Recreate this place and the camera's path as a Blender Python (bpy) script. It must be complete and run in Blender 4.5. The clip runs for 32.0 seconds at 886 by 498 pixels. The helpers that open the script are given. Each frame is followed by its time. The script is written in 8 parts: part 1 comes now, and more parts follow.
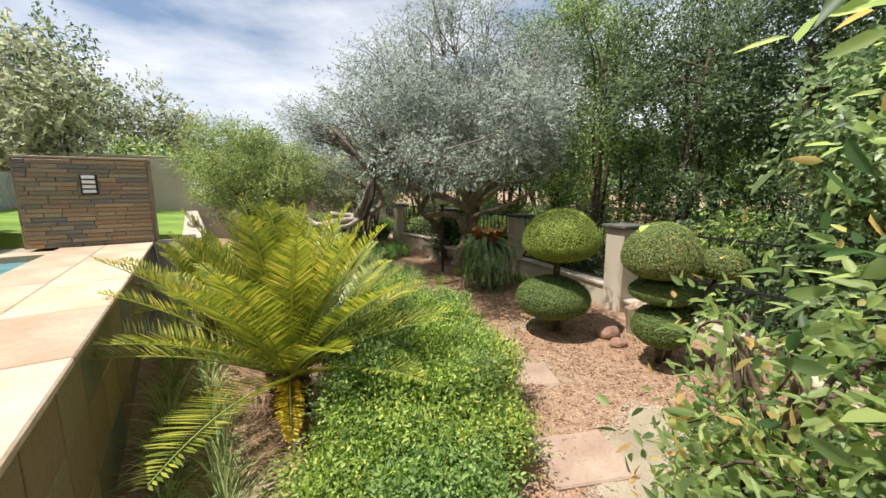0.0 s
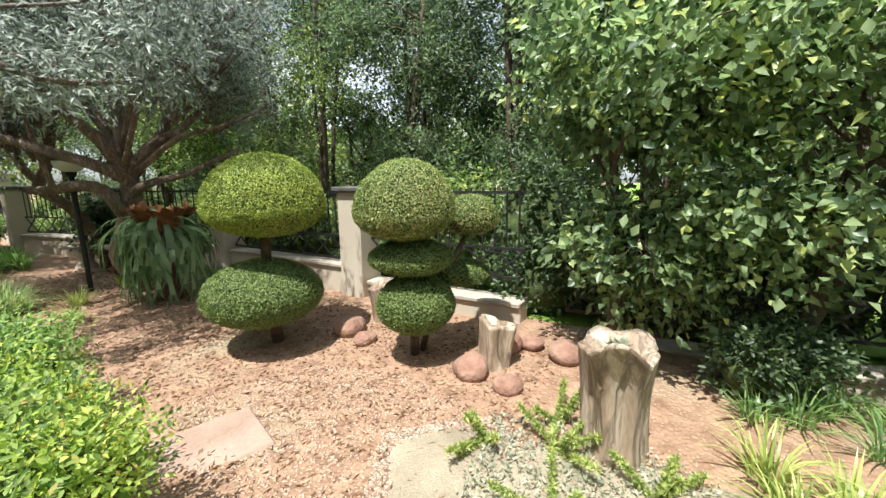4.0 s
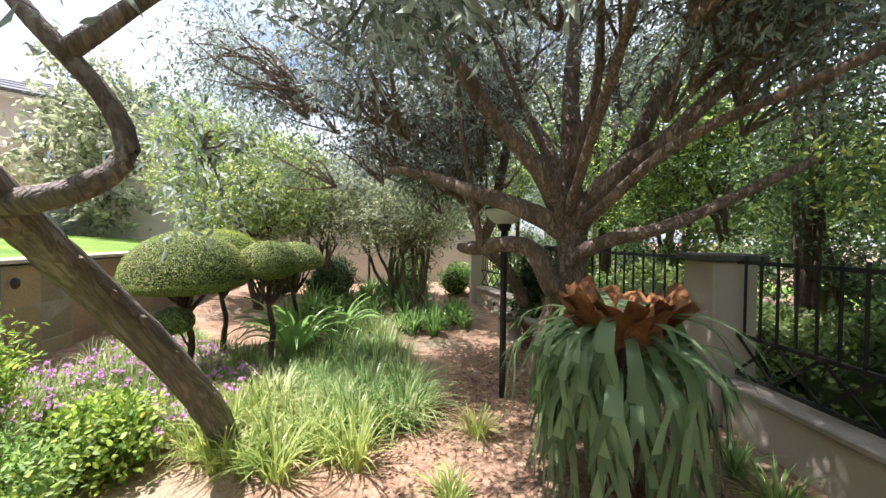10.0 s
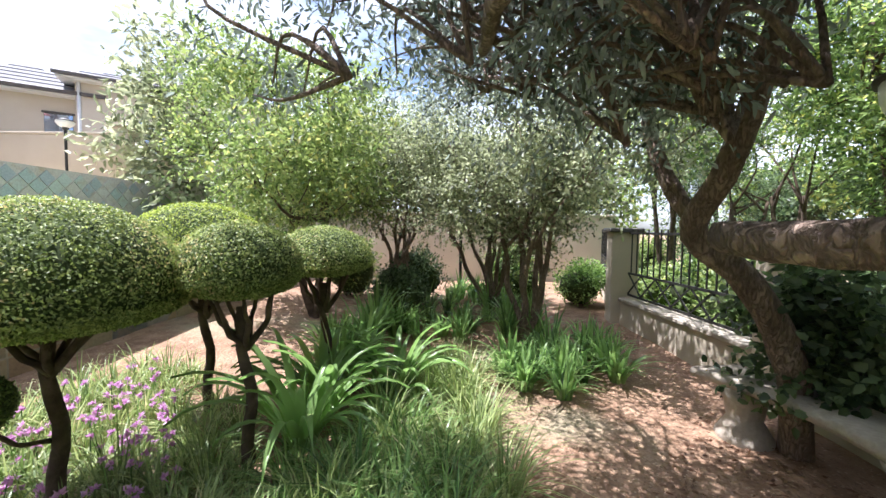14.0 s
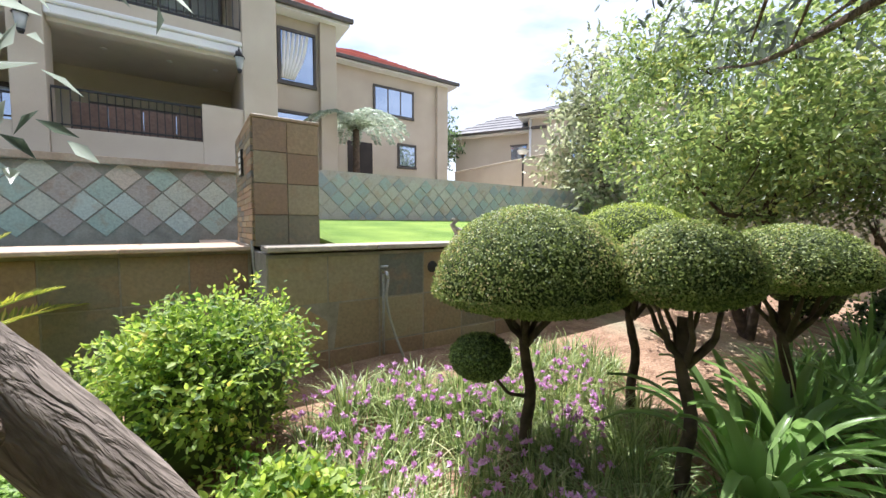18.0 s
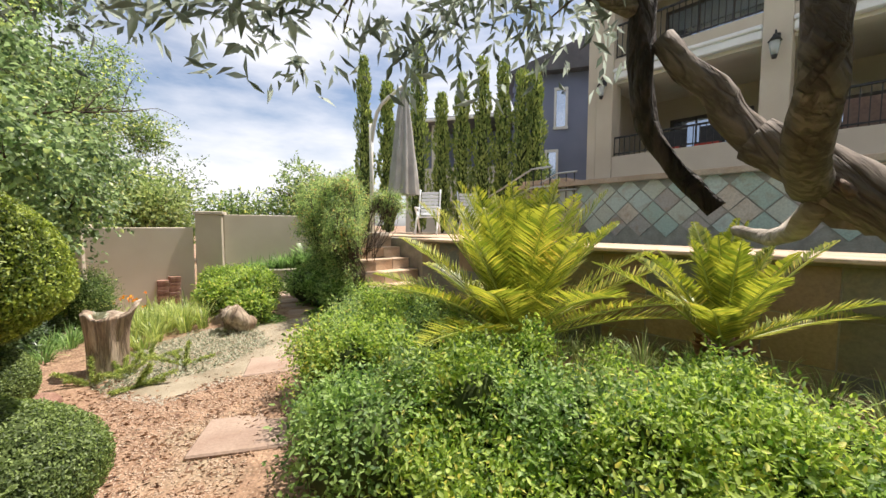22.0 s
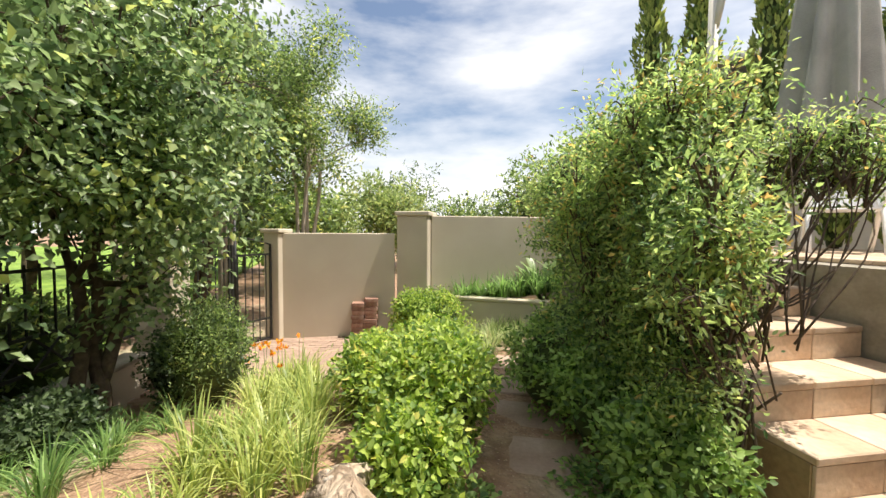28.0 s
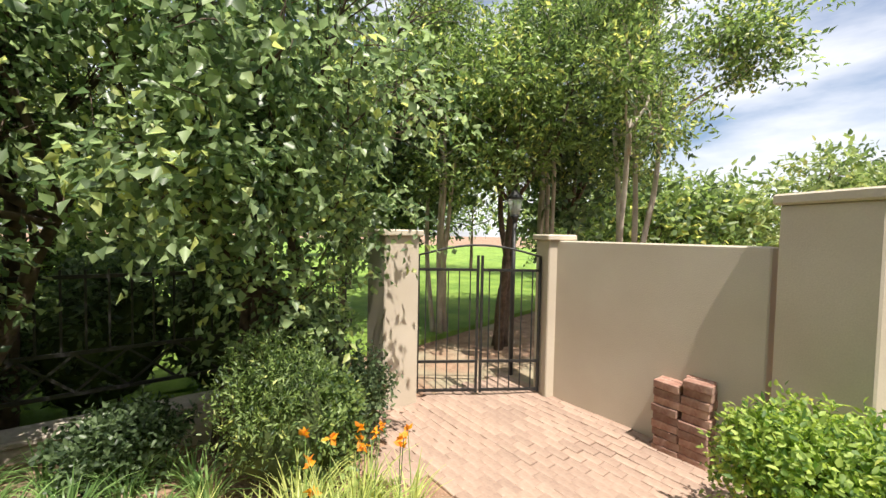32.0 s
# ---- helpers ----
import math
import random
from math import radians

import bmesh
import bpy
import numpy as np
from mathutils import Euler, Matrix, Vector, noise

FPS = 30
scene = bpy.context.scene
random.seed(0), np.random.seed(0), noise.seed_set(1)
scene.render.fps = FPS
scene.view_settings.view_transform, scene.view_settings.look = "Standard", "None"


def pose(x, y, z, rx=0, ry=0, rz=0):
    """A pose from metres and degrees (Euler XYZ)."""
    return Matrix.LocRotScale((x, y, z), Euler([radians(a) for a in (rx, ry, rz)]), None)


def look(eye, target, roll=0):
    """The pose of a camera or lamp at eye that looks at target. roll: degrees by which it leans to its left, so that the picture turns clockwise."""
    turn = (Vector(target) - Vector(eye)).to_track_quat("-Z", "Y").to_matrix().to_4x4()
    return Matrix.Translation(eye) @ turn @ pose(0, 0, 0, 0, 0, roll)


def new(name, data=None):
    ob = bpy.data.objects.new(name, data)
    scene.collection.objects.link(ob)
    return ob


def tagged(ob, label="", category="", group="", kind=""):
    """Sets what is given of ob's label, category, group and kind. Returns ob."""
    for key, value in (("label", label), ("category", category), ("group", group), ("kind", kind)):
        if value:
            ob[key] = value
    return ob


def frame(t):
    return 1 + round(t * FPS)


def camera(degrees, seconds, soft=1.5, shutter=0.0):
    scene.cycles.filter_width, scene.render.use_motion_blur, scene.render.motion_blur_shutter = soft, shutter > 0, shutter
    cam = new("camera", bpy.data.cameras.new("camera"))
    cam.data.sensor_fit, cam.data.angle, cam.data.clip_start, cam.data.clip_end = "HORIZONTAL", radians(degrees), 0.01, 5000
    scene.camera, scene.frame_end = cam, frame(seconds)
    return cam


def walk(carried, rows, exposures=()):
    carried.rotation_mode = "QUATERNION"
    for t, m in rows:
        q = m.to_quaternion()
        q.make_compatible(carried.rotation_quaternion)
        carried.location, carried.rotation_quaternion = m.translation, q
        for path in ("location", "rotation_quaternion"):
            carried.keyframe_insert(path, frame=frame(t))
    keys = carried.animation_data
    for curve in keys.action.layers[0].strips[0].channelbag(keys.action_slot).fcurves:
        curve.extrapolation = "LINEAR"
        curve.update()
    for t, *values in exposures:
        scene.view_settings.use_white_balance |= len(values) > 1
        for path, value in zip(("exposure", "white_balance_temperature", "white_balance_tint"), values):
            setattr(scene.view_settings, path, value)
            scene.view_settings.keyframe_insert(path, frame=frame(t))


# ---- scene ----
cam = camera(98.8, 32.0)
PATH = [
    (0, (-0.716, -1.125, 1.911), (-1.543, 0.669, 1.601), -0.3),
    (0.5, (-0.781, -0.924, 1.674), (-1.493, 0.922, 1.384), -0.4),
    (1, (-0.874, -0.745, 1.59), (-1.491, 1.132, 1.283), -0.3),
    (1.5, (-0.929, -0.494, 1.478), (-1.39, 1.425, 1.148), -0.2),
    (2, (-0.94, -0.222, 1.444), (-1.281, 1.722, 1.123), -0.6),
    (2.5, (-0.905, -0.005, 1.432), (-0.903, 1.967, 1.1), -0.7),
    (3, (-0.802, 0.182, 1.403), (-0.509, 2.128, 1.042), -0.6),
    (3.5, (-0.706, 0.385, 1.39), (-0.264, 2.301, 1.023), -0.7),
    (5.5, (-0.509, 0.959, 1.395), (-0.429, 2.954, 1.281), -0.1),
    (6, (-0.544, 1.301, 1.394), (-0.715, 3.293, 1.36), 0.1),
    (6.5, (-0.57, 1.661, 1.396), (-1.03, 3.607, 1.391), 0.1),
    (7, (-0.724, 1.959, 1.388), (-1.551, 3.78, 1.396), 0.4),
    (7.5, (-0.949, 2.255, 1.397), (-2.017, 3.946, 1.41), 0.4),
    (8, (-1.246, 2.55, 1.342), (-2.426, 4.165, 1.35), 0.5),
    (8.5, (-1.536, 2.772, 1.361), (-2.809, 4.315, 1.344), 0.8),
    (9, (-1.775, 2.992, 1.398), (-3.117, 4.474, 1.367), 1.0),
    (9.5, (-1.994, 3.305, 1.397), (-3.354, 4.771, 1.365), 0.8),
    (10, (-2.198, 3.576, 1.436), (-3.593, 5.008, 1.391), 0.5),
    (10.5, (-2.459, 3.863, 1.461), (-3.883, 5.268, 1.446), 0.5),
    (11, (-2.721, 4.128, 1.424), (-4.156, 5.521, 1.423), 0.3),
    (11.5, (-2.926, 4.33, 1.443), (-4.447, 5.628, 1.383), 0.4),
    (12, (-3.216, 4.514, 1.426), (-4.809, 5.722, 1.36), 0.8),
    (12.5, (-3.441, 4.706, 1.366), (-5.109, 5.807, 1.319), 0.5),
    (13, (-3.682, 4.855, 1.356), (-5.378, 5.913, 1.316), 0.7),
    (13.5, (-3.942, 4.953, 1.386), (-5.647, 5.995, 1.292), 1.0),
    (15.5, (-4.32, 5.399, 1.347), (-6.078, 6.352, 1.296), -0.8),
    (16, (-4.339, 5.281, 1.354), (-6.17, 6.083, 1.306), -0.6),
    (16.5, (-4.299, 5.172, 1.415), (-6.257, 5.562, 1.303), -0.4),
    (17, (-4.313, 4.965, 1.416), (-6.306, 5.061, 1.286), -0.1),
    (17.5, (-4.323, 4.918, 1.399), (-6.269, 4.472, 1.276), 0.0),
    (18, (-4.318, 4.905, 1.381), (-6.133, 4.071, 1.261), 0.1),
    (18.5, (-4.251, 4.862, 1.386), (-5.907, 3.749, 1.254), 0.2),
    (19, (-4.174, 4.795, 1.391), (-5.636, 3.437, 1.253), 0.1),
    (19.5, (-4.073, 4.790, 1.396), (-5.169, 3.125, 1.237), 1.1),
    (20, (-3.989, 4.812, 1.414), (-4.670, 2.940, 1.242), 1.1),
    (20.5, (-3.885, 4.841, 1.456), (-4.182, 2.871, 1.287), 1.0),
    (21, (-3.771, 4.739, 1.448), (-3.757, 2.745, 1.289), 0.1),
    (21.5, (-3.667, 4.719, 1.446), (-3.392, 2.743, 1.303), 0.1),
    (22, (-3.527, 4.656, 1.441), (-2.961, 2.742, 1.312), 0.1),
    (22.5, (-3.347, 4.57, 1.453), (-2.515, 2.755, 1.332), 0.1),
    (23, (-3.144, 4.479, 1.405), (-2.069, 2.795, 1.302), 0.2),
    (23.5, (-3.009, 4.338, 1.415), (-1.739, 2.797, 1.306), 0.3),
    (24, (-2.856, 4.118, 1.398), (-1.42, 2.731, 1.279), 0.2),
    (24.5, (-2.538, 3.865, 1.363), (-1.042, 2.544, 1.236), 0.1),
    (26.5, (-1.497, 2.511, 1.401), (0.023, 1.217, 1.289), -0.5),
    (27, (-1.239, 2.142, 1.412), (0.275, 0.84, 1.306), -0.4),
    (27.5, (-1.074, 1.72, 1.4), (0.439, 0.416, 1.307), -0.1),
    (28, (-0.871, 1.362, 1.377), (0.644, 0.059, 1.291), 0.3),
    (28.5, (-0.652, 1.021, 1.469), (1.009, -0.089, 1.369), 0.2),
    (29, (-0.431, 0.755, 1.44), (1.369, -0.112, 1.346), 0.6),
    (29.5, (-0.132, 0.269, 1.476), (1.798, -0.237, 1.334), 0.1),
    (30, (0.099, -0.303, 1.47), (2.084, -0.493, 1.308), -0.2),
    (30.5, (0.401, -0.555, 1.385), (2.395, -0.624, 1.245), 0.2),
    (31, (0.766, -0.662, 1.396), (2.759, -0.553, 1.273), 0.6),
    (31.5, (1.079, -0.866, 1.449), (3.044, -0.511, 1.333), 1.0),
    (32, (1.295, -0.992, 1.407), (3.182, -0.334, 1.33), 1.1),
]
walk(cam, [(t, look(e, g, r)) for t, e, g, r in PATH], [(0, 0.42, 6500, 10), (3, 0.68, 6300, 6), (6, 0.98, 5850, 12), (9, 1.1, 5900, 14), (11, 1.24, 6050, 20), (12, 1.3, 5850, 20), (14, 1.25, 5750, 17), (16, 1.02, 5800, 14), (19, 0.9, 6050, 15), (20.5, 0.76, 6400, 15), (22, 0.5, 6650, 13), (24, 0.52, 7000, 12), (28, 0.6, 6800, 10), (30, 0.66, 6750, 9), (32, 0.64, 6600, 12)])

# ---- world, sun, exposure ----
world = bpy.data.worlds.new("sky")
scene.world = world
world.use_nodes = True
_n, _l = world.node_tree.nodes, world.node_tree.links
_bg = _n["Background"]
_sky = _n.new("ShaderNodeTexSky")
_sky.sky_type, _sky.sun_disc = "NISHITA", False
_sky.sun_elevation, _sky.sun_rotation = radians(67), radians(220.6)
_sky.air_density, _sky.dust_density, _sky.ozone_density = 1.0, 1.6, 1.0
_tc = _n.new("ShaderNodeTexCoord")
_mp = _n.new("ShaderNodeMapping")
_mp.inputs["Scale"].default_value = (1.0, 1.0, 3.4)
_cl = _n.new("ShaderNodeTexNoise")
_cl.inputs["Scale"].default_value, _cl.inputs["Detail"].default_value = 1.7, 7
_cl.inputs["Roughness"].default_value = 0.55
_cr = _n.new("ShaderNodeValToRGB")
_cr.color_ramp.elements[0].position, _cr.color_ramp.elements[1].position = 0.37, 0.62
_mx = _n.new("ShaderNodeMix")
_mx.data_type = "RGBA"
_mx.inputs[7].default_value = (7.4, 7.6, 8.0, 1)
_l.new(_tc.outputs["Generated"], _mp.inputs["Vector"])
_l.new(_mp.outputs["Vector"], _cl.inputs["Vector"])
_l.new(_cl.outputs["Fac"], _cr.inputs["Fac"])
_l.new(_cr.outputs["Color"], _mx.inputs[0])
_l.new(_sky.outputs["Color"], _mx.inputs[6])
_l.new(_mx.outputs[2], _bg.inputs["Color"])
_bg.inputs["Strength"].default_value = 0.105
sun = new("sun", bpy.data.lights.new("sun", "SUN"))
sun.data.energy, sun.data.angle, sun.data.color = 5.0, radians(0.5), (1.0, 0.95, 0.87)
sun.matrix_world = look((-5.4, -6.3, 19.5), (0, 0, 0))
scene.view_settings.exposure = 0.45

# ---- materials ----
rng = np.random.default_rng(7)


def nodes_of(name):
    m = bpy.data.materials.new(name)
    m.use_nodes = True
    nt = m.node_tree
    return m, nt.nodes, nt.links, nt.nodes["Principled BSDF"]


def surface(name, a, b, scale=3.0, rough=0.8, bump=0.3, fine=40.0, metal=0.0, rnd=0.0, dirt=0.25, bump_dist=0.01):
    """A solid matter: two colours mottled at two scales, fine relief, and a change from piece to piece."""
    m, n, l, p = nodes_of(name)
    tc = n.new("ShaderNodeTexCoord")
    t1, t2 = n.new("ShaderNodeTexNoise"), n.new("ShaderNodeTexNoise")
    t1.inputs["Scale"].default_value, t1.inputs["Detail"].default_value = scale, 6
    t2.inputs["Scale"].default_value, t2.inputs["Detail"].default_value = fine, 4
    ramp = n.new("ShaderNodeValToRGB")
    ramp.color_ramp.elements[0].position, ramp.color_ramp.elements[1].position = 0.35, 0.68
    ramp.color_ramp.elements[0].color, ramp.color_ramp.elements[1].color = (*a, 1), (*b, 1)
    l.new(tc.outputs["Object"], t1.inputs["Vector"])
    l.new(tc.outputs["Object"], t2.inputs["Vector"])
    l.new(t1.outputs["Fac"], ramp.inputs["Fac"])
    hs = n.new("ShaderNodeHueSaturation")
    mul = n.new("ShaderNodeMath")
    mul.operation = "MULTIPLY_ADD"
    mul.inputs[1].default_value, mul.inputs[2].default_value = 2 * dirt, 1 - dirt
    l.new(t2.outputs["Fac"], mul.inputs[0])
    if rnd:
        oi = n.new("ShaderNodeObjectInfo")
        ad = n.new("ShaderNodeMath")
        ad.operation = "MULTIPLY_ADD"
        ad.inputs[1].default_value, ad.inputs[2].default_value = 2 * rnd, 1 - rnd
        l.new(oi.outputs["Random"], ad.inputs[0])
        pr = n.new("ShaderNodeMath")
        pr.operation = "MULTIPLY"
        l.new(mul.outputs[0], pr.inputs[0])
        l.new(ad.outputs[0], pr.inputs[1])
        l.new(pr.outputs[0], hs.inputs["Value"])
    else:
        l.new(mul.outputs[0], hs.inputs["Value"])
    l.new(ramp.outputs["Color"], hs.inputs["Color"])
    l.new(hs.outputs["Color"], p.inputs["Base Color"])
    p.inputs["Roughness"].default_value, p.inputs["Metallic"].default_value = rough, metal
    if bump:
        bp = n.new("ShaderNodeBump")
        bp.inputs["Strength"].default_value, bp.inputs["Distance"].default_value = bump, bump_dist
        l.new(t2.outputs["Fac"], bp.inputs["Height"])
        l.new(bp.outputs["Normal"], p.inputs["Normal"])
    return m


def foliage(name, dark, light, rough=0.45, glow=0.35, tip=None, spread=0.12):
    """Leaves: a colour of its own for every leaf, gloss, and light that comes through."""
    m, n, l, p = nodes_of(name)
    g = n.new("ShaderNodeNewGeometry")
    ramp = n.new("ShaderNodeValToRGB")
    ramp.color_ramp.elements[0].color, ramp.color_ramp.elements[1].color = (*dark, 1), (*light, 1)
    ramp.color_ramp.elements[0].position, ramp.color_ramp.elements[1].position = 0.05, 0.9
    if tip:
        e = ramp.color_ramp.elements.new(0.965)
        e.color = (*light, 1)
        ramp.color_ramp.elements[-1].position = 1.0
        ramp.color_ramp.elements[-1].color = (*tip, 1)
    tc, t = n.new("ShaderNodeTexCoord"), n.new("ShaderNodeTexNoise")
    t.inputs["Scale"].default_value, t.inputs["Detail"].default_value = 1.6, 3
    l.new(tc.outputs["Object"], t.inputs["Vector"])
    mx = n.new("ShaderNodeMath")
    mx.operation = "MULTIPLY_ADD"
    mx.inputs[1].default_value = 0.9
    sb = n.new("ShaderNodeMath")
    sb.operation = "SUBTRACT"
    sb.inputs[1].default_value = 0.45
    l.new(t.outputs["Fac"], mx.inputs[0])
    l.new(g.outputs["Random Per Island"], sb.inputs[0])
    l.new(sb.outputs[0], mx.inputs[2])
    l.new(mx.outputs[0], ramp.inputs["Fac"])
    l.new(ramp.outputs["Color"], p.inputs["Base Color"])
    p.inputs["Roughness"].default_value = rough
    tr = n.new("ShaderNodeBsdfTranslucent")
    hs = n.new("ShaderNodeHueSaturation")
    hs.inputs["Saturation"].default_value, hs.inputs["Value"].default_value = 1.1, 1.7
    l.new(ramp.outputs["Color"], hs.inputs["Color"])
    l.new(hs.outputs["Color"], tr.inputs["Color"])
    sh = n.new("ShaderNodeMixShader")
    sh.inputs[0].default_value = glow
    l.new(p.outputs[0], sh.inputs[1])
    l.new(tr.outputs[0], sh.inputs[2])
    l.new(sh.outputs[0], n["Material Output"].inputs["Surface"])
    return m


def tile_surface(name, tones, rough=0.55):
    """Natural slate: every tile takes one of several tones, clouded and streaked with rust, with a riven face."""
    m, n, l, p = nodes_of(name)
    oi = n.new("ShaderNodeObjectInfo")
    pick = n.new("ShaderNodeValToRGB")
    pick.color_ramp.interpolation = "CONSTANT"
    el = pick.color_ramp.elements
    el[0].color, el[0].position = (*tones[0], 1), 0.0
    el[1].color, el[1].position = (*tones[1], 1), 1 / len(tones)
    for k, c in enumerate(tones[2:]):
        e = el.new((k + 2) / len(tones))
        e.color = (*c, 1)
    l.new(oi.outputs["Random"], pick.inputs["Fac"])
    tc, shift = n.new("ShaderNodeTexCoord"), n.new("ShaderNodeMapping")
    off = n.new("ShaderNodeVectorMath")
    off.operation = "MULTIPLY"
    off.inputs[1].default_value = (17.0, 31.0, 23.0)
    l.new(oi.outputs["Random"], off.inputs[0])
    l.new(off.outputs[0], shift.inputs["Location"])
    l.new(tc.outputs["Object"], shift.inputs["Vector"])
    big, fine = n.new("ShaderNodeTexNoise"), n.new("ShaderNodeTexNoise")
    big.inputs["Scale"].default_value, big.inputs["Detail"].default_value, big.inputs["Distortion"].default_value = 5.0, 6, 0.8
    fine.inputs["Scale"].default_value, fine.inputs["Detail"].default_value = 38.0, 5
    l.new(shift.outputs["Vector"], big.inputs["Vector"])
    l.new(shift.outputs["Vector"], fine.inputs["Vector"])
    rust, val = n.new("ShaderNodeMapRange"), n.new("ShaderNodeMath")
    rust.inputs["From Min"].default_value, rust.inputs["From Max"].default_value, rust.inputs["To Max"].default_value = 0.52, 0.75, 0.55
    l.new(big.outputs["Fac"], rust.inputs["Value"])
    mx = n.new("ShaderNodeMix")
    mx.data_type = "RGBA"
    mx.inputs[7].default_value = (0.36, 0.22, 0.12, 1)
    l.new(rust.outputs["Result"], mx.inputs[0])
    l.new(pick.outputs["Color"], mx.inputs[6])
    hs = n.new("ShaderNodeHueSaturation")
    val.operation = "MULTIPLY_ADD"
    val.inputs[1].default_value, val.inputs[2].default_value = 0.7, 0.65
    l.new(fine.outputs["Fac"], val.inputs[0])
    l.new(val.outputs[0], hs.inputs["Value"])
    l.new(mx.outputs[2], hs.inputs["Color"])
    l.new(hs.outputs["Color"], p.inputs["Base Color"])
    p.inputs["Roughness"].default_value = rough
    bp = n.new("ShaderNodeBump")
    bp.inputs["Strength"].default_value, bp.inputs["Distance"].default_value = 0.5, 0.008
    l.new(fine.outputs["Fac"], bp.inputs["Height"])
    l.new(bp.outputs["Normal"], p.inputs["Normal"])
    return m


def bark_surface(name, a, b, crack, scale=9.0, depth=0.025, lean=(0.0, 0.0), grain=3.0):
    """Bark: mottled plates, split by winding dark cracks, with knots and fine grain."""
    m, n, l, p = nodes_of(name)
    tc = n.new("ShaderNodeTexCoord")
    along = n.new("ShaderNodeMapping")
    along.vector_type = "TEXTURE"
    along.inputs["Rotation"].default_value = (radians(lean[0]), 0, radians(lean[1]))
    along.inputs["Scale"].default_value = (1, 1, grain)
    l.new(tc.outputs["Object"], along.inputs["Vector"])
    t1, t2, t3 = (n.new("ShaderNodeTexNoise") for _ in range(3))
    for t, sc, de, di in ((t1, 7.0, 6, 0.3), (t2, scale, 5, 0.5), (t3, 90.0, 4, 0.0)):
        t.inputs["Scale"].default_value, t.inputs["Detail"].default_value, t.inputs["Distortion"].default_value = sc, de, di
        l.new(along.outputs["Vector"], t.inputs["Vector"])
    ramp = n.new("ShaderNodeValToRGB")
    ramp.color_ramp.elements[0].position, ramp.color_ramp.elements[1].position = 0.36, 0.66
    ramp.color_ramp.elements[0].color, ramp.color_ramp.elements[1].color = (*a, 1), (*b, 1)
    l.new(t1.outputs["Fac"], ramp.inputs["Fac"])
    sb, ab = n.new("ShaderNodeMath"), n.new("ShaderNodeMath")
    sb.operation, ab.operation = "SUBTRACT", "ABSOLUTE"
    sb.inputs[1].default_value = 0.5
    l.new(t2.outputs["Fac"], sb.inputs[0])
    l.new(sb.outputs[0], ab.inputs[0])
    mr = n.new("ShaderNodeMapRange")
    mr.inputs["From Min"].default_value, mr.inputs["From Max"].default_value = -0.05, 0.10
    l.new(ab.outputs[0], mr.inputs["Value"])
    mx = n.new("ShaderNodeMix")
    mx.data_type = "RGBA"
    mx.inputs[6].default_value = (*crack, 1)
    l.new(mr.outputs["Result"], mx.inputs[0])
    l.new(ramp.outputs["Color"], mx.inputs[7])
    hs, mu = n.new("ShaderNodeHueSaturation"), n.new("ShaderNodeMath")
    mu.operation = "MULTIPLY_ADD"
    mu.inputs[1].default_value, mu.inputs[2].default_value = 0.9, 0.55
    l.new(t3.outputs["Fac"], mu.inputs[0])
    l.new(mu.outputs[0], hs.inputs["Value"])
    l.new(mx.outputs[2], hs.inputs["Color"])
    l.new(hs.outputs["Color"], p.inputs["Base Color"])
    p.inputs["Roughness"].default_value = 0.8
    su, bp = n.new("ShaderNodeMath"), n.new("ShaderNodeBump")
    su.operation = "MULTIPLY_ADD"
    su.inputs[1].default_value = 0.35
    l.new(t3.outputs["Fac"], su.inputs[0])
    l.new(mr.outputs["Result"], su.inputs[2])
    bp.inputs["Strength"].default_value, bp.inputs["Distance"].default_value = 0.8, depth
    l.new(su.outputs[0], bp.inputs["Height"])
    l.new(bp.outputs["Normal"], p.inputs["Normal"])
    return m


def ground_material():
    m, n, l, p = nodes_of("garden_soil")
    tc = n.new("ShaderNodeTexCoord")

    def noise_node(scale, detail=5):
        t = n.new("ShaderNodeTexNoise")
        t.inputs["Scale"].default_value, t.inputs["Detail"].default_value = scale, detail
        l.new(tc.outputs["Object"], t.inputs["Vector"])
        return t

    def mixer(a, b, fac):
        k = n.new("ShaderNodeMix")
        k.data_type = "RGBA"
        for slot, v in ((6, a), (7, b)):
            if isinstance(v, tuple):
                k.inputs[slot].default_value = (*v, 1)
            else:
                l.new(v, k.inputs[slot])
        l.new(fac, k.inputs[0])
        return k.outputs[2]

    def steps(src, lo, hi):
        r = n.new("ShaderNodeMapRange")
        r.inputs["From Min"].default_value, r.inputs["From Max"].default_value = lo, hi
        l.new(src, r.inputs["Value"])
        return r.outputs["Result"]

    big, mid, fine = noise_node(0.9), noise_node(7), noise_node(60, 3)
    chips = n.new("ShaderNodeTexVoronoi")
    chips.inputs["Scale"].default_value = 34
    l.new(tc.outputs["Object"], chips.inputs["Vector"])
    soil = mixer((0.22, 0.125, 0.075), (0.42, 0.27, 0.175), steps(mid.outputs["Fac"], 0.3, 0.7))
    litter = mixer(soil, (0.50, 0.36, 0.25), steps(chips.outputs["Distance"], 0.28, 0.1))
    bits = mixer(litter, (0.17, 0.11, 0.07), steps(fine.outputs["Fac"], 0.58, 0.72))
    moss = mixer(bits, (0.33, 0.33, 0.22), steps(big.outputs["Fac"], 0.55, 0.8))
    l.new(moss, p.inputs["Base Color"])
    p.inputs["Roughness"].default_value = 0.95
    b = n.new("ShaderNodeBump")
    b.inputs["Strength"].default_value, b.inputs["Distance"].default_value = 0.7, 0.02
    l.new(chips.outputs["Distance"], b.inputs["Height"])
    l.new(b.outputs["Normal"], p.inputs["Normal"])
    return m


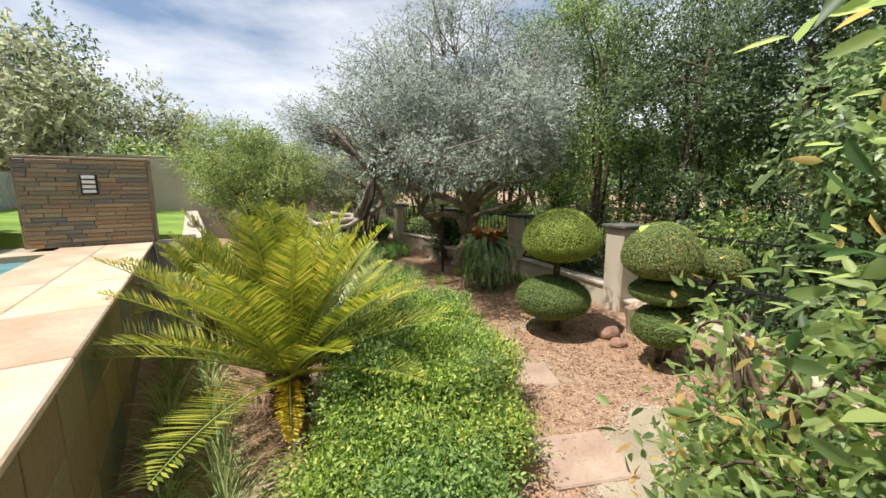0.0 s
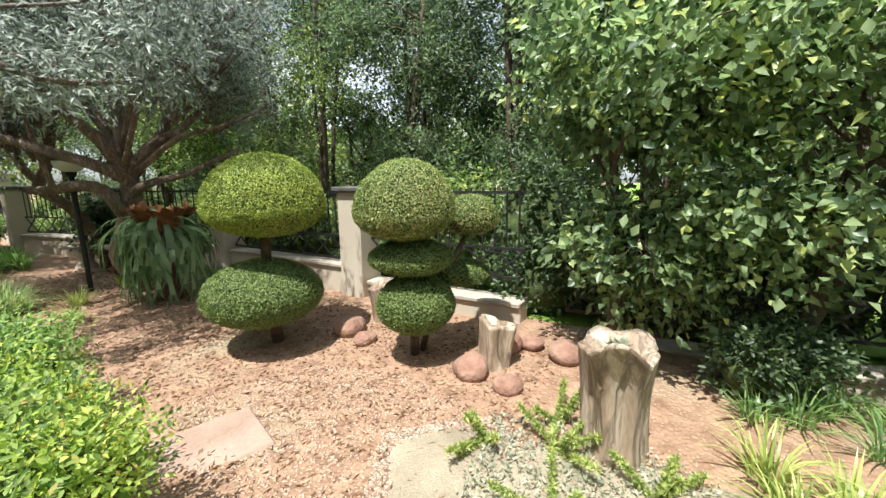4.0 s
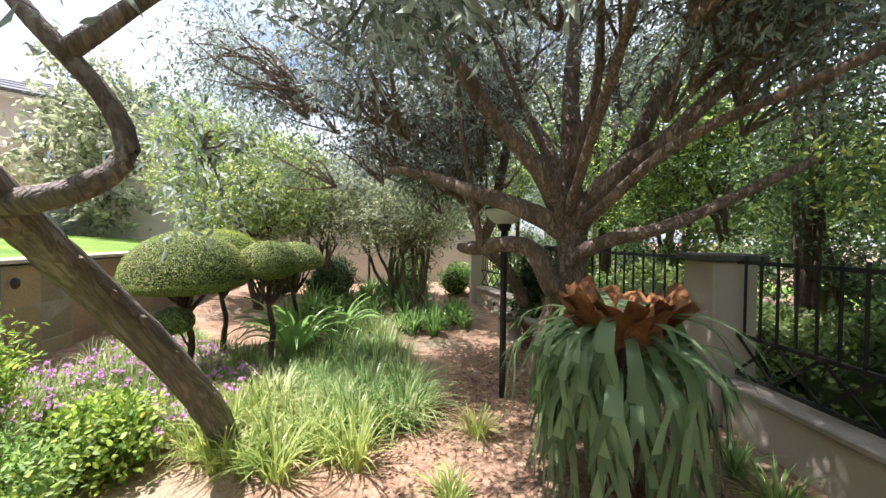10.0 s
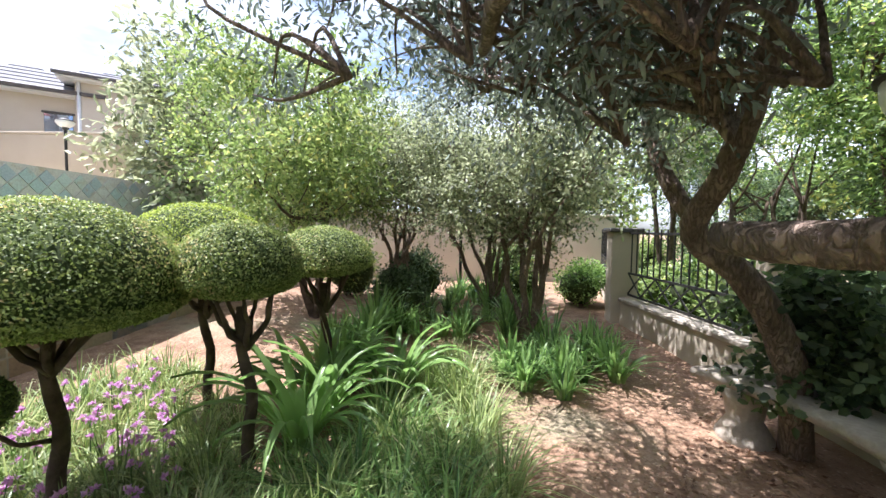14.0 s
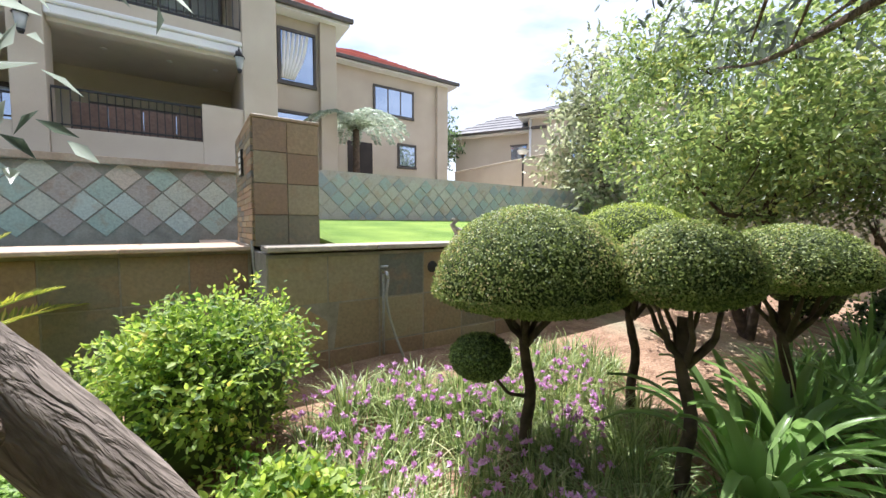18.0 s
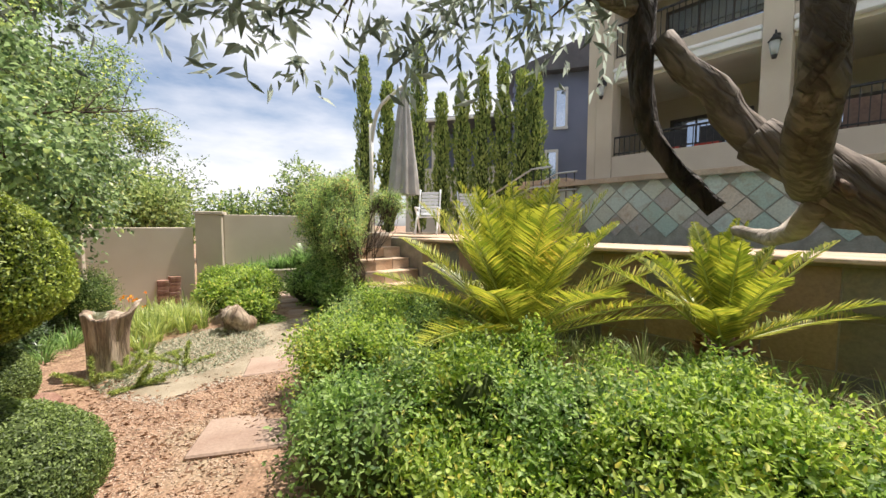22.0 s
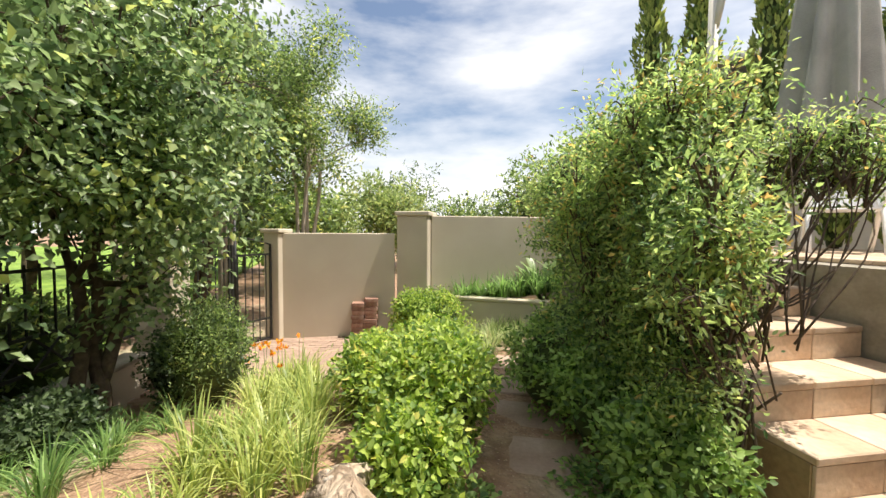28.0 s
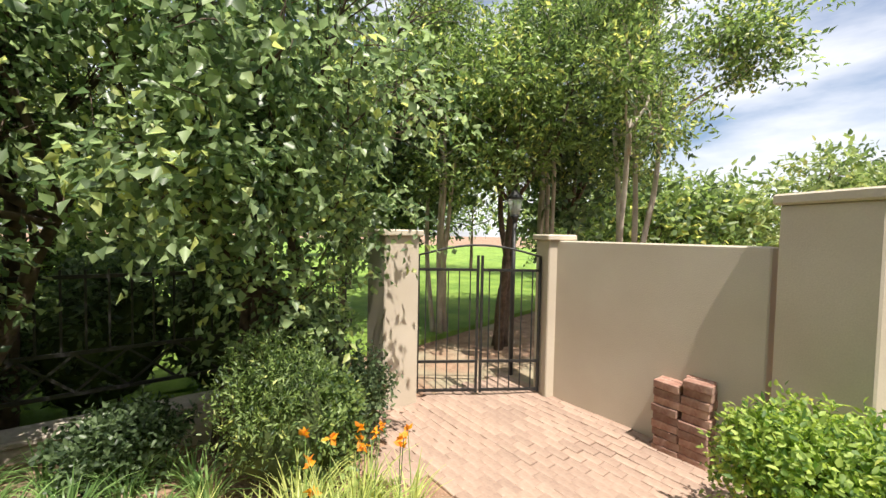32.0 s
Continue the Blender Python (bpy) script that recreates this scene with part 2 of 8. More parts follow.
M = dict(
    ground=ground_material(),
    plaster=surface("beige_plaster", (0.53, 0.455, 0.355), (0.60, 0.53, 0.425), 1.2, 0.9, 0.25, 90, dirt=0.1),
    cream=surface("cream_plaster", (0.56, 0.49, 0.39), (0.63, 0.56, 0.46), 0.8, 0.9, 0.2, 70, dirt=0.08),
    blue=surface("blue_grey_plaster", (0.20, 0.23, 0.33), (0.25, 0.28, 0.39), 0.8, 0.9, 0.2, 70, dirt=0.08),
    white=surface("white_paint", (0.78, 0.78, 0.76), (0.84, 0.84, 0.82), 2, 0.5, 0.05, dirt=0.06),
    ceiling=surface("ceiling_paint", (0.70, 0.66, 0.58), (0.76, 0.72, 0.64), 2, 0.7, 0.05, dirt=0.05),
    slate=tile_surface("slate_tile", ((0.30, 0.23, 0.14), (0.22, 0.19, 0.13), (0.38, 0.27, 0.16), (0.17, 0.17, 0.15), (0.30, 0.20, 0.13), (0.34, 0.28, 0.18))),
    slate_light=tile_surface("pale_slate_tile", ((0.40, 0.46, 0.38), (0.52, 0.50, 0.40), (0.58, 0.47, 0.37), (0.42, 0.35, 0.30), (0.50, 0.53, 0.46))),
    slate_grey=tile_surface("grey_slate_tile", ((0.36, 0.40, 0.42), (0.48, 0.42, 0.40), (0.42, 0.44, 0.43), (0.33, 0.35, 0.39), (0.50, 0.46, 0.44))),
    grout=surface("grout", (0.26, 0.235, 0.19), (0.36, 0.32, 0.26), 6, 0.95, 0.3),
    sandstone=surface("sandstone_paving", (0.48, 0.33, 0.22), (0.60, 0.47, 0.35), 1.8, 0.8, 0.35, 35, rnd=0.22),
    paver=surface("clay_paver", (0.32, 0.215, 0.16), (0.44, 0.325, 0.25), 3, 0.85, 0.4, 40, rnd=0.13),
    chips=surface("stone_chip", (0.42, 0.28, 0.19), (0.58, 0.44, 0.33), 9, 0.9, 0.4, 60),
    brick=surface("salvaged_brick", (0.27, 0.13, 0.09), (0.46, 0.30, 0.23), 9, 0.9, 0.6, 45, rnd=0.3),
    rooftile=surface("red_roof_tile", (0.46, 0.13, 0.09), (0.58, 0.21, 0.15), 2, 0.7, 0.3, rnd=0.2),
    roofgrey=surface("grey_roof_sheet", (0.10, 0.10, 0.11), (0.15, 0.15, 0.16), 2, 0.7, 0.2),
    iron=surface("black_iron", (0.012, 0.012, 0.013), (0.03, 0.028, 0.026), 12, 0.5, 0.2, 60),
    bronze=surface("bronze_window_frame", (0.07, 0.06, 0.05), (0.11, 0.095, 0.08), 6, 0.45, 0.1),
    opal=surface("opal_plastic", (0.84, 0.84, 0.81), (0.9, 0.9, 0.88), 3, 0.35, 0.0, dirt=0.06),
    plastic=surface("white_plastic", (0.78, 0.79, 0.80), (0.84, 0.85, 0.86), 3, 0.35, 0.0, dirt=0.04),
    canvas=surface("grey_canvas", (0.40, 0.38, 0.36), (0.52, 0.50, 0.47), 5, 0.95, 0.4, 120, dirt=0.12),
    bark=bark_surface("olive_bark", (0.21, 0.145, 0.105), (0.42, 0.31, 0.24), (0.13, 0.09, 0.068), 34, 0.03),
    char=bark_surface("charred_wood", (0.04, 0.032, 0.027), (0.13, 0.10, 0.082), (0.015, 0.012, 0.010), 16, 0.04),
    gravel=surface("grey_gravel", (0.44, 0.42, 0.34), (0.62, 0.59, 0.49), 14, 0.95, 0.4, 60),
    gravel_bed=surface("trodden_gravel", (0.28, 0.23, 0.155), (0.44, 0.375, 0.275), 2.4, 0.95, 0.9, 110, dirt=0.45, bump_dist=0.012),
    slate_dark=surface("dark_slate_cap", (0.07, 0.07, 0.065), (0.15, 0.14, 0.125), 5, 0.7, 0.4, 40),
    bare=bark_surface("weathered_trunk", (0.15, 0.115, 0.09), (0.34, 0.285, 0.24), (0.085, 0.065, 0.05), 26, 0.014, (38, 43), 7.0),
    deadwood=surface("grey_deadwood", (0.24, 0.20, 0.16), (0.50, 0.44, 0.37), 7, 0.95, 0.9, 28, bump_dist=0.02, dirt=0.4),
    stump=bark_surface("barkless_stump", (0.30, 0.21, 0.14), (0.56, 0.46, 0.35), (0.13, 0.09, 0.06), 12, 0.012, (0.0, 0.0), 6.0),
    stem=surface("brown_stem", (0.06, 0.04, 0.028), (0.14, 0.10, 0.07), 12, 0.95, 0.8, 40),
    rock=surface("red_rock", (0.25, 0.13, 0.09), (0.42, 0.27, 0.20), 4, 0.95, 0.8, 20, bump_dist=0.03),
    concrete=surface("weathered_concrete", (0.36, 0.31, 0.25), (0.52, 0.46, 0.38), 4, 0.95, 0.6, 40),
    # near-black paint standing in for the lack of light inside openings
    dark=surface("unlit_interior_tone", (0.035, 0.03, 0.027), (0.06, 0.05, 0.045), 2, 0.9, 0.0),
    # near-black green: the shade deep between leaves, put into the colour
    core=surface("inner_shade", (0.03, 0.045, 0.012), (0.08, 0.11, 0.03), 9, 1.0, 0.6, 30),
    cushion=surface("brown_weave", (0.20, 0.13, 0.10), (0.27, 0.18, 0.14), 20, 0.9, 0.4, 90),
    red=surface("red_cloth", (0.5, 0.06, 0.04), (0.6, 0.1, 0.06), 8, 0.9, 0.1),
    pooltile=surface("pool_mosaic", (0.03, 0.25, 0.33), (0.12, 0.45, 0.50), 60, 0.3, 0.1),
    steel=surface("steel_pipe", (0.45, 0.45, 0.44), (0.6, 0.6, 0.58), 9, 0.35, 0.1, metal=0.9),
    pvc=surface("grey_hose", (0.30, 0.29, 0.26), (0.40, 0.38, 0.34), 9, 0.6, 0.1),
    lawn=surface("lawn_turf", (0.13, 0.24, 0.03), (0.26, 0.38, 0.06), 1.3, 0.95, 1.0, 70, dirt=0.4, bump_dist=0.03),
    fibre=surface("brown_shield_frond", (0.20, 0.08, 0.03), (0.40, 0.18, 0.07), 9, 0.9, 0.5, 40),
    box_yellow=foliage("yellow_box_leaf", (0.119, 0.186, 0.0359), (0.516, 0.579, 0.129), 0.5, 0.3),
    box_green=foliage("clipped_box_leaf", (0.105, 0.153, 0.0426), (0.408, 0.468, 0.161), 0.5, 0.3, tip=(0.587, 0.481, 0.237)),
    # darker copy of the box leaf, for heads shaded by the tier above
    box_shaded=foliage("shaded_box_leaf", (0.0713, 0.111, 0.0337), (0.286, 0.369, 0.115), 0.5, 0.3),
    olive=foliage("olive_leaf", (0.085, 0.108, 0.082), (0.47, 0.52, 0.46), 0.42, 0.38),
    olive_dark=foliage("shaded_olive_leaf", (0.115, 0.138, 0.078), (0.42, 0.44, 0.28), 0.42, 0.52),
    shrub=foliage("golden_shrub_leaf", (0.085, 0.165, 0.034), (0.49, 0.60, 0.14), 0.58, 0.42, tip=(0.70, 0.62, 0.18)),
    shrub_green=foliage("green_shrub_leaf", (0.07, 0.14, 0.04), (0.37, 0.51, 0.16), 0.55, 0.42),
    tree=foliage("green_tree_leaf", (0.055, 0.095, 0.036), (0.30, 0.40, 0.13), 0.4, 0.45, tip=(0.671, 0.667, 0.221)),
    # darker copy of the tree leaf; its tone also stands in for crown shade
    tree_dark=foliage("dark_tree_leaf", (0.036, 0.062, 0.030), (0.185, 0.255, 0.12), 0.4, 0.42),
    tree_light=foliage("fresh_tree_leaf", (0.121, 0.184, 0.0597), (0.398, 0.466, 0.177), 0.45, 0.35, tip=(0.514, 0.498, 0.184)),
    bigleaf=foliage("broad_tree_leaf", (0.07, 0.12, 0.052), (0.36, 0.46, 0.22), 0.38, 0.45, tip=(0.494, 0.54, 0.189)),
    nandina=foliage("bamboo_shrub_leaf", (0.085, 0.15, 0.062), (0.44, 0.54, 0.20), 0.45, 0.58, tip=(0.59, 0.4, 0.162)),
    frond=foliage("palm_leaflet", (0.14, 0.19, 0.030), (0.50, 0.49, 0.09), 0.4, 0.3, tip=(0.668, 0.543, 0.135)),
    frond_yellow=foliage("faded_palm_leaflet", (0.50, 0.36, 0.03), (0.78, 0.62, 0.08), 0.45, 0.3),
    cypress=foliage("cypress_spray", (0.112, 0.182, 0.0467), (0.47, 0.53, 0.156), 0.6, 0.25),
    grass=foliage("liriope_blade", (0.142, 0.209, 0.0658), (0.471, 0.535, 0.228), 0.45, 0.3, tip=(0.651, 0.597, 0.361)),
    strap=foliage("agapanthus_blade", (0.075, 0.147, 0.0436), (0.329, 0.484, 0.172), 0.3, 0.4),
    daylily=foliage("daylily_blade", (0.184, 0.262, 0.0678), (0.559, 0.597, 0.207), 0.4, 0.35),
    stag=foliage("staghorn_frond", (0.085, 0.155, 0.068), (0.34, 0.46, 0.235), 0.45, 0.35),
    mat=foliage("grey_ground_cover", (0.221, 0.247, 0.16), (0.499, 0.499, 0.377), 0.6, 0.2),
    flower=foliage("pink_flower", (0.58, 0.28, 0.55), (0.80, 0.55, 0.77), 0.6, 0.3),
    orange=foliage("orange_flower", (0.75, 0.22, 0.02), (0.85, 0.42, 0.03), 0.6, 0.3),
    litter=foliage("dry_leaf", (0.16, 0.08, 0.045), (0.46, 0.30, 0.19), 0.7, 0.1),
    fernfrond=foliage("tree_fern_leaf", (0.243, 0.308, 0.215), (0.542, 0.59, 0.497), 0.5, 0.3),
)


def glass(name, tint, rough=0.03):
    m, n, l, p = nodes_of(name)
    p.inputs["Base Color"].default_value = (*tint, 1)
    p.inputs["Roughness"].default_value, p.inputs["Metallic"].default_value = rough, 0.0
    p.inputs["Transmission Weight"].default_value, p.inputs["IOR"].default_value = 0.6, 1.45
    return m


M["pane"] = glass("window_glass", (0.16, 0.22, 0.32))
_pp = M["pane"].node_tree.nodes["Principled BSDF"]
_pp.inputs["Metallic"].default_value, _pp.inputs["Transmission Weight"].default_value = 0.75, 0.0
_pp.inputs["Base Color"].default_value = (0.42, 0.50, 0.62, 1)
M["clear"] = glass("lantern_glass", (0.8, 0.85, 0.85))
M["water"] = glass("pool_water", (0.35, 0.75, 0.80))

# ---- mesh tools ----


def mesh_obj(name, verts, faces, mat, parent=None, label="", smooth=False):
    """One object from arrays of corners and of faces (all of one corner count)."""
    verts, faces = np.asarray(verts, np.float32).reshape(-1, 3), np.asarray(faces, np.int32)
    me = bpy.data.meshes.new(name)
    k = faces.shape[1]
    me.vertices.add(len(verts))
    me.vertices.foreach_set("co", verts.ravel())
    me.loops.add(faces.size)
    me.loops.foreach_set("vertex_index", faces.ravel())
    me.polygons.add(len(faces))
    me.polygons.foreach_set("loop_start", np.arange(0, faces.size, k, dtype=np.int32))
    if smooth:
        me.polygons.foreach_set("use_smooth", np.ones(len(faces), bool))
    me.update(calc_edges=True)
    me.materials.append(mat)
    ob = new(name, me)
    if parent is not None:
        ob.parent = parent
    if label:
        ob["label"] = label
    return ob


def part(name, bm, mat, parent=None, label="", smooth=False):
    me = bpy.data.meshes.new(name)
    if smooth:
        for f in bm.faces:
            f.smooth = True
    bm.to_mesh(me)
    bm.free()
    me.materials.append(mat)
    ob = new(name, me)
    if parent is not None:
        ob.parent = parent
    if label:
        ob["label"] = label
    return ob


def thing(name, label, category, place=(0, 0, 0), turn=0.0, group="", kind=""):
    ob = new(name)
    ob.matrix_world = pose(*place, 0, 0, turn)
    return tagged(ob, label, category, group, kind)


def add_box(bm, size, at=(0, 0, 0), bevel=0.0, turn=None):
    """A box of that size with its middle at that place; turn: a rotation matrix."""
    r = bmesh.ops.create_cube(bm, size=1.0)
    vs = r["verts"]
    for v in vs:
        v.co = Vector((v.co.x * size[0], v.co.y * size[1], v.co.z * size[2]))
    if bevel:
        es = list({e for v in vs for e in v.link_edges})
        b = bmesh.ops.bevel(bm, geom=es, offset=bevel, segments=1, affect="EDGES")
        vs = list({v for f in b["faces"] for v in f.verts} | {v for v in vs if v.is_valid})
    for v in vs:
        if turn is not None:
            v.co = turn @ v.co
        v.co += Vector(at)
    return vs


def box_part(name, size, at, mat, parent=None, label="", bevel=0.004, turn=0.0):
    bm = bmesh.new()
    add_box(bm, size, (0, 0, 0), bevel)
    ob = part(name, bm, mat, parent, label)
    ob.matrix_basis = pose(*at, 0, 0, turn)
    return ob


def tube(path, radii, seg=10, cap=True, wobble=0.0, seed=0):
    """Corners and quads of a tube along a path."""
    path, radii = np.asarray(path, float), np.asarray(radii, float)
    tang = np.gradient(path, axis=0)
    tang /= np.linalg.norm(tang, axis=1)[:, None] + 1e-9
    ref = np.array([0.31, 0.17, 0.93]) if abs(tang[:, 2]).mean() < 0.75 else np.array([0.97, 0.2, 0.1])
    a = np.cross(tang, ref)
    a /= np.linalg.norm(a, axis=1)[:, None] + 1e-9
    b = np.cross(tang, a)
    ang = np.linspace(0, 2 * np.pi, seg, endpoint=False)
    rr = radii[:, None] * np.ones(seg)
    if wobble:
        g = np.random.default_rng(seed)
        rr = rr * (1 + wobble * (np.sin(3 * ang + g.uniform(0, 6) + np.linspace(0, 3, len(path))[:, None]) * 0.5 + g.normal(0, 0.35, rr.shape)))
    v = path[:, None] + rr[..., None] * (np.cos(ang)[None, :, None] * a[:, None] + np.sin(ang)[None, :, None] * b[:, None])
    n = len(path)
    i, j = np.meshgrid(np.arange(n - 1), np.arange(seg), indexing="ij")
    k = (j + 1) % seg
    f = np.stack([i * seg + j, i * seg + k, (i + 1) * seg + k, (i + 1) * seg + j], -1).reshape(-1, 4)
    v = v.reshape(-1, 3)
    if cap:
        c0, c1 = len(v), len(v) + 1
        v = np.vstack([v, path[:1], path[-1:]])
        j = np.arange(0, seg, 2)
        f = np.vstack([f, np.stack([np.full(len(j), c0), (j + 2) % seg, (j + 1) % seg, j], -1),
                       np.stack([np.full(len(j), c1), (n - 1) * seg + j, (n - 1) * seg + (j + 1) % seg, (n - 1) * seg + (j + 2) % seg], -1)])
    return v, f


def joined(pieces):
    vs, fs, n = [], [], 0
    for v, f in pieces:
        vs.append(v)
        fs.append(f + n)
        n += len(v)
    return np.vstack(vs), np.vstack(fs)


def curve_points(pts, n=16):
    """A smooth line through points (Catmull-Rom)."""
    p = np.asarray(pts, float)
    if len(p) == 2:
        return p[0] + np.linspace(0, 1, n)[:, None] * (p[1] - p[0])
    p = np.vstack([2 * p[0] - p[1], p, 2 * p[-1] - p[-2]])
    m = len(p) - 3
    t = np.linspace(0, m - 1e-6, n)
    i = t.astype(int)
    u = (t - i)[:, None]
    a, b, c, d = p[i], p[i + 1], p[i + 2], p[i + 3]
    return 0.5 * (2 * b + (c - a) * u + (2 * a - 5 * b + 4 * c - d) * u**2 + (3 * b - a - 3 * c + d) * u**3)


def unit(v):
    return v / (np.linalg.norm(v, axis=-1, keepdims=True) + 1e-9)


def leaf_mesh(at, along, length, width, seed=0, fold=0.25, droop=0.12, face=None):
    """Corners and triangles of folded leaves; at: their bases, along: their directions."""
    g = np.random.default_rng(seed)
    n = len(at)
    along = unit(along)
    side = unit(np.cross(along, g.normal(0, 1, (n, 3)) if face is None else face + g.normal(0, 0.4, (n, 3))))
    up = np.cross(side, along)
    L = (length * g.uniform(0.65, 1.25, n))[:, None]
    W = (width * g.uniform(0.75, 1.2, n))[:, None]
    mid = at + along * L * 0.45
    v = np.stack([at, mid + side * W * 0.5 + up * W * fold, at + along * L - up * L * droop, mid - side * W * 0.5 + up * W * fold], 1).reshape(-1, 3)
    b = np.arange(n)[:, None] * 4
    f = np.concatenate([b + [0, 1, 2], b + [0, 2, 3]], 1).reshape(-1, 3)
    return v, f


def broad_leaf_mesh(at, along, length, width, seed=0, fold=0.12, droop=0.12, face=None):
    """As leaf_mesh, with a rounder outline: corners and quads of two halves."""
    g = np.random.default_rng(seed)
    n = len(at)
    along = unit(along)
    flat_ = np.cross(along, (np.array([0, 0, 1.0]) if face is None else face) + g.normal(0, 0.45, (n, 3)))
    side = unit(flat_)
    up = np.cross(side, along)
    L = (length * g.uniform(0.6, 1.25, n))[:, None]
    Wd = (width * g.uniform(0.75, 1.2, n))[:, None]
    a, b = at + along * L * 0.28, at + along * L * 0.66 - up * L * droop * 0.35
    v = np.stack([at, a + side * Wd * 0.5 + up * Wd * fold, b + side * Wd * 0.4 + up * Wd * fold * 0.8, at + along * L - up * L * droop,
                  b - side * Wd * 0.4 + up * Wd * fold * 0.8, a - side * Wd * 0.5 + up * Wd * fold], 1).reshape(-1, 3)
    k = np.arange(n)[:, None] * 6
    return v, np.concatenate([k + [0, 1, 2, 3], k + [0, 3, 4, 5]], 1).reshape(-1, 4)


def blade_mesh(base, out, length, width, seed=0, seg=4, arch=0.9, rise=1.0):
    """Corners and quads of arching strap blades; base: their feet, out: flat directions in which they lean."""
    g = np.random.default_rng(seed)
    n = len(base)
    L = length * g.uniform(0.6, 1.2, n)
    W = width * g.uniform(0.7, 1.15, n)
    lean = g.uniform(0.15, 1.0, n) * arch
    o = unit(np.c_[out[:, :2], np.zeros(n)])
    side = np.c_[-o[:, 1], o[:, 0], np.zeros(n)]
    t = np.linspace(0, 1, seg + 1)
    vs = []
    for k in t:
        h = L * (k * rise - 0.55 * lean * k**2.2)
        d = L * lean * (0.25 * k + 0.55 * k**2)
        c = base + o * d[:, None] + np.c_[np.zeros((n, 2)), h]
        w = W * (1 - k**2.5) * (0.6 + 0.4 * min(1, 4 * k)) * 0.5 + 0.0006
        vs += [c + side * w[:, None], c - side * w[:, None]]
    v = np.stack(vs, 1)
    b = np.arange(n)[:, None] * (2 * (seg + 1))
    f = np.concatenate([b + [2 * i, 2 * i + 1, 2 * i + 3, 2 * i + 2] for i in range(seg)], 1).reshape(-1, 4)
    return v.reshape(-1, 3), f


def ball_points(n, seed=0, fill=0.0):
    g = np.random.default_rng(seed)
    d = unit(g.normal(0, 1, (n, 3)))
    return d, d * (1 - fill * g.random(n)[:, None] ** 1.5)


def lumps(d, seed=0, amount=0.18, rough=3.2):
    """A lumpy radius for directions d."""
    g = np.random.default_rng(seed)
    r = np.zeros(len(d))
    for k in range(5):
        w = unit(g.normal(0, 1, 3)) * rough * (0.6 + 0.35 * k)
        r += np.sin(d @ w + g.uniform(0, 6)) / (1 + 0.5 * k)
    return 1 + amount * r / 2.2


def ball_mesh(radii, seed=0, amount=0.1, rough=3.0, nu=28, nv=16, flat=0.0):
    """A lumpy closed ball; flat: how far the underside is pressed in."""
    th = np.linspace(0, np.pi, nv + 1)[1:-1]
    ph = np.linspace(0, 2 * np.pi, nu, endpoint=False)
    T, P = np.meshgrid(th, ph, indexing="ij")
    d = np.stack([np.sin(T) * np.cos(P), np.sin(T) * np.sin(P), np.cos(T)], -1).reshape(-1, 3)
    d = np.vstack([d, [[0, 0, 1], [0, 0, -1]]])
    v = d * lumps(d, seed, amount, rough)[:, None] * np.asarray(radii, float)
    if flat:
        low = v[:, 2] < 0
        v[low, 2] *= 1 - flat
    m = nv - 1
    i, j = np.meshgrid(np.arange(m - 1), np.arange(nu), indexing="ij")
    k = (j + 1) % nu
    f = np.stack([i * nu + j, (i + 1) * nu + j, (i + 1) * nu + k, i * nu + k], -1).reshape(-1, 4)
    top, bot = m * nu, m * nu + 1
    j = np.arange(0, nu, 2)
    f = np.vstack([f, np.stack([np.full(len(j), top), j, (j + 1) % nu, (j + 2) % nu], -1),
                   np.stack([np.full(len(j), bot), (m - 1) * nu + (j + 2) % nu, (m - 1) * nu + (j + 1) % nu, (m - 1) * nu + j], -1)])
    return v, f


# ---- plan: the terrace's own axes ----
O, U, NN = np.array([-2.34, -0.75]), np.array([-0.85, 0.527]), np.array([0.527, 0.85])
TURN = math.degrees(math.atan2(U[1], U[0]))  # local x runs along the terrace wall; local -y points to the garden
TZ = 1.2


def W(s, n, z=0.0):
    p = O + s * U + n * NN
    return (float(p[0]), float(p[1]), z)


def sn(x, y):
    d = np.stack([np.asarray(x, float) - O[0], np.asarray(y, float) - O[1]], -1)
    return d @ U, d @ NN


def hill(x, y):
    """The height of the garden's ground."""
    x, y = np.asarray(x, float), np.asarray(y, float)
    s, n = sn(x, y)
    slope = np.clip((x - 1.4) / 3.2, 0, 1)
    z = -0.5 * slope * slope * (3 - 2 * slope)
    bank = np.clip((2.4 - n) / 1.7, 0, 1) * np.clip((s - 1.2) / 2.0, 0, 1)
    z = z + 0.2 * bank * bank * (3 - 2 * bank)
    far = np.clip((s - 6.5) / 4.0, 0, 1)
    return z + 0.08 * far + 0.018 * np.sin(1.7 * x + 0.6) * np.cos(1.9 * y) + 0.01 * np.sin(5.1 * x) * np.sin(4.3 * y + 1)

# ---- the ground ----


def build_ground():
    xs = np.concatenate([np.linspace(-400, -20, 14)[:-1], np.linspace(-20, 12, 214), np.linspace(12, 400, 14)[1:]])
    ys = np.concatenate([np.linspace(-400, -12, 12)[:-1], np.linspace(-12, 20, 214), np.linspace(20, 400, 14)[1:]])
    X, Y = np.meshgrid(xs, ys, indexing="ij")
    v = np.stack([X, Y, hill(X, Y)], -1).reshape(-1, 3)
    i, j = np.meshgrid(np.arange(len(xs) - 1), np.arange(len(ys) - 1), indexing="ij")
    k = len(ys)
    f = np.stack([i * k + j, (i + 1) * k + j, (i + 1) * k + j + 1, i * k + j + 1], -1).reshape(-1, 4)
    tagged(mesh_obj("ground", v, f, M["ground"], smooth=True), "brown soil strewn with bark chips and dry leaves", "ground", kind="structure")


build_ground()


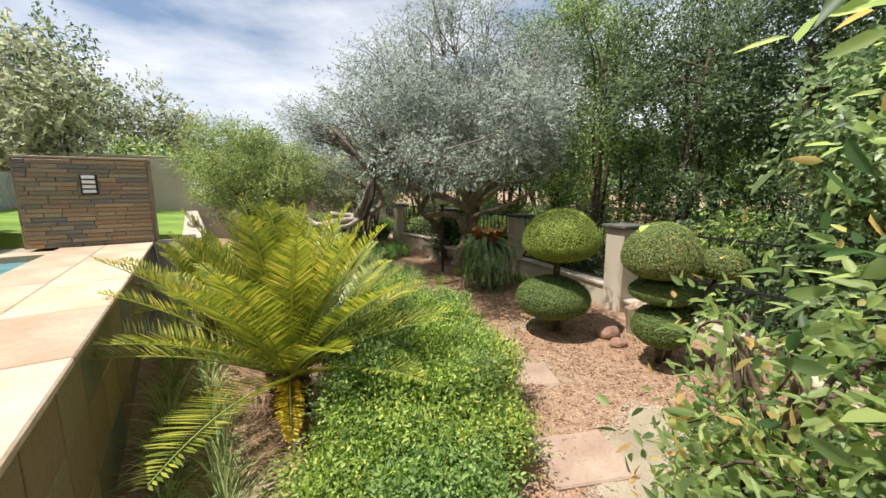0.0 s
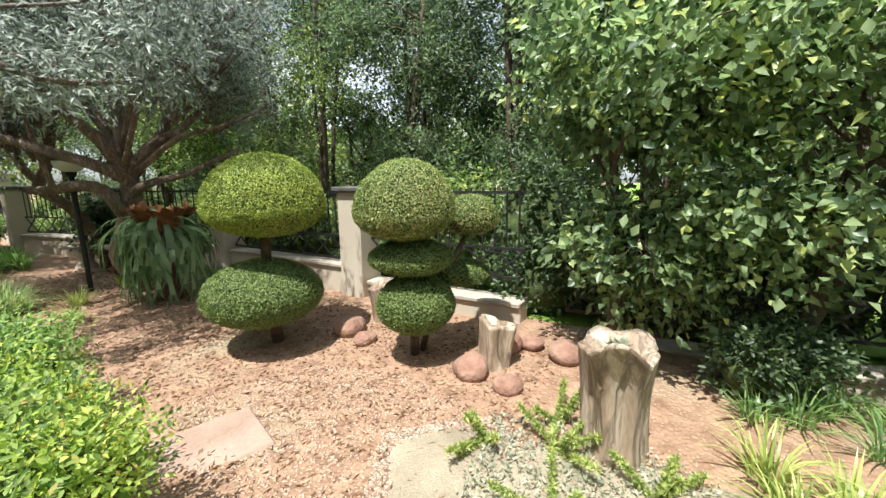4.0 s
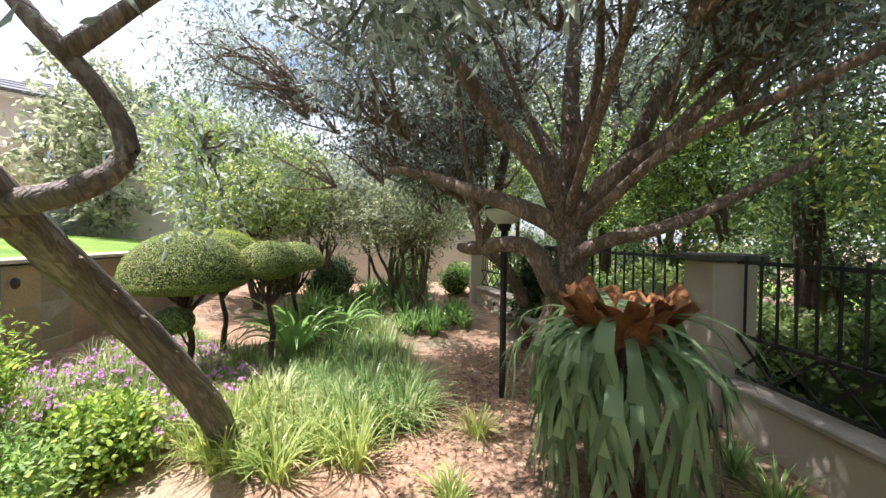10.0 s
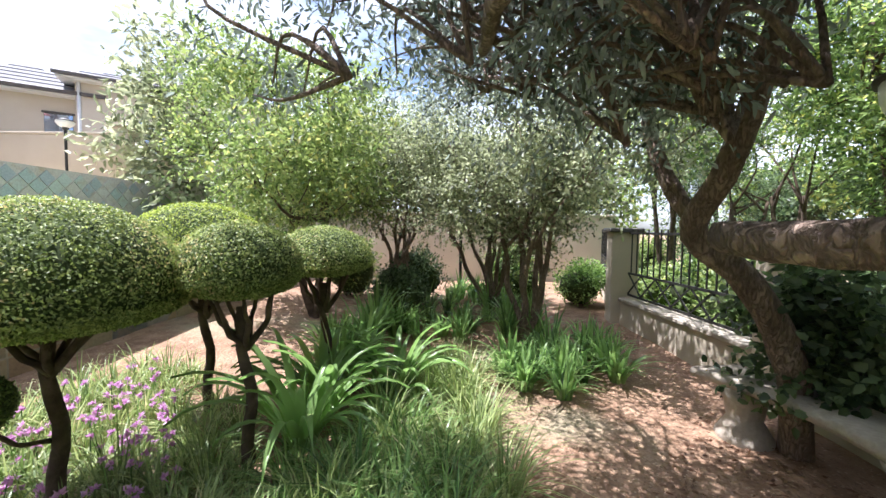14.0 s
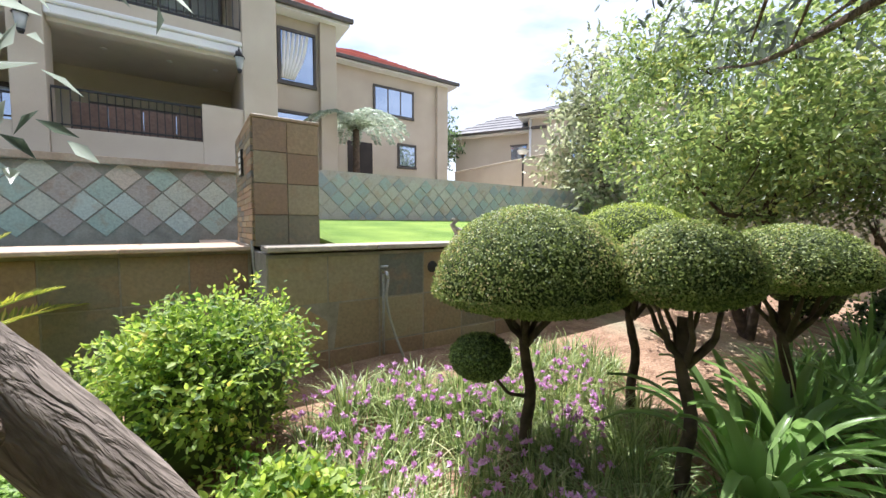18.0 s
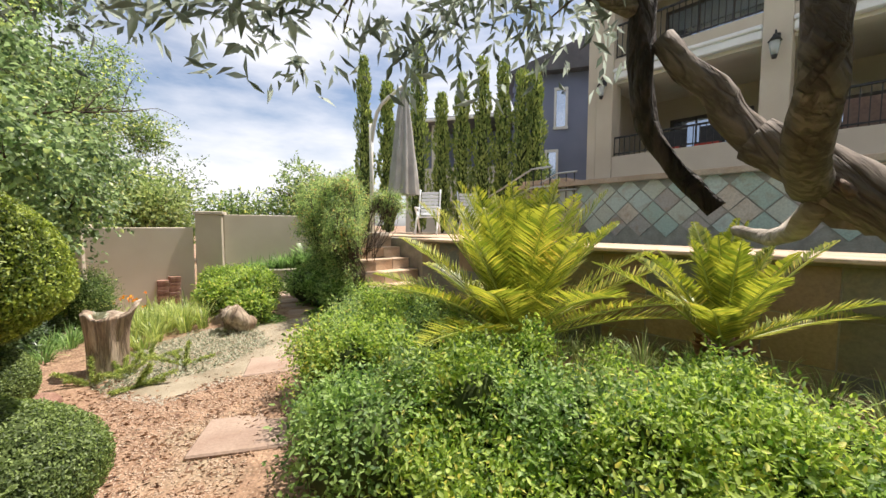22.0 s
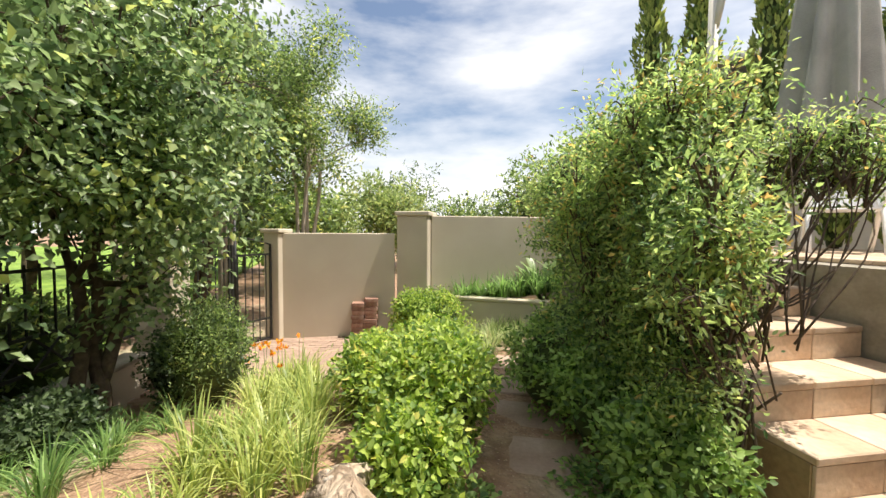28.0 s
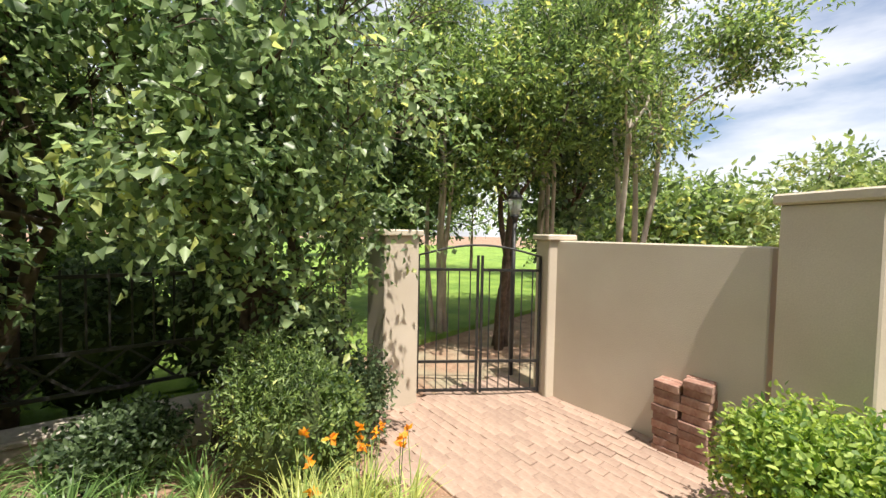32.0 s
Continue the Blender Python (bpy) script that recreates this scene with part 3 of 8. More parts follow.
def prism(name, outline, z0, z1, mat, label, category, kind="structure", parent=None):
    """An upright block over a flat outline (counter-clockwise)."""
    bm = bmesh.new()
    vs = [bm.verts.new((x, y, z0)) for x, y in outline]
    f = bm.faces.new(vs)
    up = bmesh.ops.extrude_face_region(bm, geom=[f])
    for v in up["geom"]:
        if isinstance(v, bmesh.types.BMVert):
            v.co.z = z1
    bmesh.ops.recalc_face_normals(bm, faces=bm.faces)
    ob = part(name, bm, mat, parent)
    return tagged(ob, label, category, kind=kind)


def flat(*pts):
    return [W(s, n)[:2] for s, n in pts]


def wall_between(name, a, b, z0, z1, thick, mat, label, cap=0.0):
    """A plastered wall from a to b, with a coping that stands out by cap."""
    a, b = Vector(a), Vector(b)
    d = b - a
    ob = thing(name, label, "wall", ((a.x + b.x) / 2, (a.y + b.y) / 2, 0), math.degrees(math.atan2(d.y, d.x)), kind="structure")
    box_part("wall_body", (d.length, thick, z1 - z0), (0, 0, (z0 + z1) / 2), mat, ob, bevel=0.012)
    if cap:
        box_part("coping", (d.length + 0.004, thick + 2 * cap, 0.06), (0, 0, z1 + 0.0305), mat, ob, bevel=0.012)
    return ob


def pillar(name, at, side, z0, z1, mat, label, turn=0.0, cap=0.04, cap_h=0.07, top=None):
    ob = thing(name, label, "pillar", (at[0], at[1], 0), turn, kind="structure")
    box_part("shaft", (side, side, z1 - z0 - cap_h), (0, 0, (z0 + z1 - cap_h) / 2), mat, ob, bevel=0.012)
    box_part("cap", (side + 2 * cap, side + 2 * cap, cap_h), (0, 0, z1 - cap_h / 2), top or mat, ob, bevel=0.014)
    return ob


# the raised terrace with its pool, the lawn and the paved court of the house
terrace = prism("terrace", flat((-2.74, -3.1), (-2.74, 0.7), (-3.9, 0.7), (-4.6, -0.6), (-9.0, -0.9), (-9.0, -3.1)), -0.6, TZ - 0.035, M["grout"], "raised terrace beside the pool", "terrace")
terrace_low = prism("terrace_side", flat((-0.02, -3.1), (-0.02, -0.46), (-1.2, -0.46), (-2.738, -0.46), (-2.738, -3.1)), -0.6, TZ - 0.035, M["grout"], "raised terrace behind the garden steps", "terrace")
pool_edge = prism("pool_edge_wall", flat((5.1, -0.87), (5.1, -0.03), (-1.2, -0.03), (-1.2, -0.458), (-0.018, -0.458), (-0.018, -0.87)), -0.3, TZ - 0.035, M["grout"], "tiled retaining wall of the pool", "retaining wall")
prism("pool_end", flat((5.1, -3.1), (5.1, -0.872), (4.75, -0.872), (4.75, -3.1)), -0.3, TZ - 0.03, M["sandstone"], "paved end of the pool", "pool edge")
prism("pool_floor", flat((4.75, -3.1), (4.75, -0.872), (-0.016, -0.872), (-0.016, -3.1)), -0.3, 0.2, M["pooltile"], "blue mosaic floor of the swimming pool", "pool")
prism("water", flat((4.748, -3.098), (4.748, -0.875), (-0.014, -0.875), (-0.014, -3.098)), 1.03, TZ - 0.1, M["water"], "still turquoise pool water", "water")
lawn_block = prism("lawn_bank", flat((16.5, -3.2), (16.5, 0.68), (5.12, 0.68), (5.12, -3.2)), -0.3, TZ - 0.04, M["grout"], "earth bank held by the tiled wall", "bank")
prism("house_court", flat((16.5, -16), (16.5, -3.22), (5.3, -3.22), (-1.6, -3.22), (-1.6, -16)), -0.3, 2.26, M["plaster"], "raised court in front of the house", "court")


def lawn():
    s = np.linspace(5.75, 14.4, 26)
    n = np.linspace(0.60, -3.15, 14)
    S, N_ = np.meshgrid(s, n, indexing="ij")
    z = TZ + 0.0 + 0.30 * np.clip((0.6 - N_) / 3.7, 0, 1)
    x = O[0] + S * U[0] + N_ * NN[0]
    y = O[1] + S * U[1] + N_ * NN[1]
    v = np.stack([x, y, z], -1).reshape(-1, 3)
    i, j = np.meshgrid(np.arange(25), np.arange(13), indexing="ij")
    f = np.stack([i * 14 + j, i * 14 + j + 1, (i + 1) * 14 + j + 1, (i + 1) * 14 + j], -1).reshape(-1, 4)
    low = v[:14].copy()
    low[:, 2] = TZ - 0.05
    j = np.arange(13)
    f = np.vstack([f, np.stack([j, j + 1, 364 + j + 1, 364 + j], -1)])
    v = np.vstack([v, low])
    tagged(mesh_obj("lawn", v, f, M["lawn"], smooth=True), "bright green mown lawn behind the wall", "lawn", kind="structure")


lawn()

# far lawn beyond the fence
prism("park_lawn", [(7.0, 1.6), (60, -20), (60, 60), (-12, 60), (-9.5, 14.5), (-2.2, 8.6), (1.6, 4.9)], -1.2, -0.42, M["lawn"], "sunny green lawn beyond the garden fence", "lawn")


# ---- tiled faces: every tile is a piece of its own ----


def tile_field(name, parent, origin, along, up, nx, nz, w, h, mat, gap=0.012, depth=0.02, jitter=0.004, seed=1, skip=None, first=0.0):
    """Rows of tiles on a face; origin is the lower corner, along and up are unit vectors."""
    bm = bmesh.new()
    add_box(bm, (w - gap, depth, h - gap), bevel=0.003)
    me = bpy.data.meshes.new(name)
    bm.to_mesh(me)
    bm.free()
    me.materials.append(mat)
    g = random.Random(seed)
    a, u = Vector(along).normalized(), Vector(up).normalized()
    nrm = a.cross(u)
    basis = Matrix((a, -nrm, u)).transposed().to_4x4()
    for r in range(nz):
        for c in range(nx):
            if skip is not None and skip(c, r):
                continue
            ob = new(name, me)
            ob.parent = parent
            p = Vector(origin) + a * ((c + 0.5 + (first if r % 2 else 0)) * w) + u * ((r + 0.5) * h) + nrm * (depth / 2 + g.uniform(0, jitter))
            ob.matrix_basis = Matrix.Translation(p) @ basis @ pose(0, 0, 0, g.uniform(-0.4, 0.4), 0, g.uniform(-0.4, 0.4))


def diamond_field(parent, s0, s1, n, z0, z1, size, mat, seed=3):
    """Square tiles set on their corners on the wall behind the pool."""
    d = size * math.sqrt(2)
    bm = bmesh.new()
    q = (size - 0.02) / math.sqrt(2)
    vs = [bm.verts.new(p) for p in ((0, 0, -q), (q, 0, 0), (0, 0, q), (-q, 0, 0))]
    f = bm.faces.new(vs)
    e = bmesh.ops.extrude_face_region(bm, geom=[f])
    for v in e["geom"]:
        if isinstance(v, bmesh.types.BMVert):
            v.co.y += 0.014
    bmesh.ops.recalc_face_normals(bm, faces=bm.faces)
    me = bpy.data.meshes.new("tile")
    bm.to_mesh(me)
    bm.free()
    me.materials.append(mat)
    rows = int(round(2 * (z1 - z0) / d)) - 1
    cols = int((s1 - s0) / d)
    for r in range(rows):
        for c in range(cols + (r % 2 == 0)):
            s = s0 + (c + (0.5 if r % 2 else 0.0)) * d + 0.1
            z = z0 + (r + 1) * d / 2
            if s + d / 2 > s1 or s - d / 2 < s0:
                continue
            ob = new("tile", me)
            ob.parent = parent
            ob.matrix_basis = Matrix.Translation(W(s, n, z)) @ pose(0, 0, 0, 0, 0, TURN + 180)


# ---- garden steps ----


def garden_steps():
    st = thing("garden_steps", "sandstone garden steps rising to the pool terrace", "steps", kind="structure")
    for k in range(6):
        s0 = -1.2 - 0.3 * k
        z1 = 0.2 * (k + 1)
        ln = 0.3 if k < 5 else 0.06
        c = W(s0 - ln / 2, 0.13, z1 / 2 - 0.15)
        box_part("step", (ln - 0.004, 1.14, z1 - 0.04 + 0.3), (c[0], c[1], (z1 - 0.04 - 0.3) / 2), M["slate"], st, bevel=0.004, turn=TURN)
        for q in range(3):
            c = W(s0 - ln / 2 + 0.012, -0.44 + 0.19 + 0.38 * q, z1 - 0.02)
            box_part("tread", (ln + 0.02, 0.374, 0.04), c, M["sandstone"], st, bevel=0.006, turn=TURN)
            c = W(s0 + 0.008, -0.44 + 0.19 + 0.38 * q, z1 - 0.12)
            box_part("riser_tile", (0.018, 0.372, 0.155), c, M["sandstone"], st, bevel=0.003, turn=TURN)


garden_steps()

# ---- boundary walls, gate posts and the fence ----
GZ = -0.5
wall_between("wall_gate", (6.0, -0.78, 0), (4.9, -2.45, 0), -0.9, 1.36, 0.2, M["plaster"], "beige plastered garden wall beside the gate", 0.0)
pillar("gate_post_east", (6.02, -0.75), 0.3, -0.9, 1.43, M["plaster"], "beige plastered gate post with a flat cap", -56)
pillar("gate_post_west", (5.1, 0.92), 0.42, -0.9, 1.45, M["plaster"], "beige plastered gate post under the trees", -35)
pillar("boundary_pillar", (4.72, -2.80), 0.56, -0.9, 1.75, M["plaster"], "beige plastered wall pillar with a projecting cap", -52, 0.035, 0.08)
wall_between("wall_terrace", (4.55, -3.0, 0), (2.3, -6.6, 0), -0.9, 1.68, 0.22, M["plaster"], "beige plastered boundary wall behind the planter", 0.0)
wall_between("wall_terrace_end", (2.3, -6.6, 0), (W(-9, -3)[0], W(-9, -3)[1], 0), -0.9, 1.68, 0.22, M["plaster"], "plain boundary wall by the terrace", 0.0)
FENCE = [(4.9, 1.1), (1.1, 3.78), (-0.62, 5.4), (-2.75, 7.42), (-5.2, 8.85), (-7.5, 10.15), (-10.4, 13.6)]
far_a, far_b = W(14.5, -10), W(14.5, -4.6)
far_c, far_d, far_e = W(14.5, -4.2), W(14.5, 0.6), W(14.5, 8.3)
wall_between("wall_neighbour", far_a, far_b, -0.4, 3.7, 0.22, M["plaster"], "tall beige wall towards the neighbour's house", 0.03)
pillar("neighbour_pillar", W(14.5, -4.4), 0.5, -0.4, 3.95, M["plaster"], "beige wall pillar with a stone cap", TURN, 0.06)
wall_between("wall_side", far_c, far_d, -0.4, 3.0, 0.22, M["plaster"], "beige wall stepping down beside the lawn", 0.03)
wall_between("wall_far", far_d, far_e, -0.4, 1.75, 0.22, M["plaster"], "beige plastered wall at the garden's far end", 0.03)



def verge():
    """Rough grass that runs from the fence out to the park."""
    out = np.array([0.0, 0.15, 0.6, 1.2, 2, 3, 4.5, 6.5, 9, 13, 20, 32, 60, 120, 300])
    P = np.concatenate([np.linspace(a, b, 9)[:-1] for a, b in zip(np.array(FENCE), np.array(FENCE)[1:])])
    X, Y = P[:, :1] + 0.64 * out, P[:, 1:] + 0.77 * out
    v = np.stack([X, Y, hill(X, Y) + 0.03 * (out > 0.1) - 0.03], -1).reshape(-1, 3)
    v[:, 2] += 0.008
    k = len(out)
    i, j = np.meshgrid(np.arange(len(P) - 1), np.arange(k - 1), indexing="ij")
    f = np.stack([i * k + j, i * k + j + 1, (i + 1) * k + j + 1, (i + 1) * k + j], -1).reshape(-1, 4)
    tagged(mesh_obj("grass_verge", v, f[:, ::-1], M["lawn"], smooth=True), "rough sunlit grass outside the garden fence", "grass", kind="structure")


verge()


def iron_fence(name, a, b, z0, sink=0.0):
    a, b = Vector((*a, 0)), Vector((*b, 0))
    d = b - a
    L = d.length
    ob = thing(name, "black iron fence on a low plastered wall", "fence", ((a.x + b.x) / 2, (a.y + b.y) / 2, 0), math.degrees(math.atan2(d.y, d.x)), kind="structure", group="garden fence panels")
    box_part("low_wall", (L, 0.22, 0.75), (0, 0, z0 - 0.03 - sink), M["plaster"], ob, bevel=0.012)
    box_part("wall_coping", (L, 0.28, 0.05), (0, 0, z0 + 0.371 - sink), M["concrete"], ob, bevel=0.01)
    for z in (0.44, 0.74, 1.3):
        box_part("rail", (L, 0.022, 0.028), (0, 0, z0 + z), M["iron"], ob, bevel=0)
    n = int(L / 0.13)
    for k in range(n):
        x = -L / 2 + (k + 0.5) * L / n
        box_part("bar", (0.014, 0.014, 0.62), (x, 0, z0 + 1.04), M["iron"], ob, bevel=0)
    n = int(L / 0.3)
    bm = bmesh.new()
    for k in range(n):
        x = -L / 2 + (k + 0.5) * L / n
        for sg in (1, -1):
            add_box(bm, (math.hypot(L / n, 0.28), 0.012, 0.018), (x, 0.004 * sg, z0 + 0.59), turn=Matrix.Rotation(sg * math.atan2(0.28, L / n), 3, "Y"))
    part("lattice", bm, M["iron"], ob, "crossed iron lattice")
    return ob


for k, (a, b) in enumerate(zip(FENCE, FENCE[1:])):
    z0 = float(hill((a[0] + b[0]) / 2, (a[1] + b[1]) / 2))
    a_, b_ = Vector(a), Vector(b)
    dd = (b_ - a_).normalized() * 0.2
    iron_fence("fence_%d" % (k + 1), a_ + dd, b_ - dd, z0, 0.17 if k < 2 else 0.0)
for k, p in enumerate(FENCE[2:6]):
    z0 = float(hill(*p))
    pillar("fence_pillar_%d" % (k + 1), p, 0.36, -0.6, z0 + 1.36, M["plaster"], "plastered fence pillar with a slate cap", -44, 0.05, 0.06, M["slate_dark"])


def iron_gate():
    a, b = Vector((5.32, 0.72, 0)), Vector((5.92, -0.62, 0))
    d = b - a
    L = d.length
    g = thing("iron_gate", "closed black iron garden gate with an arched top", "gate", (a.x, a.y, GZ), math.degrees(math.atan2(d.y, d.x)))
    half = L / 2 - 0.01
    for leaf in range(2):
        x0 = 0.0 if leaf == 0 else L / 2 + 0.01
        lf = part("gate_leaf", bmesh.new(), M["iron"], g)
        bm = bmesh.new()
        for x in (x0 + 0.015, x0 + half - 0.015):
            add_box(bm, (0.03, 0.03, 1.62), (x, 0, 0.05 + 0.81))
        for z in (0.08, 0.42, 1.5):
            add_box(bm, (half, 0.022, 0.03), (x0 + half / 2, 0, z))
        part("frame", bm, M["iron"], lf)
        n = 5
        for k in range(n):
            x = x0 + (k + 0.8) * half / (n + 0.6)
            box_part("bar", (0.013, 0.013, 1.43), (x, 0, 0.79), M["iron"], lf, bevel=0)
    t = np.linspace(0, 1, 14)
    v, f = tube(np.c_[t * L, 0 * t, 1.66 + 0.13 * np.sin(np.pi * t)], np.full(14, 0.013), 6)
    mesh_obj("arch", v, f, M["iron"], g, smooth=True)
    return g


iron_gate()

# ---- plants: makers ----


def crown_points(clumps, n, seed=0, shell=0.55):
    """Leaf places and outward directions in a set of clumps (x, y, z, rx, ry, rz)."""
    g = np.random.default_rng(seed)
    c = np.asarray(clumps, float)
    vol = c[:, 3] * c[:, 4] + c[:, 4] * c[:, 5] + c[:, 3] * c[:, 5]
    pick = g.choice(len(c), n, p=vol / vol.sum())
    d = unit(g.normal(0, 1, (n, 3)))
    r = (1 - shell * g.random(n) ** 1.3)[:, None]
    lump = np.ones(n)
    for q in range(len(c)):
        mk = pick == q
        if mk.any():
            lump[mk] = lumps(d[mk], seed + q, 0.3, 4.5)
    at = c[pick, :3] + d * r * c[pick, 3:] * lump[:, None]
    return at, d


def twig_sprays(at, d, per, spread, seed):
    """Gathers leaves into small sprays, so that the crown has gaps."""
    g = np.random.default_rng(seed)
    n = len(at)
    axis = unit(d + g.normal(0, 0.7, (n, 3)))
    t = np.tile(np.linspace(0, 1, per), n)
    A, D = np.repeat(at, per, 0), np.repeat(axis, per, 0)
    pos = A + D * (t * spread)[:, None] + g.normal(0, 0.012, A.shape)
    return pos, unit(D * 0.75 + g.normal(0, 0.62, A.shape)), np.repeat(at, per, 0)


def limb(parent, pts, r0, r1, mat, seed=0, seg=9, n=14, name="limb", wob=0.12, crook=1.0):
    path = curve_points(pts, n)
    g = np.random.default_rng(seed + 900)
    u = np.linspace(0, 1, n)[:, None]
    for k in (1, 2, 3):
        path = path + g.normal(0, 1, 3) * np.sin(np.pi * k * u * 1.5) * np.sin(np.pi * u) * r0 * 0.55 * crook / k
    v, f = tube(path, np.linspace(r0, r1, n), seg, True, wob, seed)
    return mesh_obj(name, v, f, mat, parent, smooth=True)


def branchlets(parent, starts, ends, r0, mat, seed=0, name="branch", sag=0.1):
    """Thin branches from points on the limbs to the clumps, joined into one mesh."""
    g = np.random.default_rng(seed)
    out = []
    for a, b in zip(starts, ends):
        a, b = np.asarray(a, float), np.asarray(b, float)
        m = (a + b) / 2 + g.normal(0, 0.13, 3) * np.linalg.norm(b - a) + [0, 0, sag]
        out.append(tube(curve_points([a, m, b], 8), np.linspace(r0, r0 * 0.3, 8), 6))
    v, f = joined(out)
    return mesh_obj(name, v, f, mat, parent, smooth=True)


# the trodden way through the garden, along which twigs are pruned back to head height and arm's width
TRODDEN = np.array([(-0.72, -1.13), (-0.93, -0.49), (-0.8, 0.2), (-0.5, 0.96), (-0.57, 1.66), (-0.95, 2.25), (-1.54, 2.77), (-2.2, 3.58), (-2.93, 4.33), (-3.68, 4.86), (-4.32, 5.4), (-4.3, 4.9), (-3.6, 4.65), (-2.86, 4.12), (-1.5, 2.5), (-0.87, 1.36), (-0.43, 0.75), (0.1, -0.3), (0.77, -0.66), (1.3, -1.0)])


def walk_clear(p, wide=0.4):
    ok = np.ones(len(p), bool)
    for a, b in zip(TRODDEN, TRODDEN[1:]):
        d = b - a
        t = np.clip(((p[:, :2] - a) @ d) / (d @ d), 0, 1)[:, None]
        gap = np.linalg.norm(p[:, :2] - a - t * d, axis=1)
        ok &= (gap > wide * (0.8 + 0.5 * np.abs(np.sin(37 * p[:, 2] + 23 * p[:, 0])))) | (p[:, 2] > 1.9)
    return ok


def walk_gap(p):
    """How far a spot lies from the trodden way."""
    best = 99.0
    for a, b in zip(TRODDEN, TRODDEN[1:]):
        d = b - a
        t = min(1, max(0, float((np.asarray(p)[:2] - a) @ d / (d @ d))))
        best = min(best, float(np.linalg.norm(np.asarray(p)[:2] - a - t * d)))
    return best


def leaves_part(parent, name, clumps, sprays, per, size, width, mat, seed=0, shell=0.6, droop=0.0, spread=0.16, label=""):
    at, d = crown_points(clumps, sprays, seed, shell)
    pos, way, _ = twig_sprays(at, d + [0, 0, -droop], per, spread, seed + 1)
    keep = walk_clear(pos + np.asarray(parent.location), 0.24 if size < 0.045 else 0.4)
    v, f = (broad_leaf_mesh if width > 0.06 or size < 0.062 else leaf_mesh)(pos[keep], way[keep] + [0, 0, -0.35 * droop], size, width, seed + 2, face=np.repeat(d, per, 0)[keep] * 0.6 + [0, 0, 0.6])
    return mesh_obj(name, v, f, mat, parent, label)


def tree(name, label, base, height, clumps, mat, sprays, per=6, size=0.06, width=0.028, trunk_r=0.09, bark=None, seed=0, lean=(0, 0), stems=1, shell=0.6, droop=0.0, spread=0.16, fork=0.45):
    """A tree or tall shrub: trunk or stems, limbs to its clumps, and a crown of leaves."""
    g = np.random.default_rng(seed)
    bark = bark or M["bark"]
    bx, by = base
    bz = float(hill(bx, by)) - 0.05
    t = thing(name, label, "tree" if height > 2 else "shrub", (bx, by, bz))
    C = np.asarray(clumps, float).copy()
    C = C[[c[2] - c[5] > 1.9 or walk_gap(c) > 0.3 + 0.45 * c[3] for c in C]]
    C[:, :3] -= (bx, by, bz)
    forks = []
    for k in range(stems):
        off = g.normal(0, 0.06 * (stems > 1), 2)
        wide = 0.25 if trunk_r > 0.02 else 0.09
        top = np.array([lean[0] + (g.normal(0, wide) if stems > 1 else 0), lean[1] + (g.normal(0, wide) if stems > 1 else 0), height * fork])
        mid = np.array([*off, 0]) * 0.5 + top * 0.5 + [*g.normal(0, 0.05, 2), 0]
        limb(t, [(*off, 0), mid, top], trunk_r, trunk_r * 0.6, bark, seed + k, 10, 12, "trunk" if stems == 1 else "stem")
        forks.append(top)
    starts, ends = [], []
    for q, c in enumerate(C):
        f0 = forks[q % len(forks)]
        a = f0 * g.uniform(0.85, 1.0)
        mid = a * 0.45 + c[:3] * 0.55 + g.normal(0, 0.12, 3)
        if q < 7:
            limb(t, [a, mid, c[:3]], trunk_r * 0.5, trunk_r * 0.14, bark, seed + 20 + q, 7, 9)
        else:
            starts.append(mid * 0.5 + a * 0.5)
            ends.append(c[:3])
        for _ in range(4):
            starts.append(mid * 0.3 + c[:3] * 0.7)
            ends.append(c[:3] + unit(g.normal(0, 1, 3)) * c[3:] * 0.85)
    branchlets(t, starts, ends, max(0.006, trunk_r * 0.13), bark, seed)
    leaves_part(t, "crown", C, sprays, per, size, width, mat, seed + 5, shell, droop, spread)
    return t


def random_clumps(center, radii, n, size, seed=0, low=0.5):
    g = np.random.default_rng(seed)
    d = unit(g.normal(0, 1, (n, 3)))
    p = np.asarray(center) + d * np.asarray(radii) * (g.random(n)[:, None] ** 0.45) * 0.9
    s = size * g.uniform(0.7, 1.3, (n, 1)) * np.array([[1, 1, 0.8]])
    return np.hstack([p, s])


def topiary_ball(parent, at, radii, mat, leaves, seed=0, flat_=0.35, size=0.0165, label=""):
    """A clipped head: a dense lumpy core, coloured dark as inner shade, and a skin of small leaves on it."""
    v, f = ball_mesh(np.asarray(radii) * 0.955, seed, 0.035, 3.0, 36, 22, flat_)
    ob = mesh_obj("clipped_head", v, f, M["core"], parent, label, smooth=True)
    ob.matrix_basis = pose(*at)
    leaves = int(leaves * 1.6)
    d, _ = ball_points(leaves, seed)
    p = d * lumps(d, seed, 0.035, 3.0)[:, None] * np.asarray(radii)
    low = p[:, 2] < 0
    p[low, 2] *= 1 - flat_
    g = np.random.default_rng(seed + 9)
    p *= g.uniform(0.93, 1.018, (leaves, 1))
    out = unit(d / np.asarray(radii))
    way = unit(np.cross(out, g.normal(0, 1, d.shape)) + 0.55 * out)
    v, f = leaf_mesh(p, way, size, size * 0.55, seed + 3, face=out)
    lo = mesh_obj("leaves", v, f, mat, ob)
    return ob


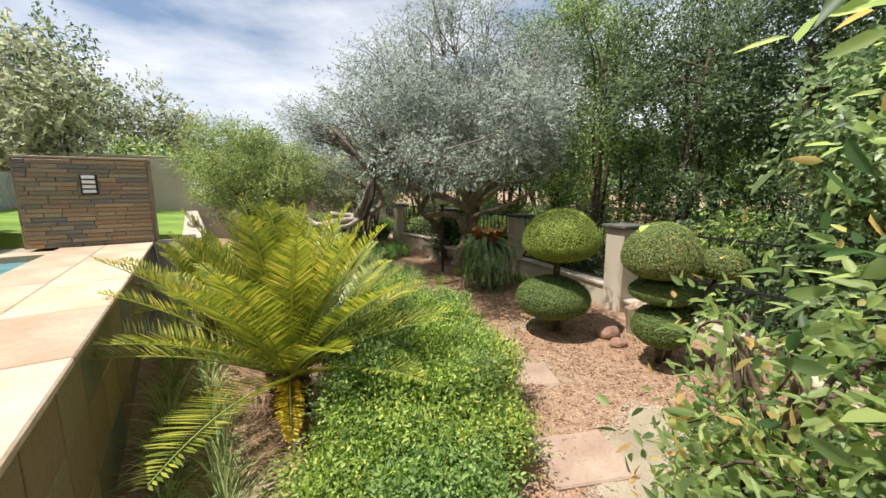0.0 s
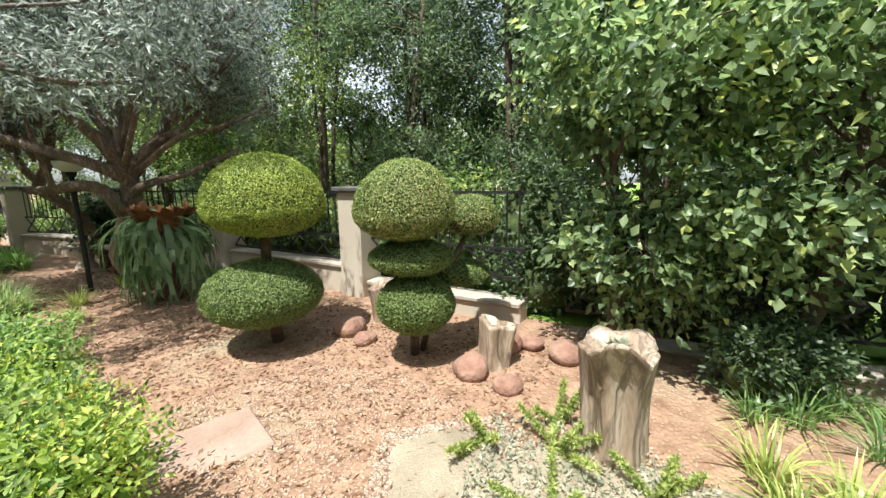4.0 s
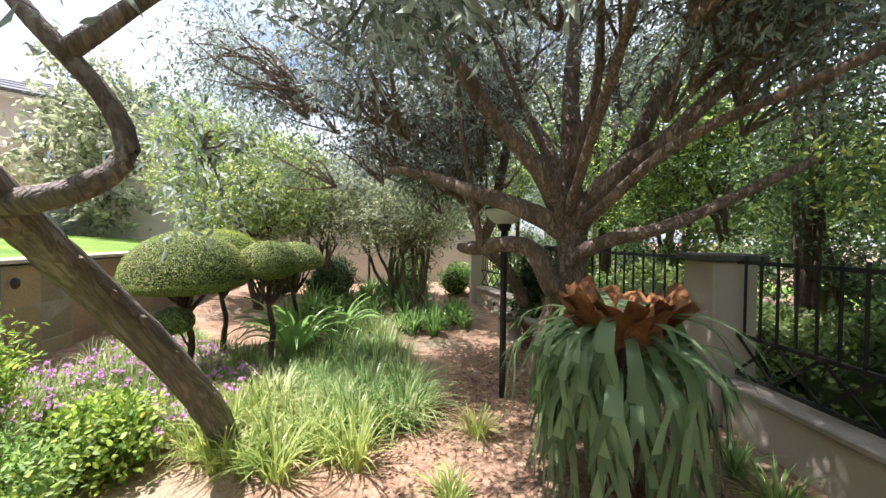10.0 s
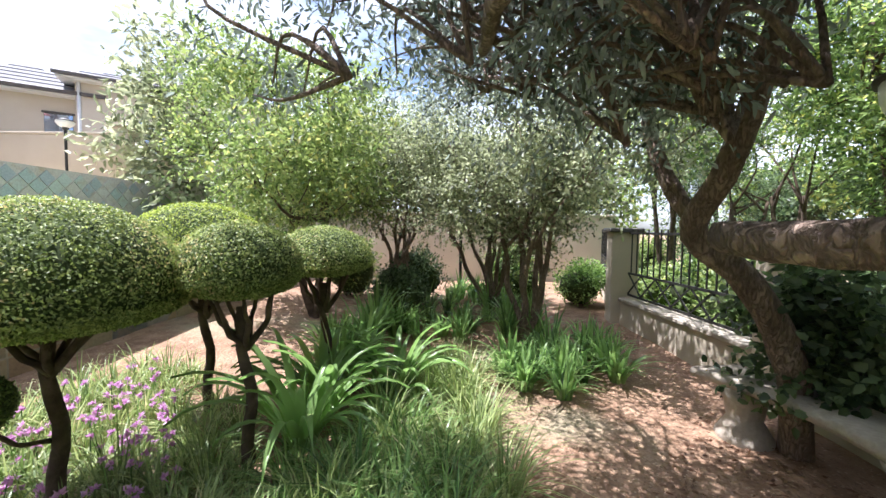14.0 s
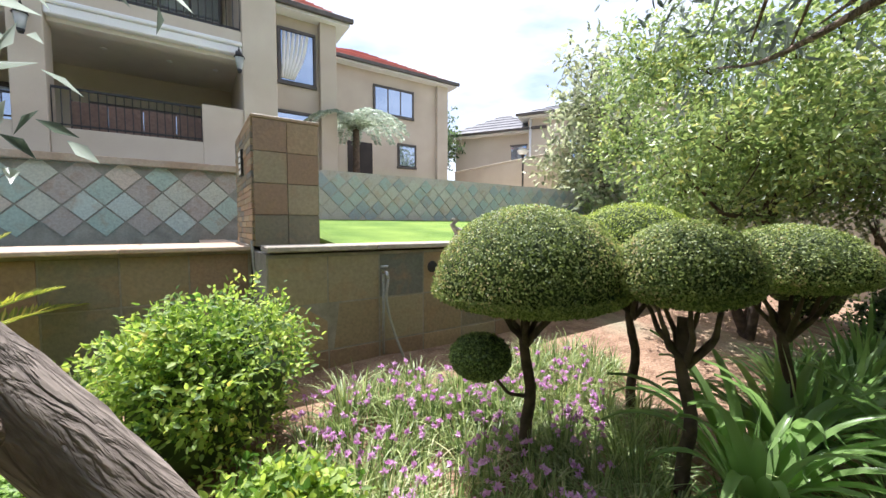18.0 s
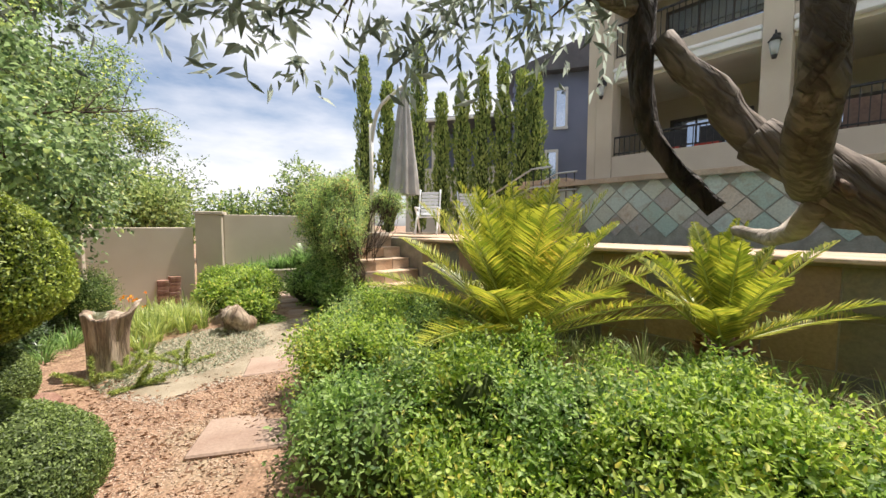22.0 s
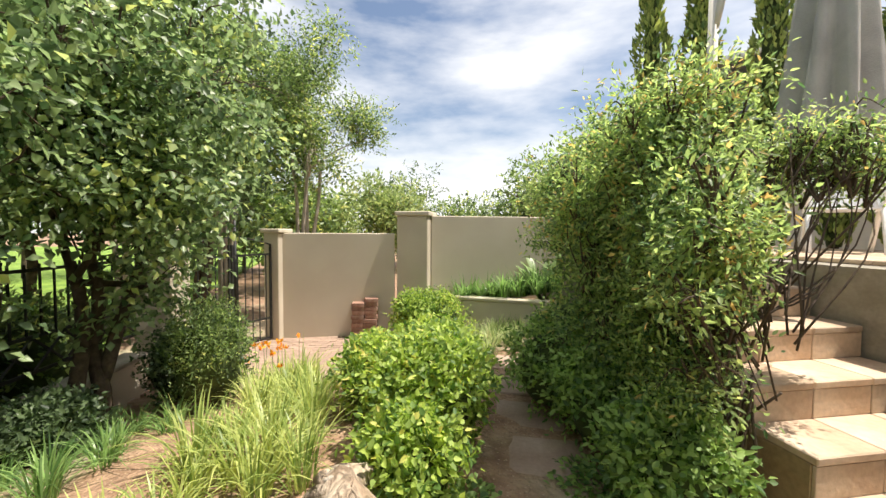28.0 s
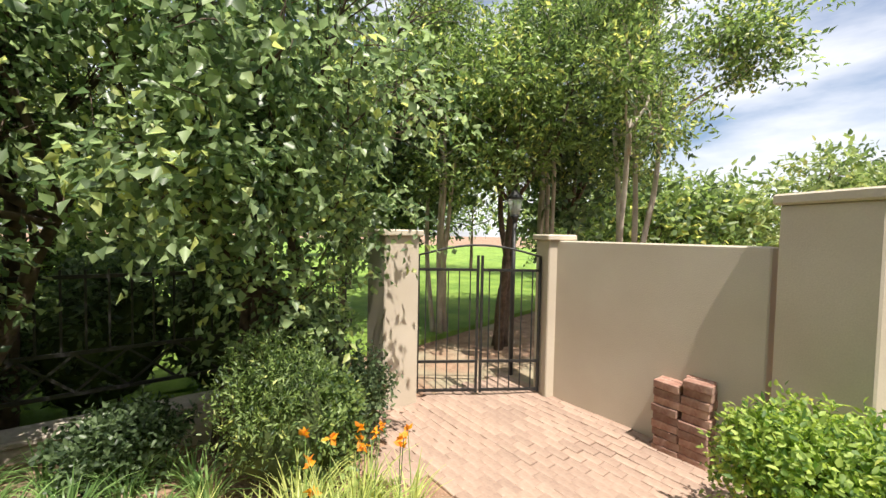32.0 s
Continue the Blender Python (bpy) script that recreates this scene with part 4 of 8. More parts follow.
def topiary(name, label, base, stems, heads, group=""):
    bz = float(hill(*base)) - 0.04
    t = thing(name, label, "topiary", (*base, bz), group=group)
    for k, (pts, r0, r1) in enumerate(stems):
        limb(t, [(x - base[0], y - base[1], z - bz) for x, y, z in pts], r0, r1, M["stem"], k + 3, 8, 10, "stem", 0.2)
    for k, (at, radii, mat, n, flat_) in enumerate(heads):
        topiary_ball(t, (at[0] - base[0], at[1] - base[1], at[2] - bz), radii, mat, n, int(abs(at[0] * 71 + at[1] * 13)) + k, flat_)
    return t


def low_bush(name, label, at, radii, mat, sprays, size=0.055, width=0.028, seed=0, per=5, lift=0.45, stems=6, droop=0.0):
    x, y = at
    z = float(hill(x, y)) - 0.03
    b = thing(name, label, "shrub", (x, y, z))
    g = np.random.default_rng(seed)
    rx, ry, rz = radii
    # solid filler whose dark colour stands in for shade inside the bush
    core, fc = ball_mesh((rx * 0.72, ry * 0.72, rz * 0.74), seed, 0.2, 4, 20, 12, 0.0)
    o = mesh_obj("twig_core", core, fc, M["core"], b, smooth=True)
    o.matrix_basis = pose(0, 0, rz * 0.9)
    out = []
    for k in range(stems):
        a = g.uniform(0, 6.3)
        e = np.array([math.cos(a) * rx * 0.6, math.sin(a) * ry * 0.6, rz * 1.1])
        out.append(tube(curve_points([e * [0.2, 0.2, 0], e * [0.5, 0.5, 0.5], e], 6), np.linspace(0.012, 0.005, 6), 5))
    v, f = joined(out)
    mesh_obj("stems", v, f, M["stem"], b)
    cl = [(0, 0, rz, rx * 0.9, ry * 0.9, rz * 0.9)]
    for k in range(9):
        a, e = g.uniform(0, 6.3), g.uniform(0.2, 1.2)
        cl.append((math.cos(a) * rx * 0.7 * math.cos(e), math.sin(a) * ry * 0.7 * math.cos(e), rz * (1 + 0.7 * math.sin(e)), rx * 0.34, ry * 0.34, rz * 0.32))
    p, d = crown_points(cl, sprays, seed, 0.4)
    keep = p[:, 2] > 0.03
    p, d = p[keep], d[keep]
    pos, way, _ = twig_sprays(p, d + [0, 0, lift], per, 0.11, seed + 1)
    v, f = broad_leaf_mesh(pos, way, size, width, seed + 2, face=np.repeat(d, per, 0) * 0.7 + [0, 0, 0.7])
    mesh_obj("leaves", v, f, mat, b)
    return b


def cycad(name, label, at, trunk_h, fronds, length, seed=0):
    x, y = at
    z = float(hill(x, y)) - 0.03
    c = thing(name, label, "palm", (x, y, z))
    g = np.random.default_rng(seed)
    n = 12
    v, f = tube(np.c_[np.zeros((n, 2)), np.linspace(0, trunk_h, n)], 0.13 + 0.02 * np.sin(np.arange(n) * 2.2), 14, True, 0.25, seed)
    mesh_obj("trunk", v, f, M["stem"], c)
    sc_at, sc_d = [], []
    for k in range(160):
        a, h = g.uniform(0, 6.3), g.uniform(0.02, trunk_h + 0.06)
        sc_at.append((0.12 * math.cos(a), 0.12 * math.sin(a), h))
        sc_d.append((math.cos(a), math.sin(a), 0.9))
    v, f = leaf_mesh(np.array(sc_at), np.array(sc_d), 0.09, 0.05, seed)
    mesh_obj("leaf_base_ring", v, f, M["litter"], c)
    for k in range(fronds):
        az = k * 2.39996 + g.normal(0, 0.12)
        e = (k + 0.5) / fronds
        faded = trunk_h < 0.35 and k == fronds - 1
        start = radians(87 - 66 * e**1.6 + g.normal(0, 4))
        L = length * g.uniform(0.86, 1.08) * (0.86 + 0.2 * e)
        if faded:
            az, start, L = -0.75, 0.1, 0.8
        t = np.linspace(0, 1, 40)
        bend = start - (0.12 + 0.34 * e) * t**1.8
        ds = L / 39
        r = np.cumsum(np.cos(bend)) * ds
        h = np.cumsum(np.sin(bend)) * ds
        spine = np.c_[r * math.cos(az), r * math.sin(az), trunk_h + h]
        tang = unit(np.gradient(spine, axis=0))
        side = unit(np.cross(tang, [0, 0, 1.0]))
        up = np.cross(side, tang)
        pieces = []
        idx = np.linspace(4, 39, 62)
        i0 = idx.astype(int)
        at_ = spine[i0] + (spine[np.minimum(i0 + 1, 39)] - spine[i0]) * (idx - i0)[:, None]
        prof = np.sin(np.pi * np.clip(0.12 + 0.86 * idx / 39, 0, 1)) ** 0.6
        ll = 0.19 * L * prof * g.uniform(0.85, 1.1, 62)
        for sg in (1, -1):
            way = unit(side[i0] * sg * 0.86 + tang[i0] * 0.62 + up[i0] * 0.32 + g.normal(0, 0.05, (62, 3)))
            wd = unit(np.cross(way, up[i0])) * 0.0068
            tip = at_ + way * ll[:, None] - [0, 0, 0.01]
            vv = np.stack([at_ - wd, at_ + way * (ll * 0.5)[:, None] - wd * 1.3, tip, at_ + way * (ll * 0.5)[:, None] + wd * 1.3], 1).reshape(-1, 3)
            pieces.append((vv, np.arange(62)[:, None] * 4 + np.arange(4)))
        v, f = joined(pieces)
        fr = mesh_obj("frond", v, f, M["frond_yellow" if faded else "frond"], c, "faded yellow hanging frond" if faded else "")
        v, f = tube(spine, np.linspace(0.011, 0.003, 40), 5)
        mesh_obj("midrib", v, f, M["daylily"], fr)
    return c


def tuft(name, label, spots, blades, length, width, mat, seed=0, arch=0.9, category="grass", kind="stuff", radius=0.07, rise=1.0):
    """Clumps of blades at several spots, as one mass."""
    g = np.random.default_rng(seed)
    s = np.repeat(np.asarray(spots, float), blades, 0)
    n = len(s)
    a = g.uniform(0, 2 * np.pi, n)
    r = radius * np.sqrt(g.random(n))
    base = np.c_[s[:, 0] + r * np.cos(a), s[:, 1] + r * np.sin(a)]
    base = np.c_[base, hill(base[:, 0], base[:, 1]) - 0.01]
    a2 = a + g.normal(0, 0.5, n)
    sc = np.repeat(g.uniform(0.62, 1.25, len(spots)), blades)
    v, f = blade_mesh(base, np.c_[np.cos(a2), np.sin(a2)], length * sc, width, seed + 1, 4, arch, rise)
    return tagged(mesh_obj(name, v, f, mat), label, category, kind=kind)


def scatter(poly, n, seed=0, least=0.0):
    """Points strewn in a polygon, no two nearer than least."""
    g = np.random.default_rng(seed)
    P = np.asarray(poly, float)
    lo, hi = P.min(0), P.max(0)
    out = []
    for _ in range(n * 60):
        p = g.uniform(lo, hi)
        x, y = p
        inside = False
        for (x1, y1), (x2, y2) in zip(P, np.roll(P, -1, 0)):
            if (y1 > y) != (y2 > y) and x < (x2 - x1) * (y - y1) / (y2 - y1) + x1:
                inside = not inside
        if inside and (not least or all((q[0] - x) ** 2 + (q[1] - y) ** 2 > least * least for q in out)):
            out.append(p)
            if len(out) >= n:
                break
    return np.array(out)

# ---- topiaries by the path; lower tiers carry the domes' shade in a darker leaf colour ----
topiary("dome_topiary", "clipped two-tier topiary with a yellow-green dome over a ball", (-1.39, 4.02),
        [([(-1.39, 4.02, 0), (-1.42, 4.0, 0.6), (-1.39, 4.02, 1.2)], 0.055, 0.04)],
        [((-1.39, 4.03, 1.21), (0.485, 0.485, 0.45), M["box_yellow"], 38000, 0.45), ((-1.45, 3.95, 0.47), (0.48, 0.48, 0.29), M["box_shaded"], 24000, 0.1)])
topiary("tiered_topiary", "clipped four-tier topiary with a pale green dome", (-0.22, 3.45),
        [([(-0.22, 3.45, 0), (-0.25, 3.40, 0.6), (-0.30, 3.35, 1.2)], 0.04, 0.03), ([(-0.15, 3.5, 0), (0.0, 3.55, 0.5), (0.25, 3.6, 0.95)], 0.025, 0.018)],
        [((-0.29, 3.33, 1.19), (0.37, 0.37, 0.37), M["box_green"], 22000, 0.42), ((-0.24, 3.38, 0.83), (0.32, 0.31, 0.14), M["box_shaded"], 11000, 0.1),
         ((-0.21, 3.36, 0.46), (0.30, 0.30, 0.245), M["box_shaded"], 14000, 0.1), ((0.30, 3.60, 1.10), (0.24, 0.22, 0.20), M["box_green"], 4000, 0.3),
         ((0.22, 3.66, 0.62), (0.26, 0.22, 0.12), M["box_shaded"], 3000, 0.1)])
for nm, lb, base, head, r, mt, nl, flat_ in (
        ("umbrella_topiary", "broad umbrella topiary with a bright clipped crown", (-6.42, 4.46), (-6.45, 4.45, 1.04), (0.53, 0.52, 0.46), "box_green", 26000, 0.72),
        ("umbrella_topiary", "small umbrella topiary on a thin stem", (-6.42, 5.22), (-6.42, 5.20, 1.13), (0.31, 0.31, 0.28), "box_green", 12000, 0.55),
        ("umbrella_topiary", "umbrella topiary before the tiled wall", (-7.35, 5.02), (-7.35, 5.0, 1.15), (0.5, 0.48, 0.40), "box_yellow", 17000, 0.7),
        ("umbrella_topiary", "flat umbrella topiary beside the agapanthus", (-7.15, 5.82), (-7.15, 5.80, 1.12), (0.46, 0.38, 0.27), "box_green", 14000, 0.6)):
    bx, by = base
    st = [([(bx, by, 0), (bx + 0.02, by, 0.45), (head[0], head[1], 0.95)], 0.034, 0.026)]
    for k in range(7):
        a = k * 0.9
        st.append(([(bx + 0.01, by, 0.72), (bx + 0.11 * math.cos(a), by + 0.11 * math.sin(a), 0.86), (head[0] + r[0] * 0.55 * math.cos(a), head[1] + r[1] * 0.55 * math.sin(a), 1.03)], 0.02, 0.008))
    hd = [(head, r, M[mt], nl, flat_)]
    if nl == 26000:
        st.append(([(bx, by, 0.42), (bx + 0.16, by - 0.05, 0.5), (bx + 0.3, by - 0.16, 0.66)], 0.012, 0.007))
        # low side head, leaf colour darkened as shade under the crown
        hd.append(((bx + 0.31, by - 0.17, 0.72), (0.15, 0.15, 0.12), M["box_shaded"], 2600, 0.1))
    topiary(nm, lb, base, st, hd, "umbrella topiaries")

# ---- palms ----
cycad("cycad_palm", "feathery sago palm with yellow-green fronds", (-3.2, 1.1), 0.34, 70, 1.54, 3)
cycad("cycad_palm", "smaller sago palm beside the pool wall", (-4.7, 1.5), 0.36, 26, 0.96, 8)

# ---- the leaning bare-trunked olive ----


def leaning_olive():
    bx, by = -4.98, 4.42
    t = thing("leaning_olive", "leaning old olive tree with a bare grey-brown trunk", "tree", (bx, by, 0))

    def q(*pts):
        return [(x - bx, y - by, z) for x, y, z in pts]

    limb(t, q((-5.02, 4.40, -0.08), (-4.93, 4.29, 0.29), (-4.76, 4.03, 0.74), (-4.57, 3.74, 1.15), (-4.38, 3.57, 1.38), (-4.20, 3.46, 1.55), (-4.06, 3.37, 1.68)), 0.098, 0.06, M["bare"], 1, 22, 40, "trunk", 0.10, 0.0)
    limb(t, q((-4.00, 3.30, 1.49), (-3.90, 3.27, 1.62), (-3.81, 3.23, 1.78), (-3.78, 3.25, 1.98), (-3.78, 3.27, 2.15), (-3.72, 3.22, 2.42)), 0.024, 0.044, M["char"], 3, 12, 16, "charred_limb", 0.3)
    limb(t, q((-4.08, 3.38, 1.64), (-3.96, 3.34, 1.82), (-3.84, 3.28, 2.02)), 0.05, 0.036, M["bare"], 4, 12, 12, crook=0.3)
    limb(t, q((-4.16, 3.44, 1.54), (-4.05, 3.62, 1.60), (-4.01, 3.74, 1.72), (-4.02, 3.70, 1.93), (-4.06, 3.50, 2.20), (-4.20, 3.35, 2.50), (-4.5, 3.3, 2.8)), 0.048, 0.022, M["bare"], 12, 12, 20, crook=0.3)
    limb(t, q((-4.03, 3.60, 2.05), (-3.80, 3.84, 2.30), (-3.55, 4.10, 2.55), (-3.40, 4.30, 2.96)), 0.034, 0.016, M["bare"], 5, 9, 10)
    limb(t, q((-3.78, 3.26, 2.12), (-3.42, 3.36, 2.27), (-3.02, 3.52, 2.24), (-2.70, 3.76, 2.12), (-2.40, 4.02, 2.17), (-2.05, 4.30, 2.32), (-1.8, 4.4, 2.6)), 0.032, 0.012, M["bare"], 8, 8, 24, crook=0.8)
    limb(t, q((-2.98, 3.54, 2.23), (-2.75, 3.5, 2.4), (-2.3, 3.6, 2.55), (-1.9, 3.7, 2.75)), 0.018, 0.007, M["bare"], 14, 8, 12)
    limb(t, q((-2.40, 4.02, 2.17), (-2.5, 4.3, 2.5), (-2.6, 4.5, 2.95)), 0.016, 0.007, M["bare"], 15, 8, 10)
    limb(t, q((-4.24, 3.50, 1.46), (-4.38, 3.46, 1.50), (-4.52, 3.42, 1.54), (-4.66, 3.39, 1.57)), 0.045, 0.03, M["deadwood"], 6, 10, 10, "dead_limb", 0.2)
    limb(t, q((-4.20, 3.47, 1.48), (-4.42, 3.30, 1.46), (-4.62, 3.14, 1.44), (-4.78, 3.03, 1.47), (-4.80, 3.02, 1.55)), 0.05, 0.032, M["deadwood"], 7, 10, 12, "dead_limb", 0.2)
    limb(t, q((-4.17, 3.46, 1.50), (-4.20, 3.22, 1.42), (-4.24, 3.02, 1.40), (-4.22, 2.86, 1.42)), 0.035, 0.02, M["deadwood"], 9, 8, 9, "dead_limb", 0.25)
    line = curve_points(q((-5.02, 4.40, -0.08), (-4.93, 4.29, 0.29), (-4.76, 4.03, 0.74), (-4.57, 3.74, 1.15), (-4.38, 3.57, 1.38), (-4.20, 3.46, 1.55), (-4.06, 3.37, 1.68)), 40)
    for k, (i, r, side) in enumerate([(9, 0.02, 0.3), (14, 0.018, -0.2), (17, 0.022, 0.5), (20, 0.018, 0.1), (24, 0.02, 0.6), (27, 0.015, -0.1), (31, 0.018, 0.4)]):
        rad = 0.098 - 0.038 * i / 39
        v, f = ball_mesh((r * 1.3, r * 0.9, r * 1.9), 60 + k, 0.3, 3, 12, 8)
        o = mesh_obj("knot", v, f, M["bark"], t, "dark healed knot", True)
        at = line[i] + unit(np.array([0.75 + 0.3 * side, 0.6, 0.35 * side])) * rad * 0.93
        o.matrix_basis = pose(*at, 30, 0, 40)
    cl = np.array([(-3.6, 4.6, 2.75, 0.5, 0.5, 0.4), (-3.3, 4.5, 2.4, 0.4, 0.4, 0.3), (-4.3, 3.7, 3.2, 0.5, 0.45, 0.35),
                   (-3.6, 4.2, 3.3, 0.6, 0.6, 0.4), (-4.0, 4.6, 3.4, 0.7, 0.6, 0.4), (-3.35, 3.36, 2.3, 0.26, 0.2, 0.22), (-3.0, 3.5, 2.22, 0.26, 0.22, 0.22), (-2.72, 3.68, 2.15, 0.26, 0.24, 0.22), (-2.45, 3.98, 2.2, 0.28, 0.26, 0.22), (-2.15, 4.22, 2.35, 0.3, 0.28, 0.24), (-2.0, 3.75, 2.45, 0.36, 0.34, 0.26), (-2.2, 4.25, 2.75, 0.5, 0.45, 0.32), (-1.9, 4.0, 3.05, 0.45, 0.4, 0.3), (-2.7, 4.4, 3.0, 0.5, 0.45, 0.35), (-1.75, 3.6, 2.8, 0.34, 0.3, 0.24),
                   (-3.1, 3.9, 2.5, 0.4, 0.35, 0.25), (-4.32, 4.08, 1.78, 0.2, 0.16, 0.22), (-3.5, 3.2, 2.3, 0.3, 0.25, 0.2), (-2.9, 4.2, 2.3, 0.3, 0.3, 0.25)])
    cl[:, 0] -= bx
    cl[:, 1] -= by
    for k, c in enumerate(cl):
        branchlets(t, [c[:3] * [0.9, 0.95, 1.0] + [0, 0, 0.1]] * 4, [c[:3] + unit(rng.normal(0, 1, 3)) * c[3:] for _ in range(4)], 0.009, M["bare"], 3 + k, "branch", 0.03)
    leaves_part(t, "crown", cl, 2000, 9, 0.072, 0.02, M["olive"], 11, 0.8, 0.25, 0.24)


leaning_olive()


def old_olive():
    """The big spreading tree beside the lamp."""
    bx, by = -3.55, 6.22
    t = thing("spreading_tree", "large gnarled tree with low spreading limbs", "tree", (bx, by, 0))

    def q(*pts):
        return [(x - bx, y - by, z) for x, y, z in pts]

    limb(t, q((-3.52, 6.25, -0.1), (-3.56, 6.22, 0.4), (-3.54, 6.22, 1.0), (-3.50, 6.25, 1.6)), 0.12, 0.105, M["bark"], 1, 20, 24, "trunk", 0.16)
    limb(t, q((-3.52, 6.10, 1.08), (-3.66, 6.06, 1.30), (-3.92, 6.06, 1.39), (-4.25, 6.18, 1.38), (-4.66, 6.36, 1.37)), 0.075, 0.05, M["bark"], 2, 12, 14, "limb", 0.16)
    limb(t, q((-3.52, 6.2, 1.5), (-3.68, 6.0, 1.68), (-4.22, 5.93, 1.86), (-4.62, 5.88, 2.02), (-5.05, 5.87, 2.08), (-5.5, 6.1, 2.16)), 0.08, 0.025, M["bark"], 3, 12, 20, "limb", 0.16)
    limb(t, q((-3.5, 6.22, 1.55), (-3.6, 6.0, 2.0), (-3.9, 5.6, 2.5), (-4.3, 5.2, 3.0)), 0.09, 0.03, M["bark"], 4, 12, 16)
    limb(t, q((-3.5, 6.25, 1.55), (-3.48, 6.3, 2.2), (-3.6, 6.5, 3.0), (-3.8, 6.7, 4.0)), 0.10, 0.035, M["bark"], 5, 12, 16)
    limb(t, q((-3.5, 6.25, 1.5), (-3.2, 6.2, 1.85), (-2.7, 6.2, 2.2), (-2.0, 6.4, 2.8)), 0.08, 0.03, M["bark"], 6, 12, 16)
    limb(t, q((-3.48, 6.28, 1.5), (-3.2, 6.6, 2.1), (-2.9, 7.1, 3.0), (-2.6, 7.6, 4.0)), 0.08, 0.035, M["bark"], 7, 12, 16)
    limb(t, q((-3.52, 6.28, 1.5), (-3.95, 6.7, 2.2), (-4.5, 7.1, 2.9), (-5.3, 7.5, 3.6)), 0.08, 0.03, M["bark"], 8, 12, 16)
    limb(t, q((-3.52, 6.22, 1.25), (-3.2, 6.15, 1.45), (-2.8, 6.2, 1.55), (-2.2, 6.5, 1.9)), 0.065, 0.025, M["bark"], 9, 12, 14)
    limb(t, q((-4.22, 6.10, 1.38), (-4.26, 6.08, 1.75), (-4.34, 6.0, 2.3), (-4.5, 6.1, 3.0)), 0.036, 0.02, M["bark"], 10, 10, 14)
    limb(t, q((-3.5, 6.2, 1.6), (-3.25, 5.95, 1.95), (-2.9, 5.5, 2.35), (-2.5, 4.9, 2.75), (-2.2, 4.4, 3.0)), 0.04, 0.012, M["bark"], 11, 10, 16)
    limb(t, q((-3.48, 6.25, 1.9), (-3.3, 6.1, 2.5), (-3.1, 5.8, 3.2), (-2.9, 5.4, 3.9)), 0.04, 0.015, M["bark"], 12, 10, 14)
    limb(t, q((-3.5, 6.25, 1.75), (-3.75, 6.25, 2.3), (-4.1, 6.2, 3.0), (-4.4, 6.0, 3.7)), 0.038, 0.015, M["bark"], 13, 10, 14)
    limb(t, q((-3.42, 6.22, 1.55), (-3.05, 6.0, 1.72), (-2.6, 5.85, 1.98), (-2.1, 5.6, 2.1), (-1.6, 5.5, 2.3)), 0.042, 0.014, M["bark"], 14, 10, 14)
    cl = random_clumps((-3.7, 6.5, 4.1), (2.6, 2.2, 1.9), 48, 0.6, 5)
    cl = np.vstack([cl, random_clumps((-4.9, 6.1, 2.75), (1.2, 0.9, 0.45), 10, 0.4, 6), random_clumps((-2.2, 6.3, 2.9), (0.9, 0.7, 0.7), 9, 0.45, 7), random_clumps((-5.8, 7.0, 2.6), (1.2, 1.1, 0.5), 12, 0.42, 8), random_clumps((-5.3, 5.7, 2.75), (0.8, 0.7, 0.35), 9, 0.36, 9), random_clumps((-6.0, 5.4, 3.3), (1.5, 0.9, 0.5), 14, 0.42, 10), random_clumps((-2.5, 5.3, 3.3), (1.0, 0.9, 0.7), 20, 0.42, 12), random_clumps((-5.4, 6.6, 2.15), (0.9, 0.7, 0.25), 10, 0.3, 13), [(-6.25, 5.3, 2.3, 0.4, 0.35, 0.3), (-5.9, 5.8, 2.35, 0.35, 0.3, 0.25), (-6.8, 6.6, 2.6, 0.5, 0.5, 0.3)]])
    cl[:, 0] -= bx
    cl[:, 1] -= by
    ends = [c[:3] + unit(rng.normal(0, 1, 3)) * c[3:] * 0.95 for c in cl for _ in range(6)]
    starts = [c[:3] * [0.75, 0.75, 0.85] for c in cl for _ in range(6)]
    branchlets(t, starts, ends, 0.013, M["bark"], 4)
    leaves_part(t, "crown", cl, 12800, 9, 0.058, 0.0165, M["olive"], 21, 0.9, 0.35, 0.24)


old_olive()



